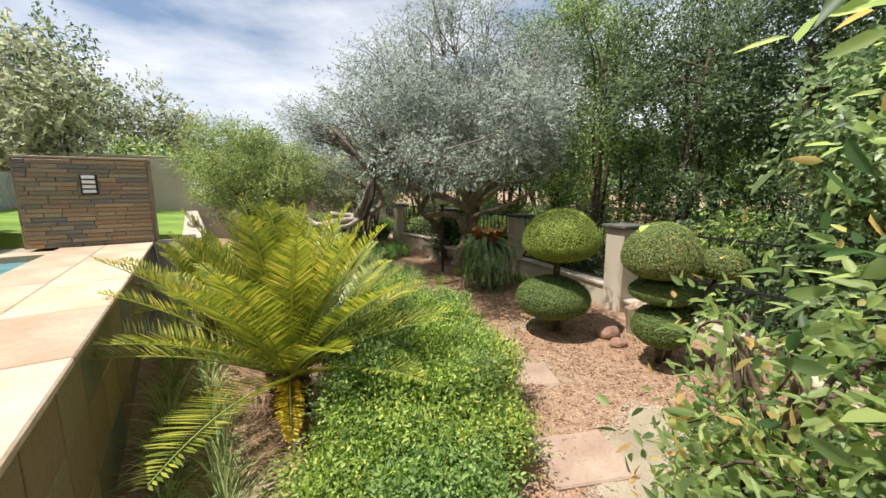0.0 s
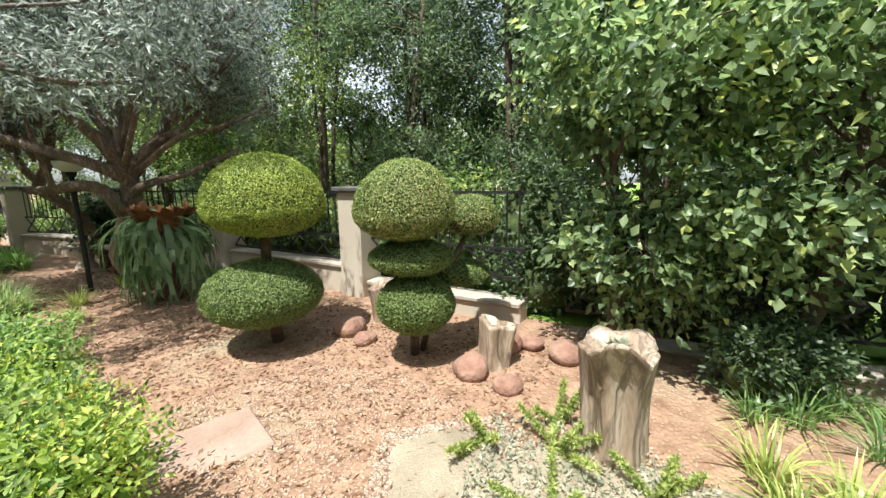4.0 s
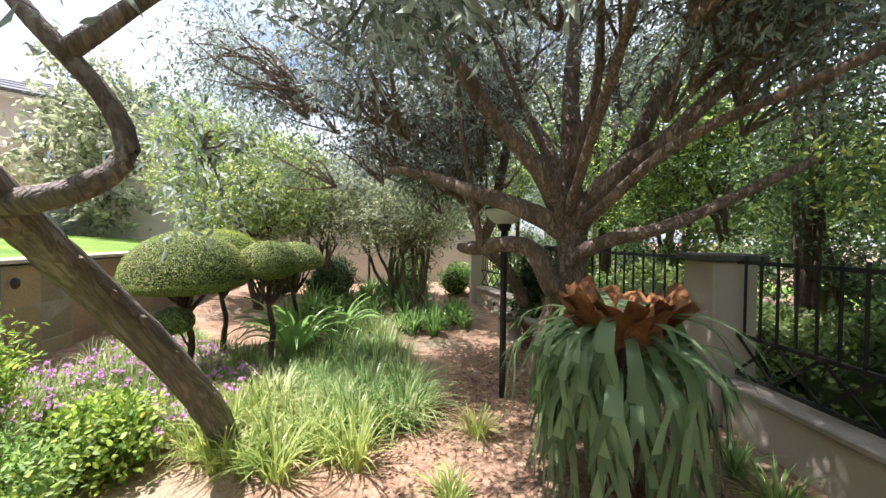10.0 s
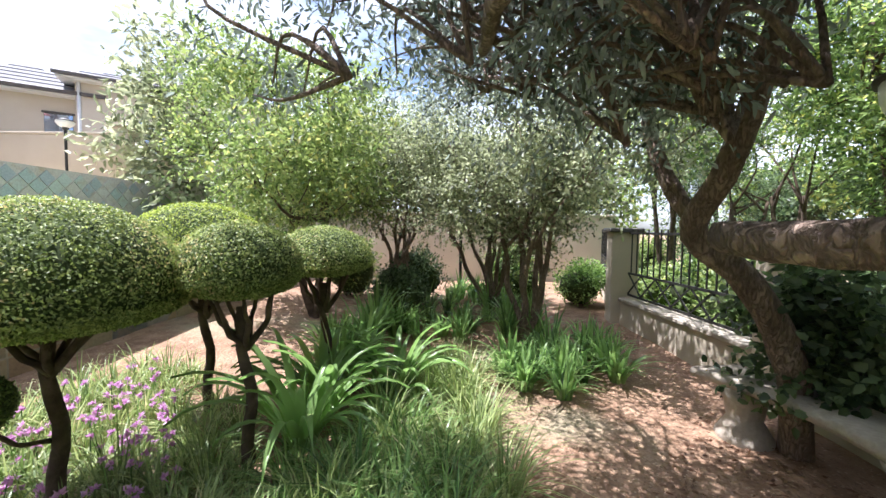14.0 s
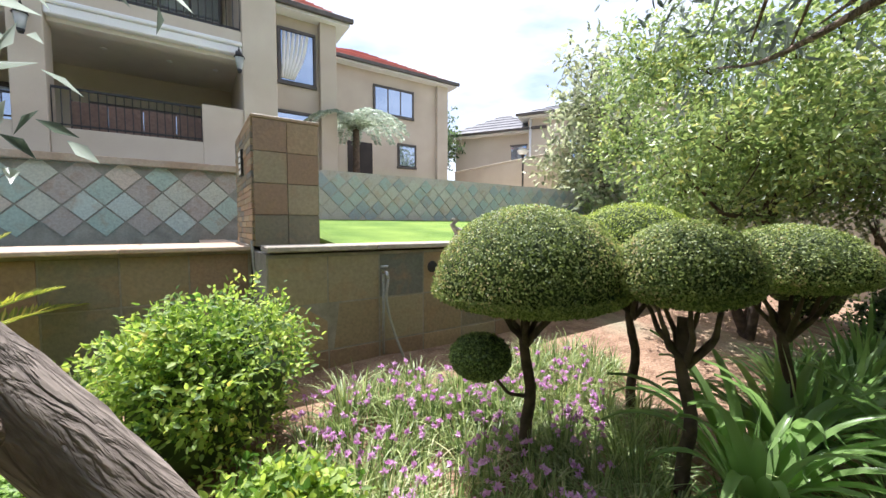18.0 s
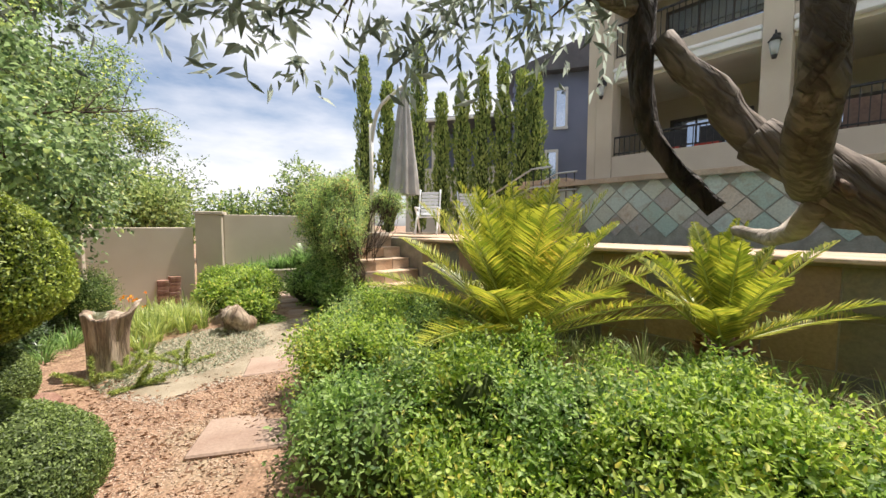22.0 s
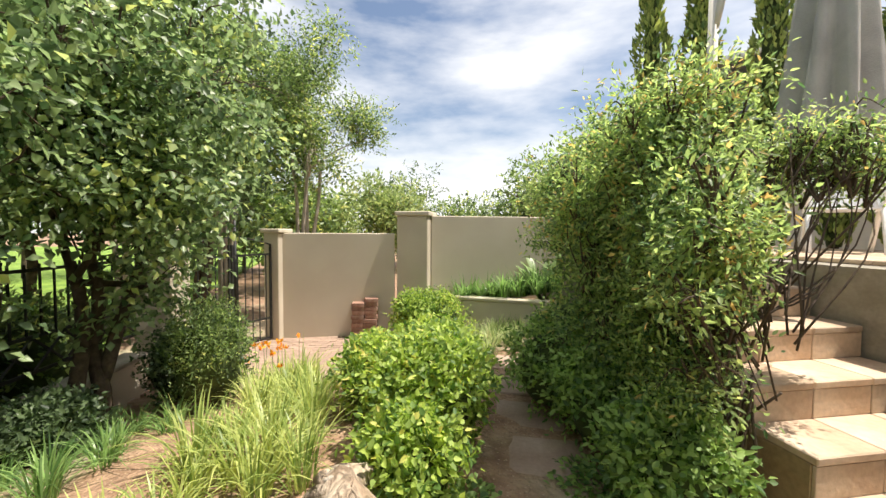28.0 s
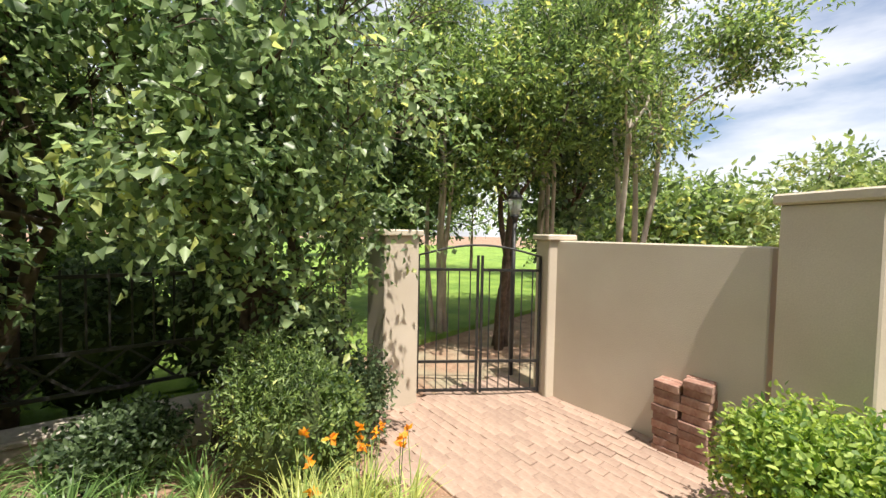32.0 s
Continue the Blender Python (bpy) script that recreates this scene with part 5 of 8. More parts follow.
def gnarled_tree():
    """The crooked ivy-grown tree behind the bench."""
    bx, by = -4.95, 8.15
    t = thing("crooked_tree", "crooked old tree behind the curved bench, grown with ivy", "tree", (bx, by, 0))
    limb(t, [(0, 0, -0.05), (0.0, -0.15, 0.6), (-0.12, -0.4, 1.15), (-0.34, -0.62, 1.42), (-0.16, -0.72, 1.75), (0.0, -0.75, 2.15), (0.08, -0.7, 2.7), (0.0, -0.6, 3.4)], 0.09, 0.045, M["bark"], 31, 14, 30, "trunk", 0.18)
    limb(t, [(-0.32, -0.60, 1.42), (-0.52, -0.66, 1.75), (-0.62, -0.7, 2.3), (-0.9, -0.7, 3.0)], 0.06, 0.025, M["bark"], 32, 10, 14)
    limb(t, [(-0.1, -0.72, 1.9), (-0.4, -0.95, 2.2), (-0.8, -1.1, 2.7)], 0.045, 0.02, M["bark"], 33, 10, 12)
    cl = np.vstack([random_clumps((-0.3, -0.6, 3.3), (1.1, 1.0, 0.9), 18, 0.42, 34), random_clumps((0.1, 0.1, 0.75), (0.4, 0.4, 0.6), 9, 0.26, 35)])
    starts = [c[:3] * [0.7, 0.8, 0.85] for c in cl[:18] for _ in range(4)]
    ends = [c[:3] + unit(rng.normal(0, 1, 3)) * c[3:] * 0.9 for c in cl[:18] for _ in range(4)]
    branchlets(t, starts, ends, 0.01, M["bark"], 36)
    leaves_part(t, "crown", cl[:18], 1900, 7, 0.055, 0.022, M["olive_dark"], 37, 0.9, 0.2, 0.22)
    leaves_part(t, "ivy", cl[18:], 800, 5, 0.06, 0.05, M["tree_dark"], 38, 0.7, 0.3, 0.12, "dark ivy round the foot")


gnarled_tree()

# ---- trees along the fence and beyond ----
# tree_dark puts the shade under these crowns into the leaf colour
for k, (x, y, h, mt, n) in enumerate([
        (0.3, 7.1, 7.0, "tree_dark", 1500), (-1.2, 7.9, 7.4, "tree", 1400), (1.8, 6.0, 6.6, "tree_dark", 1500), (3.4, 5.0, 6.8, "tree", 1500),
        (-2.2, 9.3, 7.4, "tree_dark", 1300), (-5.0, 10.8, 6.0, "tree", 1300), (-8.2, 12.6, 5.5, "tree", 1300), (1.2, 9.0, 8.0, "tree_dark", 1300)]):
    tree("fence_tree", "slender green tree behind the garden fence", (x, y), h, np.vstack([random_clumps((x, y, h * 0.62), (1.5, 1.5, h * 0.34), 15, 0.55, 40 + k), random_clumps((x, y - 0.2, 1.9), (1.0, 0.9, 0.7), 4, 0.4, 50 + k)]),
         M[mt], n * 2, 6, 0.07, 0.034, 0.045, M["stem"], 60 + k, stems=5, shell=0.95, spread=0.3, fork=0.6)
tree("broadleaf_tree", "young broad-leaved tree beside the path", (1.25, 3.05), 3.6, np.vstack([random_clumps((1.3, 3.0, 2.1), (0.65, 0.65, 1.25), 14, 0.36, 71), random_clumps((1.38, 2.92, 1.05), (0.52, 0.45, 0.6), 12, 0.26, 73)]),
     M["bigleaf"], 1900, 5, 0.08, 0.056, 0.05, M["stem"], 72, shell=0.9, spread=0.22, fork=0.4, droop=0.4)
tree("broadleaf_tree", "dense broad-leaved tree beside the gate", (3.55, 1.55), 4.4, np.vstack([random_clumps((3.5, 1.35, 2.4), (1.3, 1.05, 1.9), 30, 0.5, 75), random_clumps((3.4, 1.5, 4.7), (1.3, 1.1, 1.0), 14, 0.5, 79)]),
     M["bigleaf"], 5600, 5, 0.078, 0.055, 0.07, M["stem"], 76, stems=3, shell=0.9, spread=0.25, fork=0.35, droop=0.4)
for k, (x, y, h) in enumerate([(7.3, -1.75, 5.8), (8.6, -0.4, 7.2), (7.9, 1.4, 6.2)]):
    tree("feathery_tree", "feathery tree with thin pale stems behind the gate wall", (x, y), h, random_clumps((x, y - 0.2, h * 0.64), (1.5, 1.6, h * 0.34), 22, 0.5, 830 + k),
         M["tree"], 2600, 6, 0.085, 0.036, 0.05, M["concrete"], 840 + k, stems=4, shell=0.95, spread=0.3, fork=0.6)
tree("gate_tree", "tall tree with fresh foliage behind the gate", (7.6, 0.2), 5.6, random_clumps((7.6, 0.3, 3.7), (1.6, 1.6, 1.7), 22, 0.6, 81),
     M["tree"], 2000, 6, 0.12, 0.05, 0.07, M["stem"], 82, stems=4, shell=0.85, spread=0.3, fork=0.5)
tree("lime_tree", "light green feathery tree by the far wall", (-9.8, 6.3), 3.6, random_clumps((-9.7, 6.3, 2.4), (2.5, 2.0, 1.3), 40, 0.42, 85),
     M["tree_light"], 5200, 7, 0.065, 0.034, 0.06, M["stem"], 86, stems=3, shell=0.85, spread=0.28)
for k, (x, y, n_) in enumerate([(-7.6, 8.4, 4600), (-8.9, 8.9, 3200), (-9.9, 7.7, 3000)]):
    tree("multi_stem_shrub", "many-stemmed shrub with small sparse leaves", (x, y), 3.2, random_clumps((x + 0.2, y - 0.1, 2.15), (1.7, 1.5, 1.05), 30, 0.44, 87 + 7 * k),
         M["olive_dark"], n_, 7, 0.055, 0.026, 0.042, M["bark"], 88 + k, stems=7, shell=0.9, spread=0.25, fork=0.42)
tiers = np.vstack([random_clumps((-0.32, -0.36, 1.38), (0.34, 0.62, 0.32), 84, 0.16, 99) * [1, 1, 1, 1, 1, 0.55], random_clumps((-0.66, -1.56, 1.78), (0.34, 0.18, 0.24), 26, 0.14, 101) * [1, 1, 1, 1, 1, 0.55], random_clumps((-0.1, -0.86, 1.5), (0.5, 0.5, 0.55), 70, 0.18, 91) * [1, 1, 1, 1, 1, 0.55],
                   random_clumps((-0.16, -0.88, 1.98), (0.44, 0.4, 0.16), 26, 0.15, 103) * [1, 1, 1, 1, 1, 0.6], random_clumps((-0.02, -0.74, 0.75), (0.48, 0.42, 0.3), 24, 0.2, 97) * [1, 1, 1, 1, 1, 0.6]])
tiers = tiers[[walk_gap(c) > 0.33 for c in tiers]]
tree("bamboo_shrub", "broad airy shrub with yellow-green tops beside the garden steps", (-0.34, -0.92), 1.8, tiers,
     M["nandina"], 6400, 7, 0.036, 0.013, 0.010, M["stem"], 92, stems=13, shell=0.95, spread=0.17, fork=0.4)
tree("bamboo_shrub", "airy leafy shrub at the foot of the terrace", (0.3, -1.28), 1.9, np.vstack([random_clumps((0.3, -1.22, 1.35), (0.6, 0.5, 0.6), 46, 0.22, 95) * [1, 1, 1, 1, 1, 0.6], random_clumps((0.35, -1.1, 0.6), (0.5, 0.4, 0.3), 16, 0.2, 98)]),
     M["nandina"], 3800, 7, 0.046, 0.017, 0.014, M["stem"], 96, stems=9, shell=0.95, spread=0.2, fork=0.45)

# ---- low shrubs ----
g0 = random.Random(5)
k = 0
for x, y in scatter([(-1.35, 0.35), (-1.5, 1.6), (-1.95, 2.5), (-2.6, 3.05), (-3.5, 3.4), (-4.2, 3.3), (-4.9, 3.25), (-4.7, 2.5), (-3.9, 2.2), (-2.7, 1.9), (-2.3, 0.9), (-2.0, 0.2)], 36, 4, 0.33):
    low_bush("golden_shrub", "golden-green leafy shrub in the bed", (x, y), (0.40, 0.40, g0.uniform(0.22, 0.37)), M["shrub"] if k % 3 else M["shrub_green"], 1150, 0.034, 0.0155, 100 + k)
    k += 1
for x, y in scatter([(-1.5, 0.7), (-1.6, 1.7), (-2.2, 2.5), (-3.2, 3.0), (-4.4, 3.05), (-4.6, 2.5), (-3.0, 2.1), (-2.3, 1.1)], 22, 14, 0.34):
    low_bush("golden_shrub", "upright golden-green shrub rising from the bed", (x, y), (0.2, 0.2, g0.uniform(0.34, 0.44)), M["shrub"] if k % 3 else M["nandina"], 520, 0.034, 0.014, 180 + k, lift=0.9)
    k += 1
low_bush("round_shrub", "rounded bright green shrub before the tiled wall", (-5.6, 2.95), (0.55, 0.5, 0.46), M["shrub"], 2200, 0.04, 0.019, 140)
low_bush("round_shrub", "yellow-green shrub beside the cut log", (0.98, -0.12), (0.36, 0.38, 0.36), M["shrub"], 1600, 0.048, 0.025, 141)
low_bush("round_shrub", "yellow-green shrub beside the stack of bricks", (3.92, -2.42), (0.62, 0.6, 0.46), M["shrub"], 2400, 0.048, 0.025, 142)
low_bush("dark_shrub", "dark conifer-like shrub under the trees", (3.2, 0.75), (0.36, 0.36, 0.55), M["tree"], 1300, 0.035, 0.011, 143, lift=1.1)

tree("bamboo_shrub", "tall airy shrub with fresh tips beside the terrace", (0.75, -1.75), 2.5, random_clumps((0.75, -1.85, 1.6), (0.6, 0.55, 0.8), 40, 0.25, 93) * [1, 1, 1, 1, 1, 0.6],
     M["nandina"], 3600, 7, 0.046, 0.017, 0.014, M["stem"], 94, stems=8, shell=0.9, spread=0.2, fork=0.5)
tree("broadleaf_tree", "broad-leaved tree crowding the fence", (2.3, 2.45), 4.4, np.vstack([random_clumps((2.2, 2.3, 2.3), (0.9, 0.7, 1.6), 22, 0.45, 77), random_clumps((2.2, 2.6, 4.2), (0.9, 0.8, 0.9), 9, 0.45, 78)]),
     M["bigleaf"], 3700, 5, 0.07, 0.05, 0.06, M["stem"], 78, stems=2, shell=0.9, spread=0.25, fork=0.4, droop=0.4)
# tree_dark bushes under the broad-leaved trees: deep shade given as leaf colour
for k, (x, y, rr, hh, mt) in enumerate([(1.95, 2.35, 0.36, 0.26, "tree_dark"), (2.9, 1.75, 0.36, 0.2, "tree_dark"), (3.4, 0.62, 0.3, 0.4, "tree"), (4.1, 0.85, 0.4, 0.42, "tree_dark"), (1.3, -0.42, 0.4, 0.36, "shrub"), (1.7, -0.2, 0.36, 0.27, "shrub"), (2.05, -0.5, 0.34, 0.25, "shrub"), (0.62, 0.28, 0.26, 0.22, "shrub"),
                                         (0.25, -1.0, 0.36, 0.32, "shrub_green"), (-0.25, -0.62, 0.3, 0.28, "shrub_green"), (0.75, -1.25, 0.45, 0.36, "shrub_green"), (1.05, -2.0, 0.5, 0.4, "nandina"), (0.95, -2.9, 0.5, 0.6, "nandina"), (-4.5, 2.0, 0.3, 0.2, "shrub_green"), (-5.3, 3.75, 0.3, 0.2, "shrub"),
                                         (-9.0, 7.3, 0.4, 0.4, "tree_dark"), (-10.2, 8.2, 0.5, 0.5, "tree_dark"), (-9.4, 9.8, 0.5, 0.45, "tree"), (-8.6, 10.6, 0.5, 0.4, "shrub_green"), (-11.2, 7.3, 0.6, 0.6, "tree"), (-10.8, 10.8, 0.6, 0.5, "tree")]):
    low_bush("bed_shrub", "leafy shrub filling the garden bed", (x, y), (rr, rr, hh), M[mt], 800, 0.048, 0.026, 150 + k)

for k, (x, y) in enumerate([(1.35, 4.2), (1.95, 4.0), (2.0, 4.5), (2.7, 3.4), (1.2, 4.9), (2.6, 4.0)]):
    low_bush("thicket_shrub", "dark leafy shrub outside the garden fence", (x, y), (0.5, 0.48, 0.4), M["tree_dark"], 900, 0.055, 0.028, 480 + k)

# ---- grasses and bed plants ----


def strap_lily(at, length, seed):
    """One big clump of glossy channelled straps that arch and bend over."""
    x, y = at
    p = thing("strap_lily", "large clump of glossy arching strap leaves in the bed", "plant", (x, y, float(hill(x, y)) - 0.02), group="strap lilies")
    g = np.random.default_rng(seed)
    for k in range(34):
        a = k * 2.39996 + g.normal(0, 0.2)
        lean = g.uniform(0.25, 1.0)
        L = length * g.uniform(0.7, 1.1)
        t = np.linspace(0, 1, 10)
        el = radians(86 - 26 * lean) - (0.5 + 1.5 * lean) * t**2.0
        r, h = np.cumsum(np.cos(el)) * L / 10, np.cumsum(np.sin(el)) * L / 10
        o, sd = np.array([math.cos(a), math.sin(a), 0]), np.array([-math.sin(a), math.cos(a), 0])
        c = o * (0.03 + r)[:, None] + np.c_[np.zeros((10, 2)), h]
        w = 0.03 * np.clip(1.02 - t**3, 0, 1) * np.clip(0.6 + 2 * t, 0, 1)
        v = np.stack([c + sd * w[:, None] + [0, 0, 0.008], c - [0, 0, 0.006], c - sd * w[:, None] + [0, 0, 0.008]], 1).reshape(-1, 3)
        i = np.arange(9)[:, None] * 3
        mesh_obj("strap_leaf", v, np.concatenate([i + [0, 1, 4, 3], i + [1, 2, 5, 4]]), M["strap"], p, smooth=True)


tuft("liriope", "mass of grassy variegated border plants", scatter([(-4.3, 5.55), (-5.1, 6.05), (-6.3, 6.75), (-7.5, 7.2), (-6.9, 6.3), (-6.0, 5.5), (-5.4, 4.7), (-4.75, 4.75)], 44, 8, 0.22), 130, 0.42, 0.010, M["grass"], 9, 1.5, radius=0.1)
tuft("liriope", "tufts of grass along the path's edge", scatter([(-4.2, 4.9), (-4.6, 5.5), (-5.4, 4.6), (-5.1, 4.1), (-4.4, 4.5)], 16, 18, 0.2), 90, 0.36, 0.012, M["daylily"], 19, 1.2)
tuft("agapanthus", "dark green strap-leaved agapanthus clump", scatter([(-6.75, 5.75), (-7.4, 6.3), (-8.6, 7.2), (-8.9, 6.6), (-7.7, 5.9)], 18, 3, 0.28), 44, 0.66, 0.045, M["strap"], 10, 1.15, "plant")
strap_lily((-6.48, 5.52), 0.95, 61)
strap_lily((-6.9, 5.75), 0.85, 62)
strap_lily((-6.75, 6.25), 0.8, 63)
tuft("agapanthus", "clump of glossy strap leaves under the shrub", scatter([(-6.2, 7.35), (-6.75, 7.25), (-7.1, 7.9), (-6.8, 8.55), (-6.2, 8.3)], 22, 5, 0.2), 50, 0.5, 0.036, M["strap"], 12, 1.1, "plant")
tuft("agapanthus", "dark strap-leaved plants in the shade of the shrubs", scatter([(-7.6, 7.3), (-8.4, 7.0), (-9.2, 8.0), (-8.2, 9.2), (-7.4, 8.6)], 18, 43, 0.3), 36, 0.46, 0.036, M["strap"], 44, 1.15, "plant")
tuft("agapanthus", "strap-leaved plants along the far wall", scatter([(-8.4, 8.6), (-9.5, 8.2), (-10.6, 9.4), (-9.2, 10.3)], 16, 13, 0.3), 40, 0.5, 0.045, M["strap"], 13, 1.1, "plant")
tuft("bed_grass", "pale tufts of grass among the flowers", scatter([(-5.2, 3.9), (-5.5, 4.9), (-6.5, 5.1), (-8.0, 4.6), (-7.0, 3.9), (-6.2, 3.2)], 48, 6, 0.2), 70, 0.32, 0.009, M["grass"], 14, 1.2)
tuft("wall_grass", "pale dry grass along the foot of the pool wall", [W(s, n)[:2] for s in np.linspace(0.4, 5.4, 19) for n in (0.25, 0.55)], 60, 0.34, 0.009, M["grass"], 17, 1.25)
tuft("daylily", "daylily clump with orange flowers", scatter([(0.95, 1.65), (1.2, 1.75), (1.9, 0.9), (2.9, 0.45), (3.5, 0.2), (3.4, -0.2), (1.9, 0.05), (1.1, 0.65)], 34, 7, 0.18), 60, 0.44, 0.013, M["daylily"], 15, 1.1, "plant")
tuft("border_grass", "drooping border grass beside the path", scatter([(2.0, -1.1), (3.5, -1.3), (3.7, -2.7), (2.6, -3.1), (1.7, -2.0)], 34, 9, 0.22), 95, 0.4, 0.010, M["grass"], 16, 1.25)
tuft("border_grass", "dry grass along the foot of the planter wall", scatter([(3.9, -2.95), (2.4, -3.95), (2.1, -3.6), (3.6, -2.5)], 22, 29, 0.16), 90, 0.38, 0.010, M["grass"], 30, 1.3)
tuft("shade_grass", "dark grassy clumps in the shade of the broad-leaved trees", scatter([(1.35, 2.2), (2.3, 1.3), (3.0, 0.9), (3.2, 1.6), (2.2, 2.3)], 22, 33, 0.22), 46, 0.3, 0.012, M["strap"], 34, 1.3, "plant")
tuft("shade_grass", "grassy clumps under the staghorn fern", scatter([(-2.4, 6.6), (-3.0, 6.9), (-1.6, 5.2), (-1.2, 4.7), (-2.0, 5.4)], 9, 20, 0.3), 50, 0.3, 0.014, M["strap"], 21, 1.1, "plant")
tuft("verge_grass", "clumps of grass in the flower bed", scatter([(-4.4, 5.1), (-5.2, 5.0), (-6.6, 5.4), (-6.4, 6.3), (-5.1, 5.95), (-4.5, 5.6)], 26, 22, 0.22), 90, 0.42, 0.012, M["strap"], 23, 1.45, radius=0.09)
tuft("path_grass", "single grass clumps on the bare path", [(-3.9, 6.6), (-3.6, 5.1), (-3.95, 5.75), (-2.3, 6.2), (-1.55, 4.4)], 90, 0.28, 0.010, M["daylily"], 24, 1.2)
tuft("bed_grass", "pale grass beneath the umbrella topiaries", scatter([(-5.2, 4.2), (-5.6, 5.1), (-6.8, 5.3), (-8.2, 4.9), (-8.0, 4.2), (-6.4, 3.3), (-5.5, 3.3)], 90, 26, 0.15), 60, 0.3, 0.009, M["grass"], 27, 1.25)


def twiggy_tree(base, seed):
    """A thin old tree with many bare twigs."""
    x, y = base
    z = float(hill(x, y)) - 0.05
    t = thing("twiggy_tree", "thin tree with bare arching twigs behind the bed", "tree", (x, y, z))
    g = np.random.default_rng(seed)
    limb(t, [(0, 0, 0), (0.05, -0.1, 1.4), (-0.1, -0.2, 2.6)], 0.06, 0.04, M["stem"], seed, 9, 12, "trunk")
    tips = []
    for k in range(9):
        d = unit(np.array([g.normal(-0.25, 0.6), g.normal(-0.55, 0.6), g.uniform(0.45, 1.0)]))
        a = np.array([-0.08, -0.18, g.uniform(1.7, 2.6)])
        e = a + d * g.uniform(1.6, 2.6)
        m = (a + e) / 2 + g.normal(0, 0.15, 3) + [0, 0, 0.15]
        limb(t, [a, m, e], 0.028, 0.008, M["stem"], seed + k, 7, 12)
        tw = []
        for q in range(26):
            s0 = curve_points([a, m, e], 20)[g.integers(7, 20)]
            dd = unit(d + g.normal(0, 0.55, 3))
            L = g.uniform(0.3, 0.9)
            c = s0 + dd * L * 0.5 + [0, 0, 0.04]
            b = s0 + dd * L + [0, 0, -0.12 * L]
            tw.append(tube(curve_points([s0, c, b], 7), np.linspace(0.006, 0.0018, 7), 4))
            tips += [b, c]
        v, f = joined(tw)
        mesh_obj("twig_spray", v, f, M["stem"], t)
    tips = np.array(tips)
    pos, way, _ = twig_sprays(tips, unit(g.normal(0, 1, tips.shape)), 3, 0.16, seed)
    v, f = leaf_mesh(pos, way, 0.045, 0.018, seed)
    mesh_obj("crown", v, f, M["tree"], t)


twiggy_tree((2.9, 3.1), 700)
twiggy_tree((4.6, 2.4), 710)

# thickets and a belt of trees outside the fence
for k in range(13):
    fx_, fy_ = 5.6 - 1.25 * k, 4.9 + 0.98 * k
    tree("thicket_tree", "bushy tree in the thicket outside the fence", (fx_, fy_), 4.2, np.vstack([random_clumps((fx_, fy_, 3.0), (1.3, 1.1, 1.3), 6, 0.5, 720 + k), random_clumps((fx_, fy_, 0.9), (1.2, 1.0, 0.6), 6, 0.5, 740 + k)]),
         M[("tree_dark", "tree", "tree_dark")[k % 3]], 1500, 6, 0.085, 0.038, 0.06, M["stem"], 760 + k, stems=3, shell=0.9, spread=0.3, fork=0.5)
for k in range(12):
    fx_, fy_ = 26 - 4.0 * k, 17 + 2.6 * k
    tree("belt_tree", "distant tree at the edge of the park", (fx_, fy_), 8.0, random_clumps((fx_, fy_, 4.0), (3.4, 3.0, 3.2), 13, 1.5, 780 + k),
         M[("tree_dark", "tree")[k % 2]], 900, 6, 0.42, 0.2, 0.15, M["stem"], 800 + k, shell=0.8, spread=0.9, fork=0.4)

# ---- tiled retaining walls, copings and paving ----
along_u, up_z = (-U[0], -U[1], 0), (0, 0, 1)
bx, by, _ = W(5.08, -0.022)
tile_field("tile", pool_edge, (bx, by, -0.03), along_u, up_z, 14, 3, 0.445, 0.39, M["slate"], seed=11)
bx, by, _ = W(16.4, 0.684)
tile_field("tile", lawn_block, (bx, by, -0.03), along_u, up_z, 25, 3, 0.451, 0.39, M["slate"], seed=12, first=0.0)
for k in range(13):
    c = W(5.12 + 0.44 + 0.88 * k, 0.56, TZ + 0.002)
    box_part("coping_stone", (0.874, 0.34, 0.045), c, M["concrete"], lawn_block, "pale cement coping", 0.008, TURN)
for k in range(7):
    c = W(-1.2 + 0.45 + 0.9 * k, -0.19, TZ - 0.015)
    box_part("coping_stone", (0.892, 0.5, 0.04), c, M["sandstone"], pool_edge, "sandstone pool coping", 0.008, TURN)
for k in range(6):
    c = W(-0.01 + 0.43 + 0.852 * k, -0.667, TZ - 0.016)
    box_part("coping_stone", (0.846, 0.446, 0.04), c, M["sandstone"], pool_edge, "sandstone pool coping", 0.008, TURN)
g1 = random.Random(3)
for i in range(13):
    for j in range(8):
        s, n = -8.8 + 0.5 * i, -2.85 + 0.47 * j
        if (s > -2.95 and n > -0.7) or n > min(0.5, 0.45 - max(0.0, -3.65 - s) * 1.86, max(-0.85, 0.45 - max(0.0, -3.65 - s) * 1.86)):
            continue
        c = W(s, n, TZ - 0.017 + g1.uniform(0, 0.003))
        box_part("flagstone", (0.49, 0.46, 0.034), c, M["sandstone"], terrace, bevel=0.006, turn=TURN + g1.uniform(-0.6, 0.6))
for i in range(5):
    for j in range(5):
        s, n = -2.5 + 0.5 * i, -2.85 + 0.47 * j
        c = W(s, n, TZ - 0.017 + g1.uniform(0, 0.003))
        box_part("flagstone", (0.49, 0.46, 0.034), c, M["sandstone"], terrace_low, bevel=0.006, turn=TURN + g1.uniform(-0.6, 0.6))

pool_wall = prism("pool_back_wall", flat((5.5, -3.32), (5.5, -3.12), (-1.6, -3.12), (-1.6, -3.32)), 0.0, 2.27, M["grout"], "wall behind the pool faced with diamond-set slate", "wall")
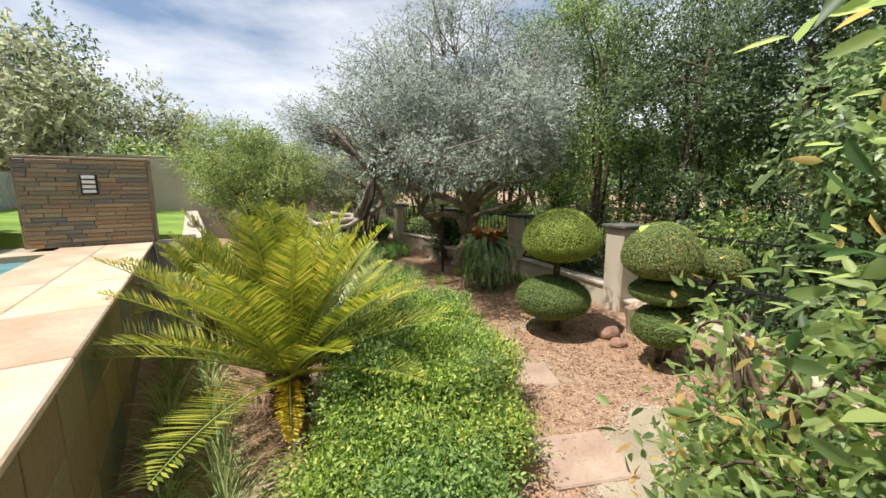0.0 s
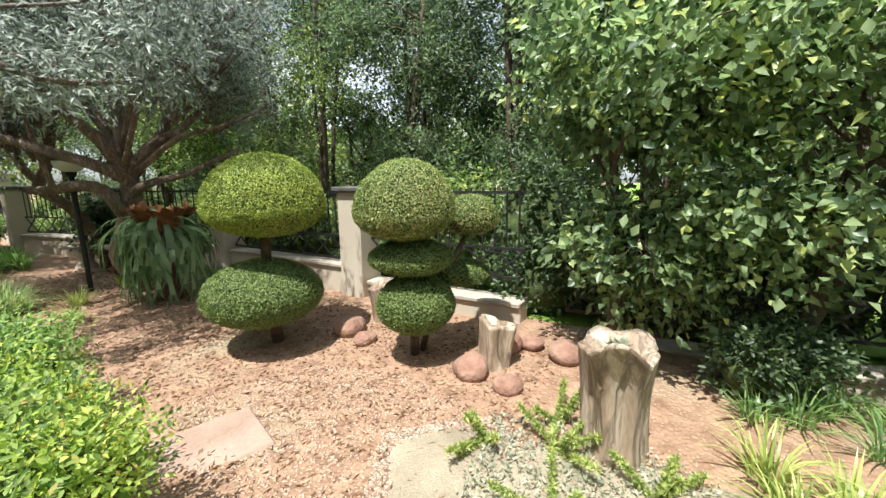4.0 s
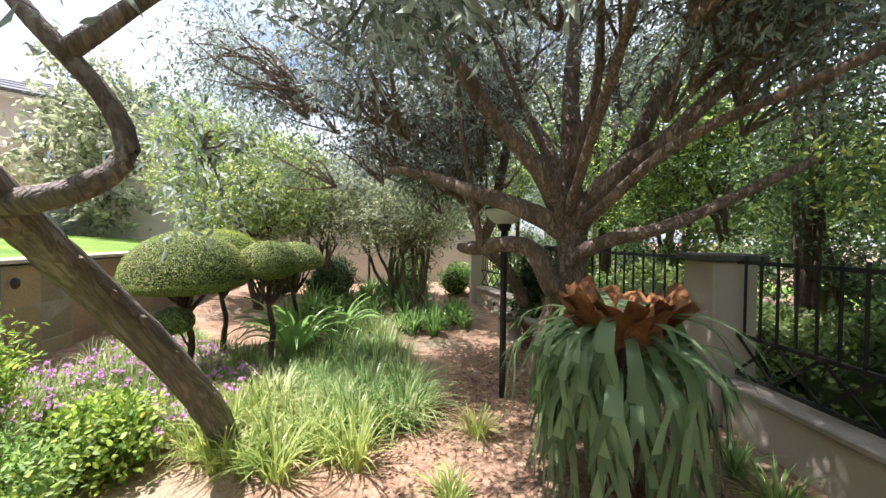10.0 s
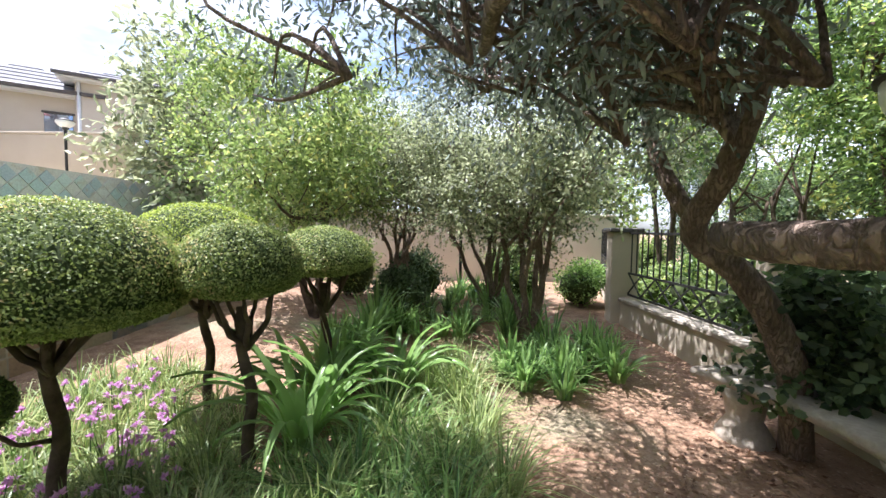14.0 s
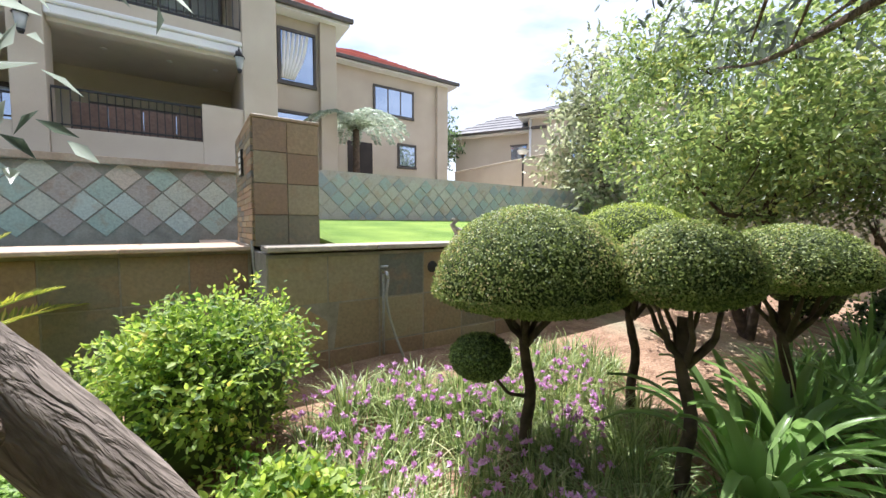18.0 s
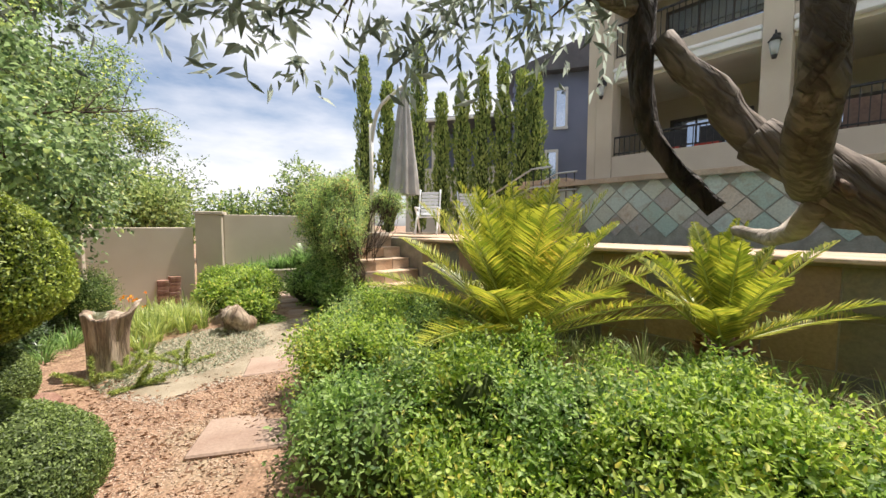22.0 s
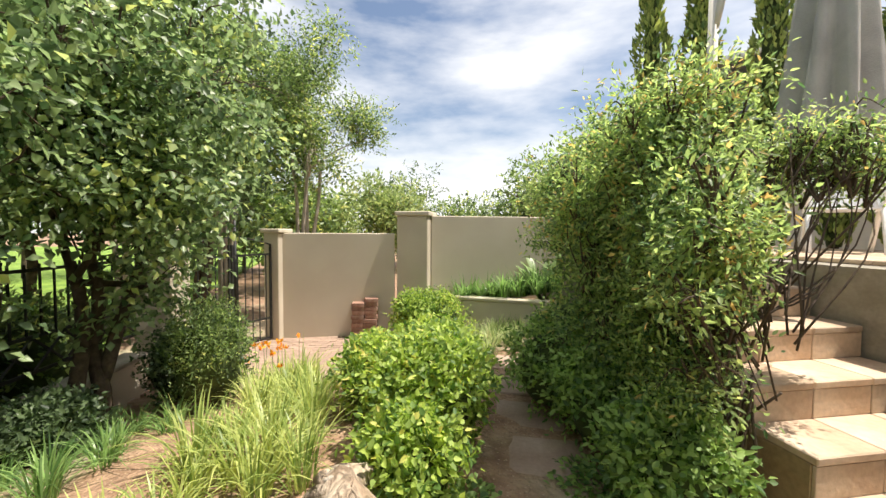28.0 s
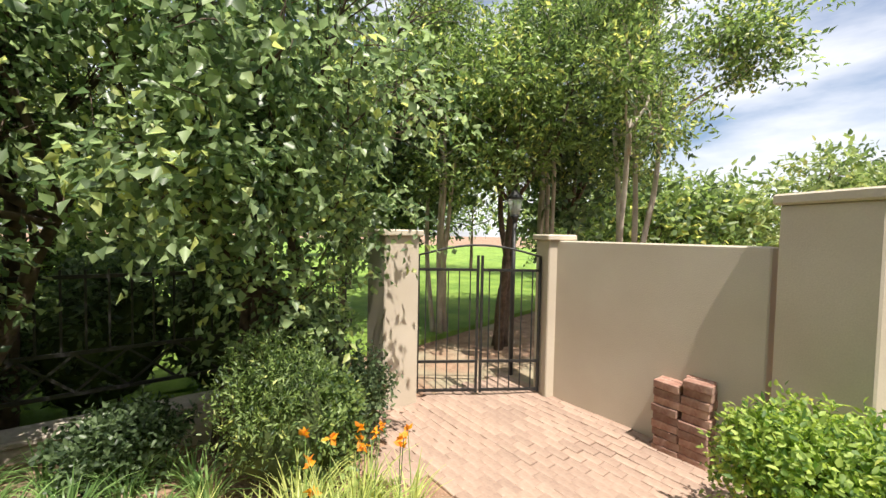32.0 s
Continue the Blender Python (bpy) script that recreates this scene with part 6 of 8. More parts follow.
diamond_field(pool_wall, -1.5, 5.45, -3.12, TZ + 0.02, 2.2, 0.30, M["slate_light"])
box_part("wall_coping", (7.1, 0.36, 0.1), W(1.95, -3.2, 2.26), M["sandstone"], pool_wall, "sandstone coping", 0.01, TURN)
grey_wall = prism("lawn_back_wall", flat((14.3, -3.32), (14.3, -3.12), (5.52, -3.12), (5.52, -3.32)), 0.6, 2.38, M["slate_grey"], "wall behind the lawn faced with grey slate", "wall")
diamond_field(grey_wall, 6.2, 14.2, -3.12, 1.42, 2.36, 0.22, M["slate_grey"], 5)


def light_pillar():
    p = thing("tiled_pillar", "slate-tiled pillar with a louvred wall light", "pillar", W(5.4, -0.25, TZ), TURN, kind="structure")
    deep = 0.62
    box_part("core", (0.54, 0.66 + deep, 1.12), (0, deep / 2, 0.56), M["grout"], p)
    for r in range(4):
        for c in range(2):
            for sy in (-1, 1):
                box_part("tile", (0.272, 0.018, 0.272), (-0.138 + 0.276 * c, sy * 0.338 + (deep if sy > 0 else 0), 0.14 + 0.278 * r), M["slate"], p, bevel=0.003)
        for c in range(4):
            box_part("tile", (0.018, 0.314, 0.272), (0.279, -0.166 + 0.32 * c, 0.14 + 0.278 * r), M["slate"], p, bevel=0.003)
    gl = random.Random(14)
    for r in range(20):
        y = -0.325
        while y < 0.325 + deep - 0.02:
            w = min(gl.uniform(0.16, 0.42), 0.325 + deep - y)
            box_part("ledge_stone", (0.02 + gl.uniform(0, 0.012), w - 0.006, 0.0505), (-0.281, y + w / 2, 0.03 + 0.0552 * r), M["slate"], p, bevel=0.004)
            y += w
    box_part("top_slab", (0.58, 0.7 + deep, 0.03), (0, deep / 2, 1.13), M["slate"], p)
    lamp = box_part("wall_light", (0.024, 0.17, 0.26), (-0.305, 0.28, 0.80), M["iron"], p, "black louvred wall light")
    for k in range(4):
        box_part("louvre", (0.012, 0.13, 0.04), (-0.012, 0, -0.09 + 0.06 * k), M["opal"], lamp, "pale louvre")


light_pillar()

# ---- the house ----


def hb(name, x0, x1, y0, y1, z0, z1, mat, parent, label="", bevel=0.006):
    return box_part(name, (x1 - x0, y1 - y0, z1 - z0), ((x0 + x1) / 2, (y0 + y1) / 2, (z0 + z1) / 2), mat, parent, label, bevel)


def window(parent, x0, x1, y, z0, z1, cols=2, name="window", mat=None, rows=1):
    mat = mat or M["bronze"]
    # solid dark box behind the panes, painted as an unlit room
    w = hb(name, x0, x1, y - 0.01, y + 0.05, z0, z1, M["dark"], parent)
    cx, cz = (x0 + x1) / 2, (z0 + z1) / 2
    for a, b, c, d in ((x0 - 0.06, x1 + 0.06, z1, z1 + 0.07), (x0 - 0.08, x1 + 0.08, z0 - 0.08, z0), (x0 - 0.06, x0, z0, z1), (x1, x1 + 0.06, z0, z1)):
        o = hb("frame", a - cx, b - cx, -0.07, 0.05, c - cz, d - cz, mat, w)
    for k in range(cols):
        a = x0 + (x1 - x0) * k / cols
        b = x0 + (x1 - x0) * (k + 1) / cols
        hb("pane", a - cx + 0.02, b - cx - 0.02, -0.052, -0.046, z0 - cz + 0.02, z1 - cz - 0.02, M["pane"], w, bevel=0)
        if k:
            hb("mullion", a - cx - 0.02, a - cx + 0.02, -0.065, -0.035, z0 - cz, z1 - cz, mat, w, bevel=0)
    for r in range(1, rows):
        z = z0 - cz + (z1 - z0) * r / rows
        hb("mullion", x0 - cx, x1 - cx, -0.064, -0.036, z - 0.02, z + 0.02, mat, w, bevel=0)
    return w


def railing(name, parent, x0, x1, y, z0, z1, step=0.11):
    r = hb(name, x0, x1, y - 0.02, y + 0.02, z1 - 0.035, z1, M["iron"], parent, "black iron railing", 0.004)
    cx = (x0 + x1) / 2
    h = z1 - z0
    hb("bottom_rail", x0 - cx, x1 - cx, -0.012, 0.012, -h + 0.07, -h + 0.095, M["iron"], r, bevel=0)
    n = max(2, int((x1 - x0) / step))
    for k in range(n + 1):
        x = x0 - cx + (x1 - x0) * k / n
        hb("baluster", x - 0.007, x + 0.007, -0.007, 0.007, -h, -0.01, M["iron"], r, bevel=0)
    return r


def hip_roof(name, parent, x0, x1, y0, y1, z, rise, mat, courses=9, over=0.35, label=""):
    """A hipped roof of overlapping courses."""
    r = part(name, bmesh.new(), mat, parent, label)
    x0, x1, y0, y1 = x0 - over, x1 + over, y0 - over, y1 + over
    inset = min(x1 - x0, y1 - y0) / 2
    for k in range(courses):
        a, b = k / courses, (k + 1) / courses
        bm = bmesh.new()
        pts = []
        for q, lift in ((a, 0.03), (b, 0.0)):
            i = inset * q * 0.98
            zz = z + rise * q + lift
            pts.append([bm.verts.new(p) for p in ((x0 + i, y0 + i, zz), (x1 - i, y0 + i, zz), (x1 - i, y1 - i, zz), (x0 + i, y1 - i, zz))])
        low = [bm.verts.new((v.co.x, v.co.y, v.co.z - 0.05)) for v in pts[0]]
        for e in range(4):
            bm.faces.new((pts[0][e], pts[0][(e + 1) % 4], pts[1][(e + 1) % 4], pts[1][e]))
            bm.faces.new((low[e], low[(e + 1) % 4], pts[0][(e + 1) % 4], pts[0][e]))
        part("tile_course", bm, mat, r)
    hb("soffit", x0 + 0.02, x1 - 0.02, y0 + 0.02, y1 - 0.02, z - 0.16, z - 0.03, M["white"], r, "white soffit board")
    hb("gutter", x0 - 0.05, x1 + 0.05, y0 - 0.09, y0 + 0.01, z - 0.1, z + 0.01, M["bronze"], r, "bronze gutter")
    return r


def wall_lantern(parent, x, y, z):
    l = hb("wall_lantern", x - 0.05, x + 0.05, y - 0.06, y, z + 0.02, z + 0.16, M["iron"], parent, "black carriage lantern")
    for name, r0, r1, z0, z1, m in (("glass", 0.045, 0.085, -0.32, -0.1, "clear"), ("cap", 0.1, 0.02, -0.1, 0.02, "iron"), ("foot", 0.03, 0.05, -0.38, -0.32, "iron")):
        v, f = tube([(0, -0.14, z0), (0, -0.14, z1)], [r0, r1], 8)
        mesh_obj(name, v, f, M[m], l)
    v, f = tube(curve_points([(0, -0.03, 0.05), (0, -0.1, 0.1), (0, -0.14, 0.02)], 8), np.full(8, 0.012), 6)
    mesh_obj("bracket", v, f, M["iron"], l)


def house():
    h = thing("house", "two-storey beige plastered house with deep balconies and red roof", "house", W(0, -4.7, 0), TURN)
    P = M["plaster"]
    hb("back_wall", -0.5, 6.2, 2.6, 2.8, 2.26, 8.0, M["cream"], h)
    hb("side_wall", -0.72, -0.5, 0.0, 6.0, 2.2, 8.0, P, h)
    for x0, x1 in ((-0.5, -0.12), (2.46, 2.86), (5.59, 6.21)):
        hb("column", x0, x1, -0.04, 0.4, 2.2, 8.0, P, h, "beige plastered column", 0.012)
    for x0, x1, z1 in ((-0.12, 2.46, 2.98), (2.86, 4.9, 2.94), (4.9, 5.59, 3.64)):
        hb("parapet", x0, x1, 0.0, 0.16, 2.2, z1, P, h, bevel=0.01)
    railing("railing", h, -0.1, 2.45, 0.08, 2.98, 3.42)
    railing("railing", h, 2.88, 4.89, 0.08, 2.94, 3.60)
    railing("balcony_railing", h, -0.1, 2.45, 0.08, 5.12, 5.88)
    railing("balcony_railing", h, 2.88, 5.57, 0.08, 5.12, 5.88)
    for x0, x1 in ((-0.12, 2.46), (2.86, 5.59)):
        hb("fascia", x0, x1, -0.03, 0.12, 4.66, 4.82, M["white"], h, "white moulded balcony edge", 0.02)
        hb("cornice", x0, x1, -0.07, 0.12, 4.82, 4.9, M["white"], h, "white cornice", 0.02)
        hb("upstand", x0, x1, 0.0, 0.16, 4.9, 5.12, P, h, bevel=0.01)
        hb("beam", x0, x1, 0.122, 0.4, 4.6, 4.9, M["ceiling"], h)
        hb("upper_beam", x0, x1, 0.0, 0.4, 7.3, 7.8, P, h)
    hb("balcony_slab", -0.5, 6.2, 0.402, 2.6, 4.72, 4.95, M["ceiling"], h, "pale painted patio ceiling")
    hb("upper_ceiling", -0.5, 6.2, 0.402, 2.6, 7.35, 7.6, M["ceiling"], h)
    hb("inner_wall", 5.6, 5.8, 0.4, 2.6, 2.2, 8.0, P, h)
    window(h, 0.3, 1.9, 2.58, 2.95, 4.1, 3)
    window(h, 3.0, 5.3, 2.58, 2.32, 3.95, 4)
    window(h, 0.1, 2.2, 2.58, 5.0, 6.9, 3)
    window(h, 3.0, 5.4, 2.58, 5.0, 6.9, 4)
    for x in (1.2, 3.4, 4.4, 5.2):
        v, f = tube([(x, 1.2, 4.715), (x, 1.2, 4.70)], [0.05, 0.05], 12)
        mesh_obj("downlight", v, f, M["opal"], h, "small round downlight")
    # bay with the tall window
    hb("bay_wall", 6.21, 7.95, 1.8, 6.0, 2.2, 6.62, P, h, bevel=0.01)
    hb("bay_pier", 7.55, 7.97, 1.6, 1.8, 2.2, 6.62, P, h, bevel=0.01)
    w = window(h, 6.62, 7.42, 1.78, 4.98, 6.2, 1)
    for k in range(6):
        v, f = tube(curve_points([(-0.3 + 0.11 * k, -0.03, 0.58), (-0.32 + 0.09 * k, -0.03, 0.0), (-0.36 + 0.05 * k, -0.03, -0.55)], 6), np.full(6, 0.05), 6)
        mesh_obj("curtain", v, f, M["white"], w, "white gathered curtain")
    hb("vent_box", 6.28, 6.42, 1.7, 1.8, 4.65, 4.95, M["white"], h, "white meter box")
    window(h, 6.5, 7.3, 1.78, 3.75, 4.2, 1)
    hip_roof("bay_roof", h, 6.0, 8.0, 1.7, 7.0, 6.72, 0.9, M["rooftile"], 7, 0.3, "red tiled roof")
    # wing
    hb("wing_wall", 7.95, 13.2, 4.3, 9.5, 2.2, 6.85, P, h, bevel=0.01)
    hb("wing_pier", 12.75, 13.24, 4.16, 4.3, 2.2, 6.85, P, h, bevel=0.01)
    for k in range(7):
        hb("quoin", 8.3, 8.62 if k % 2 else 8.52, 4.27, 4.3, 5.2 + 0.17 * k, 5.35 + 0.17 * k, M["cream"], h)
    window(h, 10.2, 11.7, 4.28, 5.4, 6.3, 3)
    window(h, 11.15, 11.8, 4.28, 3.6, 4.35, 1)
    # no real opening: a flat slab with the doorway's shade as its colour
    door = hb("door", 9.2, 10.1, 4.27, 4.33, 2.3, 4.3, M["dark"], h, "open doorway filled with a slab painted dark for its unlit inside")
    hip_roof("wing_roof", h, 7.9, 13.2, 4.3, 9.5, 6.95, 1.6, M["rooftile"], 10, 0.35, "red tiled hipped roof")
    hip_roof("main_roof", h, -0.7, 6.2, 0.0, 7.0, 7.9, 2.0, M["rooftile"], 8, 0.35, "red tiled main roof")
    for x, z in ((5.52, 4.55), (2.66, 4.5), (-0.3, 4.55)):
        wall_lantern(h, x, -0.045, z)
    return h


house()


def patio_chair(at, turn):
    c = thing("patio_chair", "brown woven patio chair behind the railing", "chair", at, turn, "patio chairs")
    hb("seat", -0.25, 0.25, -0.25, 0.25, 0.42, 0.47, M["cushion"], c)
    hb("backrest", -0.25, 0.25, 0.22, 0.27, 0.5, 1.02, M["cushion"], c)
    for x in (-0.23, 0.23):
        for y in (-0.22, 0.24):
            hb("leg", x - 0.015, x + 0.015, y - 0.015, y + 0.015, 0, 0.44 if y < 0 else 1.05, M["iron"], c, bevel=0)
        hb("armrest", x - 0.02, x + 0.02, -0.22, 0.24, 0.63, 0.66, M["iron"], c, bevel=0)


for k in range(4):
    s = 3.2 + 0.5 * k
    patio_chair(W(s, -4.7 - 1.1, 2.55), TURN + 180 + 3 * k)
patio_table = thing("patio_table", "dark patio table with bottles", "table", W(4.0, -4.7 - 1.75, 2.26), TURN)
hb("tabletop", -1.1, 1.1, -0.4, 0.4, 0.98, 1.03, M["cushion"], patio_table)
for x in (-1.0, 1.0):
    for y in (-0.3, 0.3):
        hb("leg", x - 0.03, x + 0.03, y - 0.03, y + 0.03, 0, 0.98, M["iron"], patio_table)
hb("patio_step", 2.7, 5.4, 0.3, 2.5, 2.262, 2.548, M["sandstone"], bpy.data.objects["house"], "raised patio floor")
for s, n in ((0.9, -5.3), (1.6, -5.3)):
    c = thing("red_cushion_chair", "iron chair with a red cushion", "chair", W(s, n, 2.26), TURN, "red chairs")
    hb("cushion", -0.22, 0.22, -0.2, 0.2, 0.75, 0.83, M["red"], c)
    hb("back_frame", -0.22, 0.22, 0.2, 0.23, 0.8, 1.25, M["iron"], c)
    for x in (-0.2, 0.2):
        for y in (-0.18, 0.21):
            hb("leg", x - 0.012, x + 0.012, y - 0.012, y + 0.012, 0, 0.76, M["iron"], c, bevel=0)


# steps from the terrace up to the patio, with steel rails
def patio_steps():
    st = thing("patio_steps", "sandstone steps with steel rails up to the patio", "steps", kind="structure")
    for k in range(3):
        ln = 1.45 - 0.36 * k
        box_part("step", (ln, 0.85, 0.156), W(-0.05 - ln / 2, -2.65, TZ + 0.16 * (k + 1) - 0.08), M["sandstone"], st, bevel=0.008, turn=TURN)
    for n in (-2.2, -3.08):
        for dz in (0.8, 0.45):
            v, f = tube([W(-1.6, n, TZ + 0.02 + dz), W(-0.5, n, TZ + 0.5 + dz), W(-0.06, n, TZ + 0.5 + dz)], np.full(3, 0.02), 8)
            mesh_obj("handrail", v, f, M["steel"], st, "steel handrail", True)
        for k in range(9):
            s = -1.55 + 0.18 * k
            zb = TZ + 0.1 + min(1.0, max(0.0, (s + 1.6) / 1.1)) * 0.46
            v, f = tube([W(s, n, zb - 0.1), W(s, n, zb + 0.72)], np.full(2, 0.009), 6)
            mesh_obj("baluster", v, f, M["iron"], st)


patio_steps()
box_part("landing_step", (1.1, 1.0, 0.16), W(-0.95, -3.75, 2.34), M["sandstone"], pool_wall, bevel=0.01, turn=TURN)

# ---- neighbours' houses ----


def blue_house():
    a, b = Vector(W(-2.2, -9.6)), Vector(W(-9.0, -5.4))
    d = a - b
    L = d.length
    h = thing("blue_house", "blue-grey plastered neighbour house with white-framed windows", "house", (b.x, b.y, 0), math.degrees(math.atan2(d.y, d.x)))
    hb("wall", L - 3.6, L + 1.0, 0, 6.0, 0.5, 6.9, M["blue"], h, bevel=0.01)
    hb("veranda_wall", 0.0, L - 3.6, 1.6, 6.0, 0.5, 5.4, M["blue"], h, bevel=0.01)
    hb("veranda_base", 0.0, L - 3.6, 0.02, 1.6, 0.5, 3.7, M["ceiling"], h)
    hb("veranda_roof", -0.3, L - 3.62, -0.5, 2.2, 5.4, 5.56, M["roofgrey"], h, "grey veranda roof")
    hb("gutter", -0.3, L - 3.62, -0.62, -0.5, 5.4, 5.5, M["white"], h, "white gutter")
    for k in range(5):
        x = 0.2 + k * (L - 4.2) / 4
        hb("column", x, x + 0.2, 0.0, 0.22, 3.7, 5.4, M["ceiling"], h)
    for k in range(9):
        hb("quoin", L - 3.64, L - (3.2 if k % 2 else 3.35), -0.04, 0.01, 3.0 + 0.42 * k, 3.22 + 0.42 * k, M["blue"], h)
    for x, z0, z1 in ((L - 1.9, 5.0, 6.3), (L - 2.2, 2.7, 4.1), (L - 3.1, 3.5, 4.4), (L - 0.4, 3.2, 4.3)):
        w = hb("window", x - 0.16, x + 0.16, -0.02, 0.02, z0, z1, M["pane"], h)
        hz = (z1 - z0) / 2
        for q in ((-0.24, -0.16, -hz, hz), (0.16, 0.24, -hz, hz), (-0.24, 0.24, hz, hz + 0.09), (-0.26, 0.26, -hz - 0.09, -hz)):
            hb("frame", q[0], q[1], -0.06, 0.03, q[2], q[3], M["white"], w, "white window frame", 0)
    v, f = tube([(L - 3.8, -0.15, 3.6), (L - 3.8, -0.15, 5.4)], np.full(2, 0.05), 8)
    mesh_obj("downpipe", v, f, M["white"], h)
    bm = bmesh.new()
    ridge = L - 1.0
    pts = [(L - 4.0, -0.4, 6.9), (ridge, -0.4, 8.0), (L + 2.4, -0.4, 6.9), (L - 4.0, 6, 6.9), (ridge, 6, 8.0), (L + 2.4, 6, 6.9)]
    vs = [bm.verts.new(p) for p in pts]
    for q in ((0, 1, 2), (5, 4, 3), (0, 3, 4, 1), (1, 4, 5, 2), (0, 2, 5, 3)):
        bm.faces.new([vs[i] for i in q])
    part("roof", bm, M["roofgrey"], h, "dark grey pitched roof")


blue_house()


def neighbour_house():
    a, b = Vector(W(15.5, -11.5)), Vector(W(19.0, -6.0))
    d = b - a
    h = thing("neighbour_house", "beige two-storey neighbour house with a low grey roof", "house", (a.x, a.y, 0), math.degrees(math.atan2(d.y, d.x)))
    L = d.length
    ym = 1 if (Matrix.Rotation(math.atan2(d.y, d.x), 3, "Z") @ Vector((0, 1, 0))).dot(Vector((-1, 0, 0))) > 0 else -1
    y0, y1 = (0, 5) if ym > 0 else (-5, 0)
    hb("wall", 0, L, y0, y1, -0.4, 5.6, M["cream"], h)
    hb("gable_wall", L * 0.55, L + 3, y0 - 0.4, y1, -0.4, 6.1, M["cream"], h)
    f = y0 if ym > 0 else y1
    for x in (L * 0.42, L * 0.8):
        w = hb("window", x, x + 0.7, f - 0.03 - 0.4 * (x > L * 0.55), f + 0.03, 3.9, 5.0, M["pane"], h)
        hb("frame", -0.4, 0.4, -0.05, 0.05, 0.55, 0.62, M["bronze"], w)
        hb("sill", -0.4, 0.4, -0.05, 0.05, -0.62, -0.55, M["bronze"], w)
    hip_roof("roof", h, 0, L * 0.6, y0, y1, 5.7, 1.3, M["roofgrey"], 6, 0.4, "grey roof")
    hip_roof("gable_roof", h, L * 0.55, L + 3, y0 - 0.4, y1, 6.2, 1.3, M["roofgrey"], 6, 0.4, "grey roof")
    v, f2 = tube([(L * 0.55 + 0.1, y0 - 0.45, 6.1), (L * 0.55 + 0.1, y0 - 0.45, 0)], np.full(2, 0.05), 8)
    mesh_obj("downpipe", v, f2, M["white"], h)


neighbour_house()


def lamp_post(name, label, at, pole_top, bowl_r, ground=None, tilt=0.0):
    x, y = at
    z0 = float(hill(x, y)) - 0.03 if ground is None else ground
    l = thing(name, label, "lamp", (x, y, z0))
    h = pole_top - z0
    v, f = tube(curve_points([(0, 0, 0), (0.0, 0.0, h * 0.5), (0, 0, h)], 8), np.full(8, 0.03 if bowl_r > 0.16 else 0.022), 12)
    mesh_obj("pole", v, f, M["iron"], l, smooth=True)
    t = np.linspace(0, 1, 9)
    v, f = tube(np.c_[0 * t, 0 * t, h + bowl_r * 0.82 * t], bowl_r * np.array([0.42, 0.60, 0.74, 0.84, 0.91, 0.96, 0.99, 1.0, 1.0]), 28)
    mesh_obj("bowl", v, f, M["opal"], l, "white opal bowl", True)
    v, f = tube(np.c_[0 * t, 0 * t, h + bowl_r * (0.82 + 0.42 * t)], bowl_r * np.array([1.06, 1.08, 1.0, 0.82, 0.62, 0.5, 0.44, 0.38, 0.1]), 28)
    mesh_obj("hood", v, f, M["iron"], l, "dark hood", True)
    v, f = tube([(0, 0, h - 0.06), (0, 0, h + 0.03)], [0.05, 0.075], 14)
    mesh_obj("collar", v, f, M["iron"], l)
    return l


lamp_post("garden_lamp", "black garden lamp post with a white bowl shade", (-4.22, 6.45), 1.59, 0.165)
lamp_post("garden_lamp", "distant garden lamp post with a white shade", (-10.3, 9.2), 1.35, 0.2)
lamp_post("wall_lamp_post", "small lamp post before the neighbour wall", W(13.9, -5.4)[:2], 3.75, 0.18, 2.2)

# ---- terrace furniture ----


def umbrella():
    u = thing("closed_umbrella", "closed grey cantilever umbrella on the terrace", "umbrella", (-0.15, -2.55, TZ))
    v, f = tube([(0.3, 0.0, 0), (0.3, 0.0, 2.3)], np.full(2, 0.04), 10)
    mesh_obj("pole", v, f, M["ceiling"], u, "cream metal pole")
    v, f = tube(curve_points([(0.3, 0, 1.9), (0.12, 0, 2.6), (-0.4, 0, 2.98)], 8), np.full(8, 0.035), 10)
    mesh_obj("arm", v, f, M["ceiling"], u, "cream metal arm")
    n = 22
    t = np.linspace(0, 1, n)
    path = np.c_[np.full(n, -0.42), 0 * t, 2.9 - 2.06 * t]
    ang = np.linspace(0, 2 * np.pi, 48, endpoint=False)
    r = (0.05 + 0.21 * t**0.8)[:, None] * (1 + 0.28 * np.cos(8 * ang + 1.3 * t[:, None] * 2))
    v = np.stack([path[:, :1] + r * np.cos(ang), path[:, 1:2] + r * np.sin(ang), path[:, 2:] + 0 * r], -1).reshape(-1, 3)
    i, j = np.meshgrid(np.arange(n - 1), np.arange(48), indexing="ij")
    f = np.stack([i * 48 + j, i * 48 + (j + 1) % 48, (i + 1) * 48 + (j + 1) % 48, (i + 1) * 48 + j], -1).reshape(-1, 4)
    mesh_obj("canopy", v, f, M["canvas"], u, "furled grey canopy", True)
    v, f = tube([(-0.42, 0, 2.88), (-0.42, 0, 3.04)], [0.04, 0.02], 8)
    mesh_obj("finial", v, f, M["canvas"], u)
    hb("base", 0.05, 0.6, -0.3, 0.3, 0.0, 0.07, M["concrete"], u, "square base slab")


umbrella()


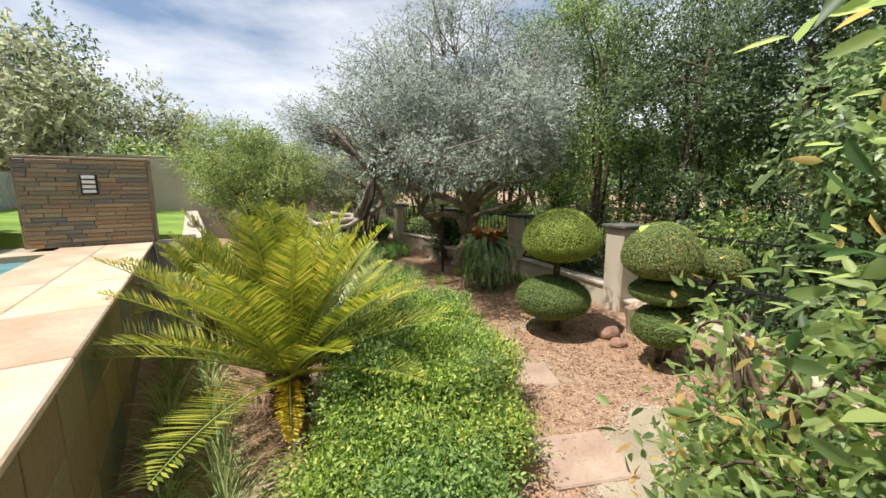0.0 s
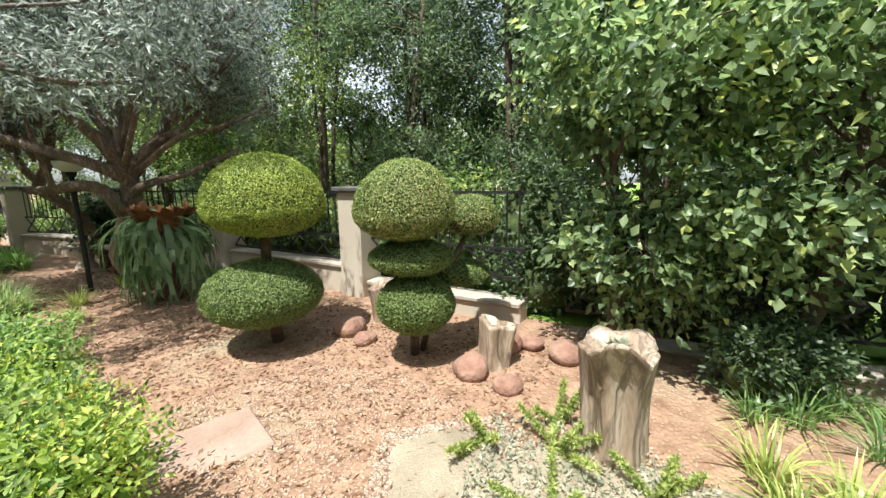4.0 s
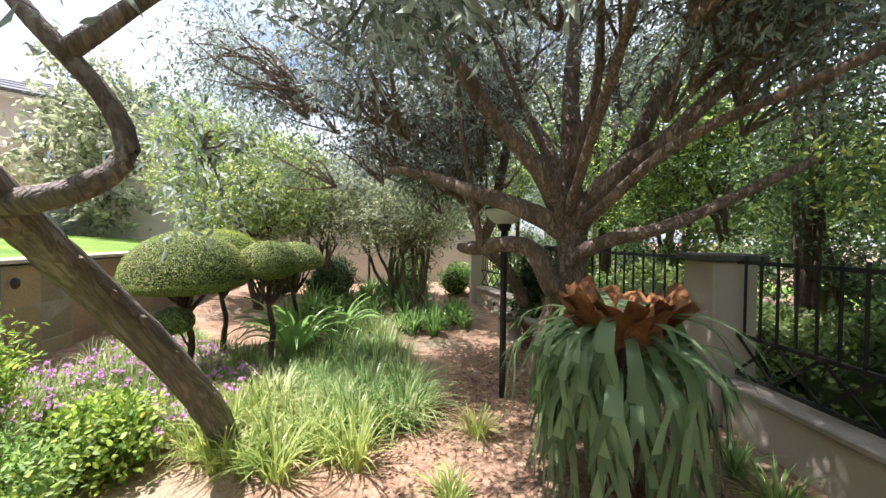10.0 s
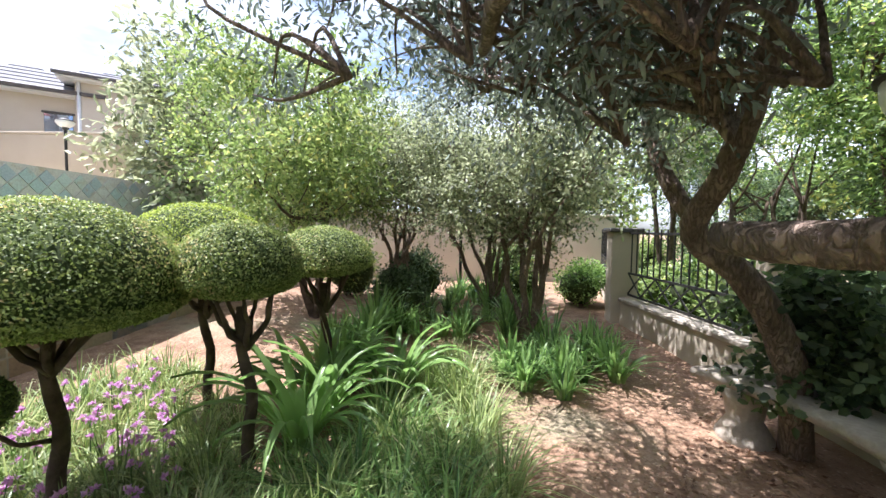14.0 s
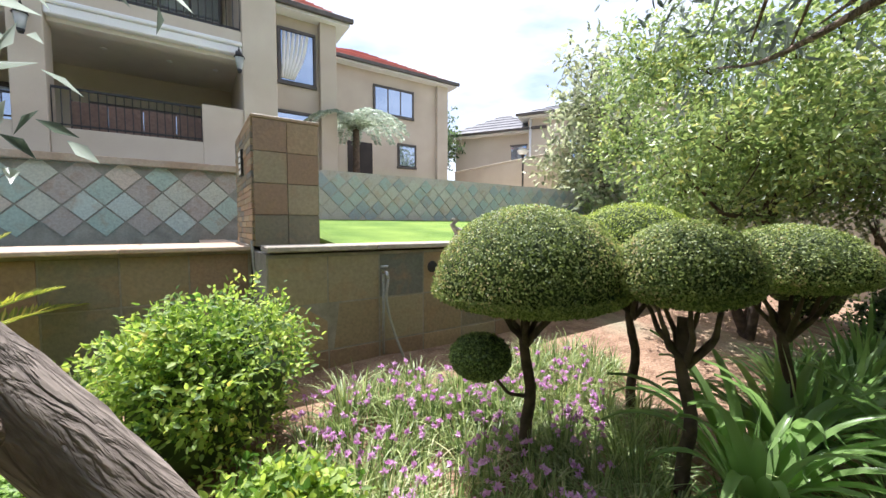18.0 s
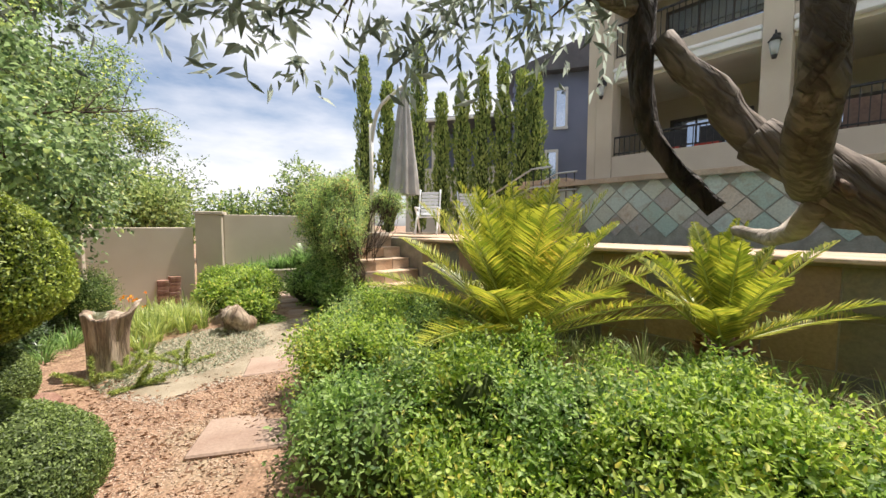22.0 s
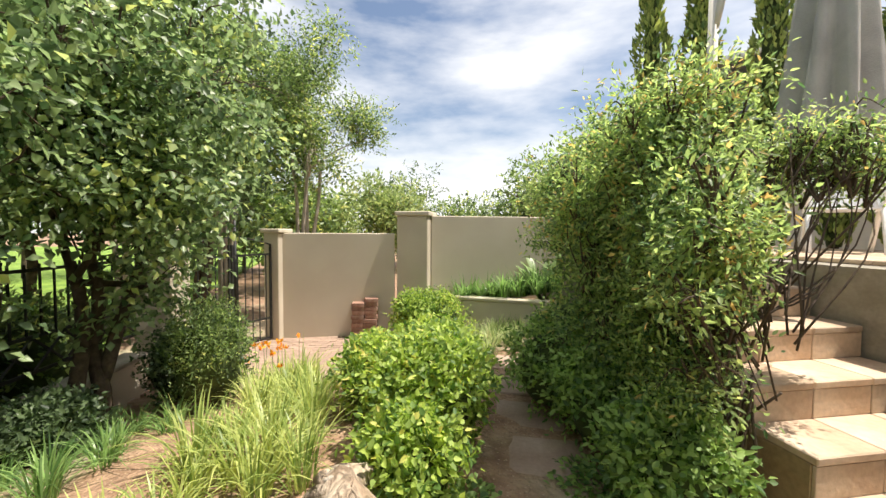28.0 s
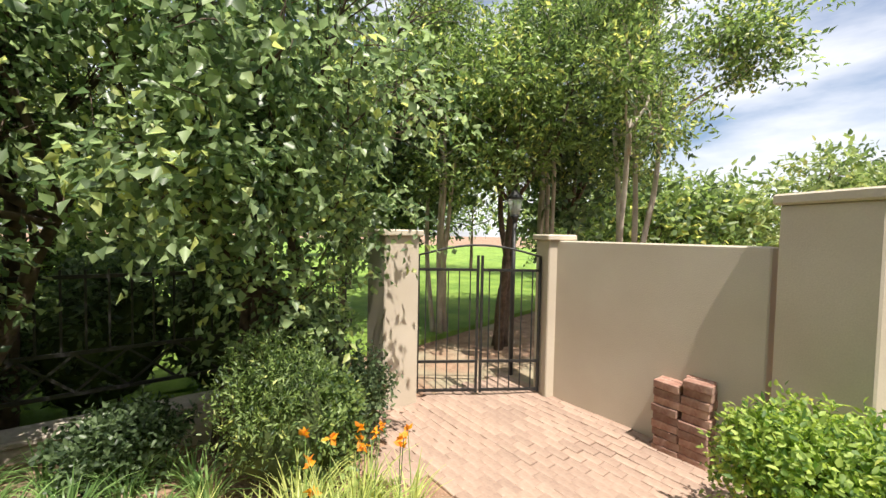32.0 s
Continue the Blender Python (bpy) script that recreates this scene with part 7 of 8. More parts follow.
def white_chair(at, turn):
    c = thing("garden_chair", "white plastic reclining garden chair on the terrace", "chair", at, turn, "white terrace chairs")
    for k in range(6):
        hb("seat_slat", -0.22 + 0.075 * k, -0.155 + 0.075 * k, -0.22, 0.22, 0.40, 0.425, M["plastic"], c)
    for k in range(7):
        z = 0.5 + 0.085 * k
        b = box_part("back_slat", (0.022, 0.42, 0.07), (0.26 + 0.03 * k, 0, z), M["plastic"], c)
    for y in (-0.25, 0.25):
        v, f = tube(curve_points([(0.22, y, 0.4), (0.33, y, 0.75), (0.47, y, 1.1)], 6), np.full(6, 0.022), 8)
        mesh_obj("back_post", v, f, M["plastic"], c)
        v, f = tube(curve_points([(-0.3, y, 0.0), (-0.05, y, 0.4), (0.25, y, 0.62)], 6), np.full(6, 0.024), 8)
        mesh_obj("front_leg", v, f, M["plastic"], c)
        v, f = tube(curve_points([(0.38, y, 0.0), (0.1, y, 0.36), (-0.22, y, 0.62)], 6), np.full(6, 0.024), 8)
        mesh_obj("rear_leg", v, f, M["plastic"], c)
        hb("armrest", -0.26, 0.32, y - 0.035, y + 0.035, 0.61, 0.65, M["plastic"], c, bevel=0.012)


white_chair((-0.6, -3.95, TZ), -80)
white_chair((-1.5, -4.7, TZ), -62)

# ---- cypresses and trees beyond ----


def cypress(at, z0, height, r, seed):
    c = thing("slender_cypress", "slender clipped cypress column behind the terrace", "cypress", (*at, z0), group="row of cypresses")
    g = np.random.default_rng(seed)
    v, f = tube([(0, 0, 0), (0, 0, height * 0.7)], [0.05, 0.02], 8)
    mesh_obj("trunk", v, f, M["stem"], c)
    n = 2600
    t = g.random(n) ** 0.85
    prof = 1.3 * r * np.clip(1.15 - t, 0.05, 1) ** 0.55 * np.clip(0.45 + 4 * t, 0, 1) * (1 + 0.22 * np.sin(t * 26 + g.uniform(0, 6)))
    a = g.uniform(0, 2 * np.pi, n)
    q = prof * g.uniform(0.72, 1.05, n) * (1 + 0.15 * np.sin(3 * a + 9 * t))
    p = np.c_[q * np.cos(a), q * np.sin(a), 0.12 + t * (height - 0.12)]
    d = np.c_[np.cos(a) * 0.5, np.sin(a) * 0.5, np.full(n, 1.0)] + g.normal(0, 0.25, (n, 3))
    v, f = leaf_mesh(p, d, 0.12, 0.05, seed, face=np.c_[np.cos(a), np.sin(a), np.full(n, 0.4)])
    mesh_obj("foliage", v, f, M["cypress"], c)
    # dark inner column: shade between the sprays as plain colour
    tt = np.linspace(0, 1, 16)
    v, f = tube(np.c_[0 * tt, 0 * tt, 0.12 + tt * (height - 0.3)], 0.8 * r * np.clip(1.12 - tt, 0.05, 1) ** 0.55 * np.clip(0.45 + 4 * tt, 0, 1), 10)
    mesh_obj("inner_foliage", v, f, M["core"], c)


for k, (x, y, top) in enumerate([(1.55, -4.9, 6.0), (1.0, -5.2, 5.4), (0.2, -5.5, 6.6), (-0.45, -5.6, 5.1), (-1.0, -5.75, 5.6), (-1.55, -5.85, 6.0), (-2.1, -5.95, 5.9), (-2.6, -6.0, 5.6), (-2.95, -6.05, 5.6)]):
    cypress((x, y), TZ - 0.1, top - TZ, 0.2 + 0.02 * (k % 3), 200 + k)

for k, (x, y, h, r, mt, n, low) in enumerate([
        (14, -8, 4.2, 2.2, "tree_light", 700, 0.55), (12, -3, 3.6, 1.8, "tree", 700, 0.5), (18, -12, 5.0, 2.6, "tree_dark", 700, 0.5), (16, -2, 4.6, 2.2, "tree_light", 700, 0.5),
        (9.5, -13, 5.2, 2.0, "tree", 700, 0.55), (6.5, -11.5, 4.2, 1.6, "tree_light", 700, 0.5), (20, 4, 6.5, 3.0, "tree", 700, 0.5), (12, 6, 7.0, 2.6, "tree_dark", 800, 0.5),
        (9.4, 2.6, 6.0, 1.8, "tree_dark", 900, 0.55), (10.0, -0.9, 6.6, 1.9, "tree_dark", 1100, 0.55), (8.0, 3.6, 6.0, 1.6, "tree", 900, 0.5),
        (-13.5, 16.5, 6.0, 2.4, "tree", 800, 0.5), (-4.5, 13.5, 7.0, 2.6, "tree", 900, 0.5), (4.5, 10.5, 7.5, 2.8, "tree_dark", 900, 0.5),
        (13, -12, 3.8, 2.0, "tree", 900, 0.45), (16, -9, 4.2, 2.2, "tree_light", 900, 0.45), (17, -6, 3.8, 2.0, "tree", 900, 0.45), (18, -3, 4.4, 2.2, "tree_dark", 900, 0.45), (10.5, -14.5, 3.8, 2.0, "tree_dark", 900, 0.45), (20, 0.5, 4.2, 2.2, "tree", 900, 0.45), (13.5, -5, 3.2, 1.4, "tree_light", 800, 0.5),
        (-23.5, 8.6, 10.0, 2.6, "tree_dark", 1000, 0.6), (-24.6, 5.6, 8.6, 2.4, "tree_dark", 1000, 0.6), (-22.5, 11.5, 7.5, 2.2, "olive_dark", 1000, 0.6), (-17.8, 12.5, 5.5, 2.0, "tree_dark", 800, 0.5), (-17.5, 8.2, 5.0, 1.9, "tree", 800, 0.5), (-16.0, 4.7, 6.4, 1.7, "olive_dark", 900, 0.62)]):
    tree("background_tree", "leafy tree beyond the garden", (x, y), h, random_clumps((x, y, h * low), (r, r, h * 0.4), 13, r * 0.48, 300 + k),
         M[mt], n, 6, 0.2, 0.09, 0.09, M["stem"], 320 + k, shell=0.7, spread=0.5, fork=0.4)
for k, (x, y, h) in enumerate([(W(14.2, -12.5)[0], W(14.2, -12.5)[1], 8.4), (W(12.9, -14.5)[0], W(12.9, -14.5)[1], 7.6)]):
    tree("court_tree", "dark round tree between the houses", (x, y), h, random_clumps((x, y, h * 0.66), (1.7, 1.7, 2.4), 14, 0.9, 340 + k),
         M["tree_dark"], 1000, 6, 0.2, 0.09, 0.12, M["stem"], 345 + k, shell=0.7, spread=0.4)

# ---- dense hedge behind the fence ----
hk = 0
for (a, b), n in zip(zip(FENCE, FENCE[1:]), (5, 3, 3, 4, 4, 3)):
    for q in range(n):
        t = (q + 0.5) / n
        x, y = a[0] + (b[0] - a[0]) * t + 0.62, a[1] + (b[1] - a[1]) * t + 0.75
        low = hk > 7
        low_bush("hedge_shrub", "green shrub crowding the garden fence", (x, y), (0.62, 0.55, (0.3 if low else 0.62) + 0.1 * ((hk * 7) % 4)), (M["tree_light"] if hk % 2 else M["tree"]) if low else (M["tree_dark"] if hk % 3 else M["tree"]), 620, 0.075, 0.036, 400 + hk)
        hk += 1

# ---- stumps, logs and rocks ----


def stump(name, label, at, h, r0, r1, seed, lean=(0, 0), lobes=0.25, mat="stump"):
    x, y = at
    z = float(hill(x, y)) - 0.03
    s = thing(name, label, "tree stump", (x, y, z))
    g = np.random.default_rng(seed)
    n, seg = 16, 28
    t = np.linspace(0, 1, n)
    ang = np.linspace(0, 2 * np.pi, seg, endpoint=False)
    prof = r0 + (r1 - r0) * t**1.8 + 0.12 * r0 * np.exp(-t * 7)
    ph = g.uniform(0, 6, 4)
    r = prof[:, None] * (1 + lobes * (0.35 * np.sin(3 * ang + ph[0]) * (0.3 + t[:, None]) + 0.25 * np.sin(5 * ang + ph[1]) * t[:, None] + 0.12 * np.sin(9 * ang + ph[2])))
    topcut = 1 + 0.1 * np.sin(ang + ph[3])
    v = np.stack([r * np.cos(ang) + lean[0] * t[:, None], r * np.sin(ang) + lean[1] * t[:, None], h * t[:, None] * (1 + (topcut - 1) * t[:, None])], -1)
    inner = np.stack([0.72 * r[-1] * np.cos(ang) + lean[0], 0.72 * r[-1] * np.sin(ang) + lean[1], h * topcut + 0.004], -1)
    low = np.stack([0.6 * r[-1] * np.cos(ang) + lean[0], 0.6 * r[-1] * np.sin(ang) + lean[1], h * topcut - 0.07], -1)
    v = np.concatenate([v, inner[None], low[None]]).reshape(-1, 3)
    i, j = np.meshgrid(np.arange(n + 1), np.arange(seg), indexing="ij")
    f = np.stack([i * seg + j, i * seg + (j + 1) % seg, (i + 1) * seg + (j + 1) % seg, (i + 1) * seg + j], -1).reshape(-1, 4)
    mesh_obj("wood", v, f, M[mat], s, smooth=True)
    c = (n + 1) * seg
    j = np.arange(0, seg, 2)
    v2 = np.vstack([low, [[lean[0], lean[1], h - 0.07]]])
    f2 = np.stack([np.full(len(j), seg), j, (j + 1) % seg, (j + 2) % seg], -1)
    mesh_obj("heartwood", v2, f2, M["bark"], s)
    return s


def cut_log():
    """A short forked butt with sawn ends, tipped towards the path."""
    x, y = 0.55, 0.62
    l = thing("cut_log", "short forked log with sawn pale ends beside the path", "log", (x, y, float(hill(x, y)) - 0.02))
    for nm, pts, r0, r1, sd in (("butt", [(0.03, -0.03, 0.0), (0.0, 0.0, 0.12), (-0.05, 0.07, 0.24), (-0.07, 0.10, 0.27)], 0.13, 0.125, 1), ("fork", [(0.04, 0.0, 0.08), (0.10, 0.02, 0.22), (0.14, 0.03, 0.31)], 0.12, 0.09, 2)):
        limb(l, pts, r0, r1, M["stump"], sd, 16, 10, nm, 0.1)
    for nm, at, n_, r in (("sawn_end", (-0.078, 0.112, 0.276), (-0.45, 0.62, 0.6), 0.105), ("sawn_end", (0.145, 0.032, 0.317), (0.4, 0.1, 0.9), 0.075)):
        n_ = unit(np.array(n_))
        v, f = tube([np.array(at) - n_ * 0.01, np.array(at) + n_ * 0.006], [r, r * 0.97], 18, True, 0.06, 4)
        mesh_obj(nm, v, f, M["concrete"], l, "pale cracked sawn end")




def planter_stump():
    """A pale upright butt whose broken rim rises to one blunt horn."""
    x, y, z = 0.64, 2.10, float(hill(0.64, 2.10)) - 0.03
    p = thing("planter_stump", "pale split tree stump with a broken horned rim beside the path", "tree stump", (x, y, z))
    n, seg = 20, 40
    t = np.linspace(0, 1, n)[:, None]
    ang = np.linspace(0, 2 * np.pi, seg, endpoint=False)[None]
    horn = np.clip(np.cos(ang + 2.28), 0, 1) ** 4
    r = 0.155 + 0.02 * np.exp(-6 * t) + 0.03 * t**3 + 0.10 * horn * t**4 + 0.012 * np.sin(3 * ang + 1.0) + 0.009 * np.sin(7 * ang + 2 * t) + 0.006 * np.sin(17 * ang)
    r = r - 0.03 * np.exp(-((np.abs(np.sin((ang + 2.0) / 2)) / 0.045) ** 2))
    top = 0.60 + 0.15 * horn + 0.02 * np.sin(5 * ang) - 0.04 * np.cos(ang + 2.28)
    v = np.stack([r * np.cos(ang), r * np.sin(ang), top * t + 0 * r], -1)
    rim = np.stack([(r[-1:] - 0.05) * np.cos(ang), (r[-1:] - 0.05) * np.sin(ang), top - 0.012], -1)
    low = np.stack([(r[-1:] - 0.085) * np.cos(ang), (r[-1:] - 0.085) * np.sin(ang), top * 0 + 0.54 + 0.03 * horn], -1)
    v = np.concatenate([v, rim, low]).reshape(-1, 3)
    i, j = np.meshgrid(np.arange(n + 1), np.arange(seg), indexing="ij")
    f = np.stack([i * seg + j, i * seg + (j + 1) % seg, (i + 1) * seg + (j + 1) % seg, (i + 1) * seg + j], -1).reshape(-1, 4)
    mesh_obj("wood", v, f, M["stump"], p, "pale weathered split wood", True)
    c = np.vstack([low.reshape(-1, 3), [[0, 0, 0.535]]])
    j = np.arange(0, seg, 2)
    mesh_obj("heartwood", c, np.stack([np.full(len(j), seg), j, (j + 1) % seg, (j + 2) % seg], -1), M["bark"], p, "dark hollow top")
    q = thing("succulent", "grey-green succulent rosette growing on the stump", "plant", (x + 0.03, y + 0.04, z + 0.54))
    g = np.random.default_rng(91)
    for k in range(26):
        a, e = k * 2.39996, (k + 1) / 26
        el = 1.35 - 1.1 * e
        v, f = broad_leaf_mesh(np.array([[0.012 * math.cos(a), 0.012 * math.sin(a), 0.02 + 0.03 * (1 - e)]]), np.array([[math.cos(a) * math.cos(el), math.sin(a) * math.cos(el), math.sin(el)]]), 0.05 + 0.05 * e, 0.036, 91 + k, fold=0.25, droop=-0.1)
        mesh_obj("leaf", v, f, M["mat"], q)


planter_stump()
cut_log()
stump("carved_log", "weathered upright log beside the topiary", (-0.42, 4.35), 0.42, 0.09, 0.11, 7, (-0.02, 0.0), 0.3)
stump("low_stump", "low weathered stump among the rocks", (0.33, 3.1), 0.36, 0.12, 0.14, 8, (0.03, 0.0), 0.45)


def rock(at, r, seed, mat="rock", flatten=0.65):
    x, y = at
    v, f = ball_mesh((r, r * 0.85, r * flatten), seed, 0.25, 2.6, 20, 12)
    ob = mesh_obj("rock", v, f, M[mat], None, smooth=True)
    ob.matrix_basis = pose(x, y, float(hill(x, y)) + r * flatten * 0.45, 0, 0, seed * 37)
    return tagged(ob, "rounded reddish rock on the soil", "rock")


for k, (x, y, r) in enumerate([(-0.61, 3.8, 0.10), (0.12, 3.0, 0.14), (0.5, 3.35, 0.17), (0.75, 3.3, 0.12), (0.3, 2.75, 0.10), (0.95, 3.1, 0.16), (-0.75, 4.1, 0.17), (1.0, 2.65, 0.13)]):
    rock((x, y), r, 11 + k)

# stepping stones
g2 = random.Random(9)
for k, (x, y, w, d, a) in enumerate([(-0.50, 0.42, 0.55, 0.5, 12), (-0.72, -0.02, 0.52, 0.46, 8), (-1.0, -0.42, 0.6, 0.4, 0), (-0.86, 1.5, 0.6, 0.5, 35), (-1.5, 2.6, 0.6, 0.48, 30),
                                     (0.45, -0.6, 0.5, 0.42, 40), (0.85, -0.98, 0.5, 0.42, 40), (1.25, -1.38, 0.5, 0.42, 42), (1.7, -1.8, 0.5, 0.42, 45), (3.0, -0.9, 0.46, 0.42, 12)]):
    z = float(hill(x, y))
    tagged(box_part("stepping_stone", (w, d, 0.05), (x, y, z - 0.014), M["paver"], None, bevel=0.012, turn=a), "flat sandstone stepping slab sunk in the path", "paving slab", "stepping stones")

# stone chips and fallen leaves on the paths
PATHS = [(-1.0, 0.6), (-1.15, 1.6), (-1.55, 2.5), (-2.2, 3.4), (-3.2, 4.0), (-4.2, 5.0), (-5.2, 6.9), (-5.5, 8.3), (-4.2, 7.9), (-2.9, 7.0), (-1.5, 5.4), (0.3, 4.2), (1.0, 3.2), (0.3, 2.4), (0.2, 1.2), (0.5, 0.2), (0.2, -0.1), (-0.8, -0.4)]


def strew(name, label, pts, size, mat, seed, flatness=0.35):
    g = np.random.default_rng(seed)
    n = len(pts)
    base = np.array([(1, 0, 0), (0.2, 0.9, 0), (-0.9, 0.3, 0), (-0.3, -0.8, 0), (0, 0, 1), (0, 0, -1.0)])
    a = g.uniform(0, 6.3, n)
    sc = size * g.uniform(0.4, 1.3, (n, 3)) * [1, 0.8, flatness]
    v = base[None] * sc[:, None]
    c, s = np.cos(a)[:, None], np.sin(a)[:, None]
    v = np.stack([v[..., 0] * c - v[..., 1] * s, v[..., 0] * s + v[..., 1] * c, v[..., 2]], -1)
    v += np.c_[pts, hill(pts[:, 0], pts[:, 1]) + size * 0.1][:, None]
    tri = np.array([(0, 1, 4), (1, 2, 4), (2, 3, 4), (3, 0, 4), (1, 0, 5), (2, 1, 5), (3, 2, 5), (0, 3, 5)])
    f = (np.arange(n)[:, None, None] * 6 + tri).reshape(-1, 3)
    tagged(mesh_obj(name, v.reshape(-1, 3), f, mat), label, "gravel", kind="stuff")


def gravel_sheet():
    """The trodden gravel bed of the path, with a ragged edge."""
    c, n_r, n_a = np.array([0.1, 1.15]), 16, 72
    a = np.linspace(0, 2 * np.pi, n_a, endpoint=False)
    edge = np.array([0.95, 1.35]) * (1 + 0.13 * np.sin(3 * a + 1) + 0.07 * np.sin(7 * a) + 0.04 * np.sin(17 * a + 2))[:, None]
    t = np.linspace(0.02, 1, n_r)
    rim = np.stack([np.cos(a), np.sin(a)], -1) * edge
    xy = c + t[:, None, None] * rim[None]
    z = hill(xy[..., 0], xy[..., 1]) + 0.010 - 0.02 * np.clip((t[:, None] - 0.86) / 0.14, 0, 1)
    v = np.concatenate([xy, z[..., None]], -1).reshape(-1, 3)
    i, j = np.meshgrid(np.arange(n_r - 1), np.arange(n_a), indexing="ij")
    k = (j + 1) % n_a
    f = np.stack([i * n_a + j, (i + 1) * n_a + j, (i + 1) * n_a + k, i * n_a + k], -1).reshape(-1, 4)
    tagged(mesh_obj("gravel_path", v, f, M["gravel_bed"], smooth=True), "pale grey-green gravel trodden into the path", "path", kind="structure")


gravel_sheet()
strew("stone_chips", "reddish stone chips strewn over the path", scatter([(-1.0, 0.9), (-1.2, 2.0), (-1.9, 3.1), (-1.0, 3.5), (-0.3, 3.1), (0.0, 2.6), (-0.7, 1.8)], 4200, 21), 0.0135, M["chips"], 22)
strew("path_gravel", "fine pale gravel on the path", scatter([(-0.6, 0.2), (-0.8, 0.9), (-0.8, 1.6), (-0.55, 2.5), (0.1, 2.5), (0.75, 1.6), (1.0, 0.7), (0.7, 0.1), (0.1, 0.0)], 30000, 23), 0.0075, M["gravel"], 24)
pts = scatter(PATHS, 11000, 25)
gg = np.random.default_rng(26)
lz = np.c_[pts, hill(pts[:, 0], pts[:, 1]) + 0.006]
v, f = leaf_mesh(lz, np.c_[gg.normal(0, 1, (len(pts), 2)), gg.normal(0, 0.12, len(pts))], 0.045, 0.017, 27, 0.15, -0.05)
tagged(mesh_obj("leaf_litter", v, f, M["litter"]), "dry brown leaves scattered on the soil", "leaf litter", kind="stuff")

# grey-green ground cover beside the path
pts = scatter([(-0.35, 1.0), (-0.3, 1.9), (0.1, 2.5), (0.55, 2.35), (0.95, 1.8), (0.95, 0.9), (0.4, 0.45)], 4200, 28)
lz = np.c_[pts, hill(pts[:, 0], pts[:, 1]) + gg.uniform(0, 0.05, len(pts))]
v, f = leaf_mesh(lz, np.c_[gg.normal(0, 1, (len(pts), 2)), np.abs(gg.normal(0.6, 0.5, len(pts)))], 0.035, 0.014, 29)
tagged(mesh_obj("ground_cover", v, f, M["mat"]), "creeping grey-green ground cover", "ground cover", kind="stuff")


def ground_ivy(at, radius, n, seed):
    """Low creeping leaves over the soil."""
    x, y = at
    g = np.random.default_rng(seed)
    p = thing("ground_ivy", "low creeping ground cover along the foot of the shrub", "ground cover", (x, y, float(hill(x, y))), kind="stuff")
    a, r = g.uniform(0, 6.283, n), radius * g.random(n) ** 0.6 * (0.75 + 0.25 * np.sin(5 * g.random(n)))
    h = g.uniform(0.01, 0.075, n) * (1.15 - r / radius)
    v, f = broad_leaf_mesh(np.c_[r * np.cos(a), r * np.sin(a), h], np.c_[np.cos(a), np.sin(a), g.uniform(-0.1, 0.8, n)], 0.042, 0.03, seed)
    mesh_obj("leaves", v, f, M["shrub_green"], p)


for k, (x, y, r, n) in enumerate([(-0.34, -0.38, 0.26, 420), (-0.62, -0.52, 0.24, 340), (-0.1, -0.36, 0.22, 300), (0.42, 0.1, 0.22, 260), (0.1, -0.62, 0.28, 380)]):
    ground_ivy((x, y), r, n, 960 + k)


def foxtail(at, seed):
    x, y = at
    b = thing("foxtail_fern", "bright green plumed foxtail fern", "fern", (x, y, float(hill(x, y)) - 0.01), group="foxtail ferns")
    g = np.random.default_rng(seed)
    for k in range(5):
        a, el = g.uniform(0, 6.3), g.uniform(0.4, 1.2)
        L = g.uniform(0.22, 0.36)
        t = np.linspace(0, 1, 60)
        sp = np.c_[np.cos(a) * np.cos(el) * L * t, np.sin(a) * np.cos(el) * L * t, np.sin(el) * L * t - 0.05 * t**2]
        idx = np.repeat(np.arange(60), 6)
        d = unit(g.normal(0, 1, (360, 3)) + [0, 0, 0.3])
        v, f = leaf_mesh(sp[idx], d, 0.035 * 1.0, 0.008, seed + k)
        mesh_obj("plume", v, f, M["daylily"], b)


for k, p in enumerate([(0.0, 2.3), (0.35, 2.15), (0.45, 2.35), (0.1, 1.75), (0.6, 1.75)]):
    foxtail(p, 500 + k)


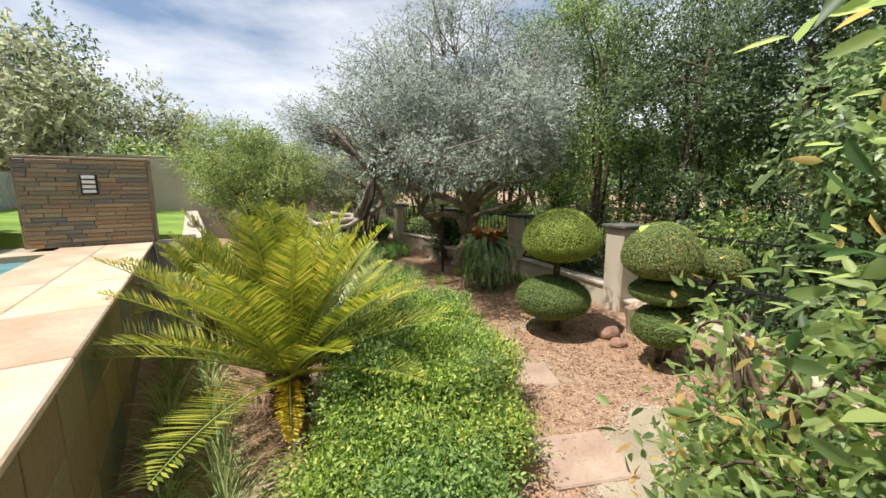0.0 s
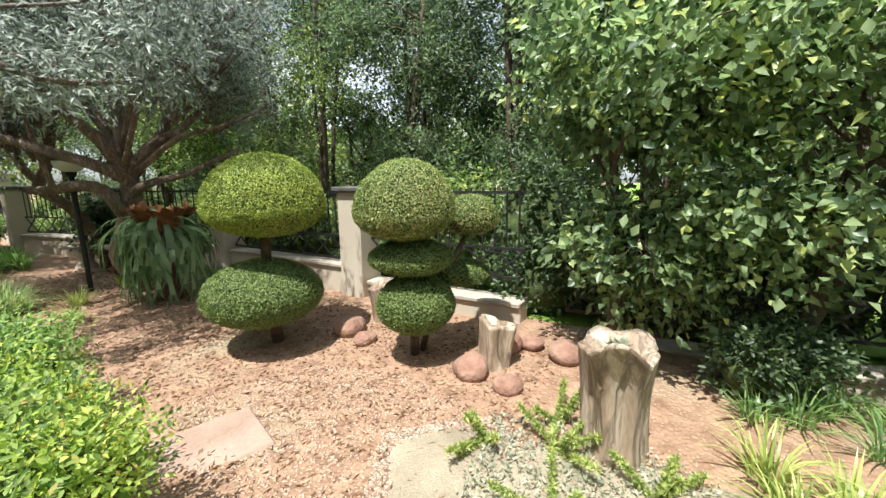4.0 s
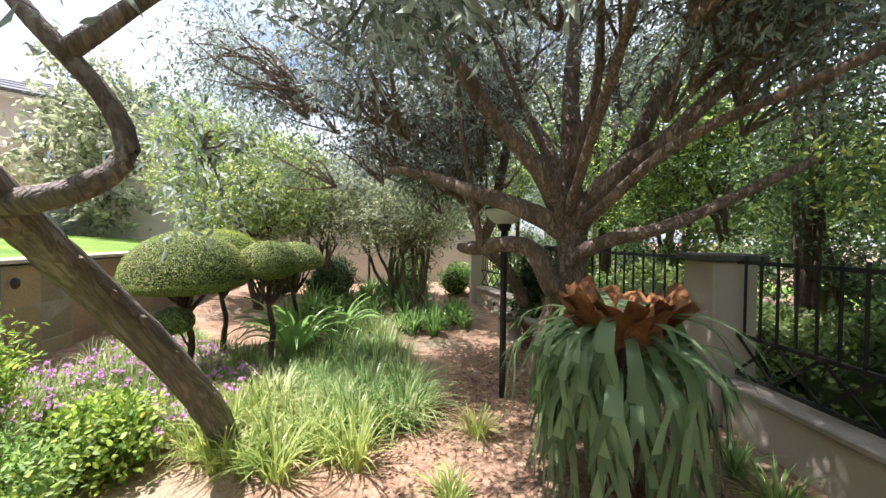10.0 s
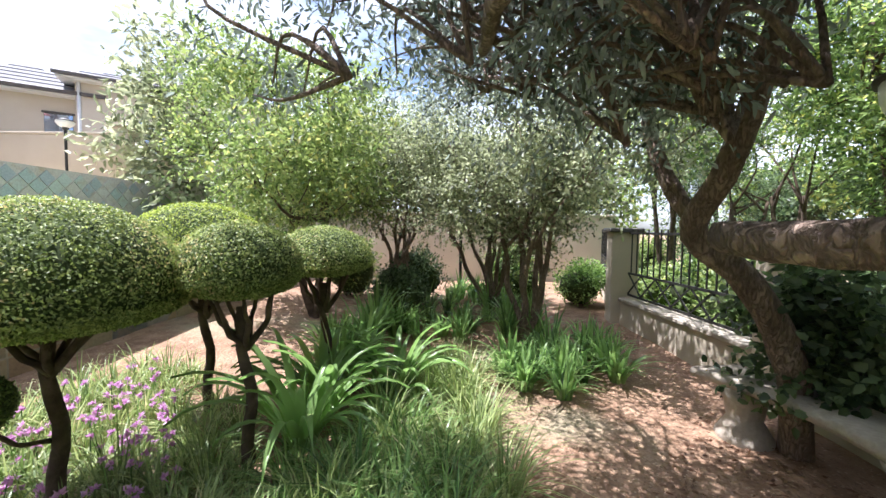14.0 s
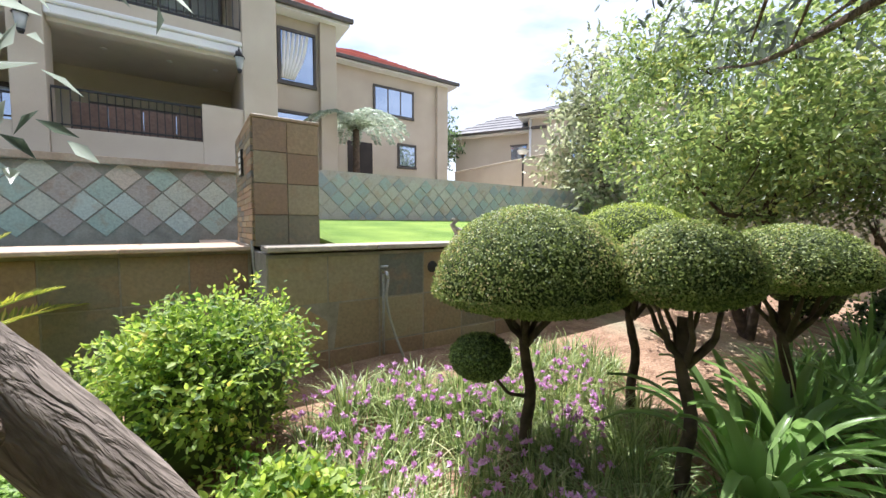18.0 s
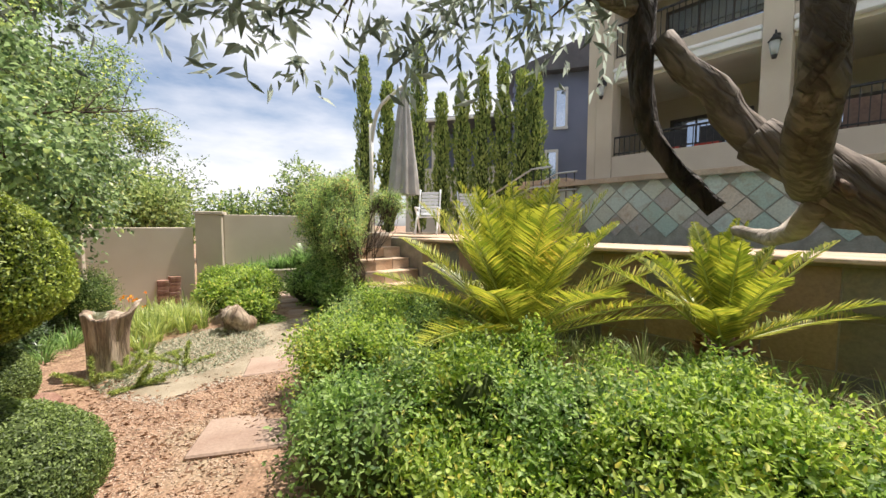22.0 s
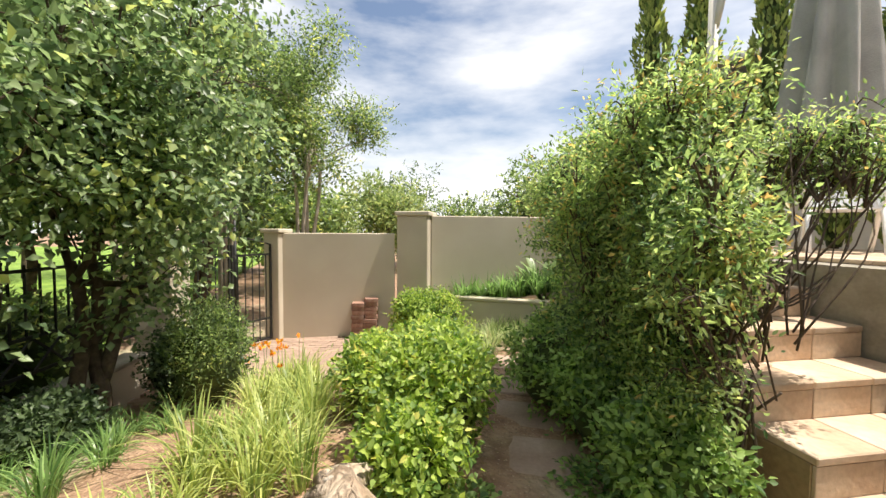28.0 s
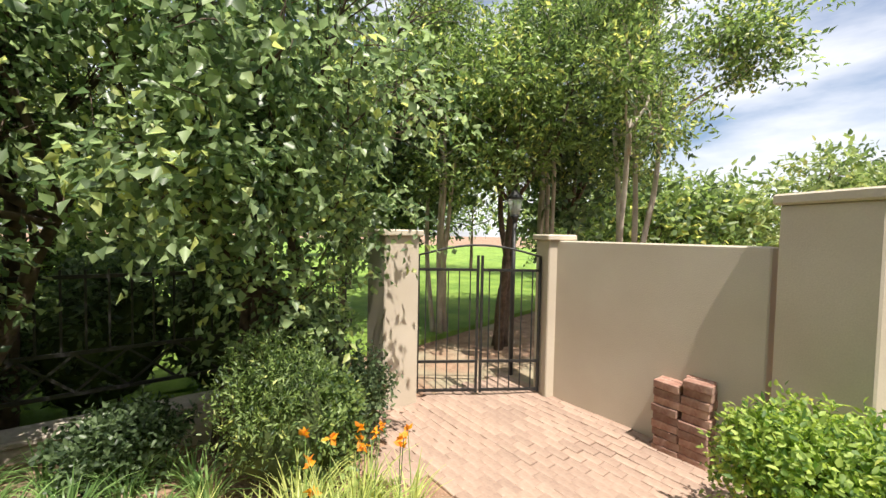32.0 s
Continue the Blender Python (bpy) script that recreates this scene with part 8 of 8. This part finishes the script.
def staghorn():
    x, y = -2.96, 5.78
    s = thing("staghorn_fern", "large staghorn fern hanging over an old post", "fern", (x, y, -0.05))
    v, f = tube([(0, 0, 0), (0.02, 0, 0.6), (0, 0, 1.1)], [0.12, 0.11, 0.12], 12, True, 0.2, 3)
    mesh_obj("post", v, f, M["bark"], s)
    g = np.random.default_rng(31)
    for k in range(11):
        # papery shields: cupped plates with a torn upper rim
        a = k * 0.6 + 3.6
        o, sd = np.array([math.cos(a), math.sin(a), 0]), np.array([-math.sin(a), math.cos(a), 0])
        wd, hg = g.uniform(0.13, 0.2), g.uniform(0.2, 0.3)
        u, w = np.meshgrid(np.linspace(-1, 1, 11), np.linspace(0, 1, 7), indexing="ij")
        rim = 1 + 0.12 * np.sin(5 * u + k) * w + 0.06 * np.sin(13 * u + 2 * k) * w
        up_ = 1.06 + hg * w * rim - 0.05 * u**2 - 0.1
        outw = 0.13 + 0.08 * (1 - w) * (1 - u**2) + 0.16 * w**2 + 0.02 * np.sin(9 * u + 5 * w + k)
        c = o * outw[..., None] + sd * (u * wd * (0.7 + 0.5 * w))[..., None] + np.stack([0 * u, 0 * u, up_], -1)
        i, j = np.meshgrid(np.arange(10), np.arange(6), indexing="ij")
        f = np.stack([i * 7 + j, (i + 1) * 7 + j, (i + 1) * 7 + j + 1, i * 7 + j + 1], -1).reshape(-1, 4)
        mesh_obj("shield_frond", c.reshape(-1, 3), f, M["fibre"], s, "papery brown shield frond", True)

    def ribbon(c, sd, w):
        n = len(c)
        v = np.stack([c + sd * w[:, None], c + np.array([0, 0, -0.12]) * w[:, None], c - sd * w[:, None]], 1).reshape(-1, 3)
        i = np.arange(n - 1)[:, None] * 3
        return v, np.concatenate([i + [0, 1, 4, 3], i + [1, 2, 5, 4]])

    for k in range(120):
        a = g.uniform(0, 6.3)
        rising = k % 4 == 0
        L = g.uniform(0.6, 1.0) if not rising else g.uniform(0.5, 0.75)
        o, sd = np.array([math.cos(a), math.sin(a), 0]), np.array([-math.sin(a), math.cos(a), 0])
        el0, drop = (g.uniform(0.5, 1.1), g.uniform(2.2, 3.2)) if rising else (g.uniform(-0.2, 0.8), g.uniform(3.6, 5.0))
        base = o * 0.13 + [0, 0, g.uniform(0.72, 1.12)]
        w0 = g.uniform(0.024, 0.038)
        pieces = []

        def grow(at, el, head, length, width, depth, swing):
            n = 7
            t = np.linspace(0, 1, n)
            pts, hd = [at], head
            for q in range(1, n):
                el_ = el - drop * t[q] * length / L * 0.9
                el_ = max(el_, -1.5)
                way = (o * math.cos(hd) + sd * math.sin(hd)) * math.cos(el_) + np.array([0, 0, math.sin(el_)]) + sd * math.sin(hd) * 0.9 * abs(math.sin(el_))
                pts.append(pts[-1] + unit(way) * length / (n - 1))
                hd += swing / n
            c = np.array(pts)
            w = width * (0.75 + 0.45 * t) if depth else width * np.clip(1.05 - t**2.2, 0.05, 1)
            cross = unit(sd * math.cos(hd) - o * math.sin(hd) * math.cos(el_))
            pieces.append(ribbon(c, cross, w))
            if depth:
                for sg in (1, -1):
                    grow(c[-1] + cross * sg * width * 0.55, el_, hd + sg * g.uniform(0.2, 0.5), length * g.uniform(0.5, 0.75), width * 0.68, depth - 1, sg * -0.2)

        grow(base, el0, 0.0, L * 0.5, w0, 2 if k % 3 else 1, 0.0)
        v, f = joined(pieces)
        mesh_obj("antler_frond", v, f, M["stag"], s, smooth=True)


staghorn()


def bench():
    b = thing("curved_bench", "weathered curved concrete garden bench", "bench", (-4.75, 7.95, float(hill(-4.75, 7.95)) - 0.01), 155)
    n = 12
    t = np.linspace(-0.55, 0.55, n)
    c = np.c_[t * 1.15, 0.25 * t**2 * 2, 0 * t]
    pts = []
    for k in range(n):
        for dy, z in ((-0.17, 0.38), (-0.19, 0.42), (-0.17, 0.45), (0.17, 0.45), (0.19, 0.42), (0.17, 0.38)):
            pts.append((c[k, 0], c[k, 1] + dy, z))
    i, j = np.meshgrid(np.arange(n - 1), np.arange(6), indexing="ij")
    f = np.stack([i * 6 + j, i * 6 + (j + 1) % 6, (i + 1) * 6 + (j + 1) % 6, (i + 1) * 6 + j], -1).reshape(-1, 4)
    f = np.vstack([f, [(0, 1, 2, 3), (0, 3, 4, 5), (66, 69, 68, 67), (66, 71, 70, 69)]])
    mesh_obj("seat", pts, f, M["concrete"], b)
    for x in (-0.45, 0.45):
        v, f = tube([(x, 0.08, 0), (x, 0.08, 0.06), (x, 0.08, 0.16), (x, 0.08, 0.27), (x, 0.08, 0.378)], [0.17, 0.16, 0.10, 0.12, 0.17], 14)
        mesh_obj("pedestal", v, f, M["concrete"], b, smooth=True)


bench()

# ---- pink flowers in the bed ----


def flowers(name, label, poly, n, seed, mat, h=0.34, stemmat=None, head=0.02, per=7):
    p = scatter(poly, n, seed)
    g = np.random.default_rng(seed)
    z = hill(p[:, 0], p[:, 1])
    hh = h * g.uniform(0.7, 1.25, len(p))
    top = np.c_[p + g.normal(0, 0.03, p.shape), z + hh]
    st = [tube([(*q, zz), (*tp,)], [0.0035, 0.0025], 4, False) for q, zz, tp in zip(p, z, top)]
    v, f = joined(st)
    b = tagged(mesh_obj(name, v, f, stemmat or M["strap"]), label, "flower", kind="stuff")
    at = np.repeat(top, per, 0)
    d = unit(g.normal(0, 1, at.shape) + [0, 0, 0.7])
    v, f = leaf_mesh(at, d, head * 1.6, head, seed + 1)
    mesh_obj("petals", v, f, mat, b)


flowers("pink_flowers", "drift of small pink flowers before the tiled wall", [(-5.3, 3.5), (-5.0, 4.0), (-5.7, 4.9), (-7.1, 4.9), (-8.0, 4.7), (-7.2, 3.9), (-6.2, 3.2)], 420, 33, M["flower"], 0.22, None, 0.017, 12)
flowers("orange_flowers", "orange daylily flowers on thin stalks", [(2.6, 0.4), (3.6, 0.35), (3.5, -0.1), (2.8, -0.1)], 12, 34, M["orange"], 0.45, None, 0.032, 6)

# ---- bricks, planter and paving at the gate ----
g3 = random.Random(8)
stack = thing("brick_stack", "stack of old salvaged bricks against the wall", "brick stack", (5.06, -1.93, GZ), 56.6)
for k in range(10):
    for q in range(2):
        if k == 9 and q:
            continue
        for deep in (0, 1):
            box_part("brick", (0.216, 0.104, 0.07), (-0.112 + 0.224 * q + g3.uniform(-0.014, 0.014), -0.055 + 0.11 * deep + g3.uniform(-0.012, 0.012), 0.036 + 0.0725 * k), M["brick"], stack, bevel=0.006, turn=g3.uniform(-5, 5))

wall_between("planter_wall", (4.25, -2.95, 0), (2.2, -4.2, 0), -0.9, 0.22, 0.14, M["plaster"], "low plastered planter wall", 0.02)
wall_between("planter_end", (2.2, -4.2, 0), (1.6, -5.3, 0), -0.9, 0.22, 0.14, M["plaster"], "end of the low planter wall", 0.02)
prism("planter_soil", [(4.3, -3.05), (2.22, -4.3), (1.7, -5.3), (2.5, -6.2), (4.4, -3.2)], -0.9, 0.14, M["ground"], "raised planter bed of dark soil", "planter bed")


def raised(ob, dz):
    ob.location.z += dz
    return ob


raised(tuft("planter_grass", "dark strap-leaved plants in the raised planter", scatter([(4.2, -3.15), (2.5, -4.2), (2.6, -4.9), (4.1, -3.4)], 26, 41, 0.14), 46, 0.52, 0.026, M["strap"], 42, 1.15, "plant"), 0.58)


def strelitzia(at, z, seed):
    p = thing("strelitzia", "strelitzia with tall paddle leaves by the wall", "plant", (*at, z))
    g = np.random.default_rng(seed)
    for k in range(11):
        a, el = g.uniform(0, 6.3), g.uniform(0.85, 1.35)
        L = g.uniform(0.7, 1.15)
        d = np.array([math.cos(a) * math.cos(el), math.sin(a) * math.cos(el), math.sin(el)])
        v, f = tube([(0, 0, 0), d * L * 0.6], [0.014, 0.01], 6)
        st = mesh_obj("stalk", v, f, M["strap"], p)
        sd = np.array([-math.sin(a), math.cos(a), 0])
        t = np.linspace(0, 1, 8)
        c = d * (L * (0.58 + 0.42 * t))[:, None] + np.c_[np.cos(a) * 0.12 * t**2, np.sin(a) * 0.12 * t**2, -0.05 * t**2]
        w = 0.075 * np.sin(np.pi * np.clip(0.06 + 0.93 * t, 0, 1)) ** 0.7
        v = np.stack([c + sd * w[:, None], c + [0, 0, -0.012], c - sd * w[:, None]], 1).reshape(-1, 3)
        i = np.arange(7)[:, None] * 3
        mesh_obj("blade", v, np.concatenate([i + [0, 1, 4, 3], i + [1, 2, 5, 4]]), M["bigleaf"], st, smooth=True)


strelitzia((3.05, -4.35), 0.1, 51)
strelitzia((2.5, -4.7), 0.1, 52)
low_bush("planter_shrub", "dense green shrub at the end of the planter", (1.7, -3.9), (0.5, 0.55, 0.7), M["nandina"], 900, 0.06, 0.026, 144)
tree("wall_shrub", "tall loose shrub before the boundary wall", (1.2, -3.3), 3.0, random_clumps((1.25, -3.2, 1.6), (0.6, 0.7, 0.9), 14, 0.34, 145), M["nandina"], 900, 6, 0.06, 0.026, 0.02, M["stem"], 146, stems=5, shell=0.9, spread=0.2)

court = thing("gate_paving", "worn clay pavers in front of the gate", "paving", (0, 0, 0), kind="structure")
bm = bmesh.new()
add_box(bm, (0.198, 0.098, 0.05), bevel=0.005)
paver_mesh = bpy.data.meshes.new("paver")
bm.to_mesh(paver_mesh)
bm.free()
paver_mesh.materials.append(M["paver"])
ax, ay = Vector((-0.55, -0.835)), Vector((-0.835, 0.55))
pav_turn = math.degrees(math.atan2(ax.y, ax.x))
count = 0
for i in range(-4, 17):
    for j in range(0, 27):
        p = Vector((6.0, -0.8)) + ax * (0.2 * (i + 0.5 * (j % 2))) + ay * (0.1 * j + 0.05)
        edge = 2.35 + 0.25 * math.sin(i * 1.3)
        if 0.1 * j > edge or count > 560:
            continue
        ob = new("paver", paver_mesh)
        ob.parent = court
        ob.matrix_basis = pose(p.x, p.y, max(float(hill(p.x, p.y)), GZ - 0.02) + 0.004 + g3.uniform(-0.003, 0.003), g3.uniform(-0.6, 0.6), g3.uniform(-0.6, 0.6), pav_turn + g3.uniform(-1, 1))
        count += 1


def post_lantern(at, z0, z1):
    l = thing("gate_lantern", "carriage lantern on a post beyond the gate", "lantern", (*at, z0))
    h = z1 - z0
    v, f = tube([(0, 0, 0), (0, 0, h - 0.35)], [0.03, 0.025], 8)
    mesh_obj("post", v, f, M["iron"], l)
    v, f = tube([(0, 0, h - 0.3), (0, 0, h - 0.08)], [0.06, 0.11], 6)
    mesh_obj("glass", v, f, M["clear"], l)
    v, f = tube([(0, 0, h - 0.08), (0, 0, h - 0.02), (0, 0, h + 0.06)], [0.13, 0.08, 0.015], 6)
    mesh_obj("cap", v, f, M["iron"], l)
    v, f = tube([(0, 0, h - 0.36), (0, 0, h - 0.3)], [0.03, 0.07], 6)
    mesh_obj("cup", v, f, M["iron"], l)


post_lantern((6.5, -0.2), -0.6, 1.98)

# ---- small fittings on the tiled wall ----
tap = thing("garden_tap", "brass garden tap with a grey hose on the wall", "tap", W(6.05, 0.72, 0), TURN + 180)
v, f = tube([(0, 0, 0.25), (0, 0, 1.0)], [0.012, 0.012], 8)
mesh_obj("pipe", v, f, M["pvc"], tap)
v, f = tube([(0, 0.0, 0.98), (0, 0.07, 0.98), (0, 0.10, 0.93)], [0.018, 0.016, 0.014], 8)
mesh_obj("spout", v, f, M["steel"], tap)
hb("handle", -0.035, 0.035, 0.02, 0.035, 1.02, 1.04, M["steel"], tap)
v, f = tube(curve_points([(0, 0.10, 0.93), (0.02, 0.11, 0.75), (-0.03, 0.13, 0.5), (-0.1, 0.2, 0.25)], 14), np.full(14, 0.011), 8)
mesh_obj("hose", v, f, M["pvc"], tap, "grey garden hose", True)
drain = thing("drain_hole", "round drain pipe opening in the tiled wall", "drain", W(6.55, 0.71, 1.0), TURN + 180)
# closed disc, its dark colour gives the shade inside the pipe
v, f = tube([(0, 0.02, 0), (0, 0.03, 0)], [0.055, 0.05], 18)
mesh_obj("pipe_mouth", v, f, M["dark"], drain)
limb_log = thing("driftwood", "grey driftwood log lying on the wall coping", "driftwood", W(7.15, 0.55, TZ + 0.06), TURN + 10)
limb(limb_log, [(-0.22, 0, 0.02), (0, 0.03, 0.05), (0.2, -0.02, 0.03)], 0.055, 0.04, M["deadwood"], 3, 9, 8, "log", 0.25)
limb(limb_log, [(-0.15, 0, 0.05), (-0.22, 0.02, 0.12), (-0.24, 0.05, 0.2)], 0.04, 0.02, M["deadwood"], 4, 8, 6, "knot", 0.2)
hose2 = thing("wall_hose", "grey hose hanging beside the tiled pillar", "hose", W(5.12, 0.05, 0), TURN + 180)
v, f = tube(curve_points([(0.02, 0.0, 1.25), (0.0, 0.03, 0.9), (-0.05, 0.03, 0.5), (-0.03, 0.05, 0.2)], 12), np.full(12, 0.013), 8)
mesh_obj("tube", v, f, M["pvc"], hose2, smooth=True)


def tree_fern(at, z0, h):
    t = thing("tree_fern", "tree fern with pale spreading fronds before the house", "tree fern", (*at, z0))
    v, f = tube([(0, 0, 0), (0, 0, h)], [0.1, 0.09], 10, True, 0.2, 2)
    mesh_obj("trunk", v, f, M["stem"], t)
    g = np.random.default_rng(61)
    for k in range(15):
        a = k * 0.42 * 2.0 + g.normal(0, 0.1)
        L = g.uniform(1.1, 1.6)
        s = np.linspace(0, 1, 36)
        r = L * s
        z = h + 0.55 * np.sin(s * 2.3) * L * 0.5 - 0.3 * L * s**2
        sp = np.c_[r * math.cos(a), r * math.sin(a), z]
        sd = np.array([-math.sin(a), math.cos(a), 0])
        wide = 0.26 * np.sin(np.pi * np.clip(0.08 + 0.9 * s, 0, 1))
        at_ = np.repeat(sp, 6, 0)
        sg = np.tile([1, 1, 1, -1, -1, -1], 36)
        q = np.tile([0.0, 0.33, 0.66] * 2, 36)
        at_ = at_ + sd * (sg * q * np.repeat(wide, 6))[:, None] - np.c_[np.zeros((216, 2)), 0.1 * q]
        d = sd * sg[:, None] + [math.cos(a) * 0.5, math.sin(a) * 0.5, -0.25]
        v, f = leaf_mesh(at_, d, 0.13, 0.06, 70 + k)
        mesh_obj("frond", v, f, M["fernfrond"], t)


fx, fy, _ = W(8.6, -6.6)
tree_fern((fx, fy), 2.26, 1.9)
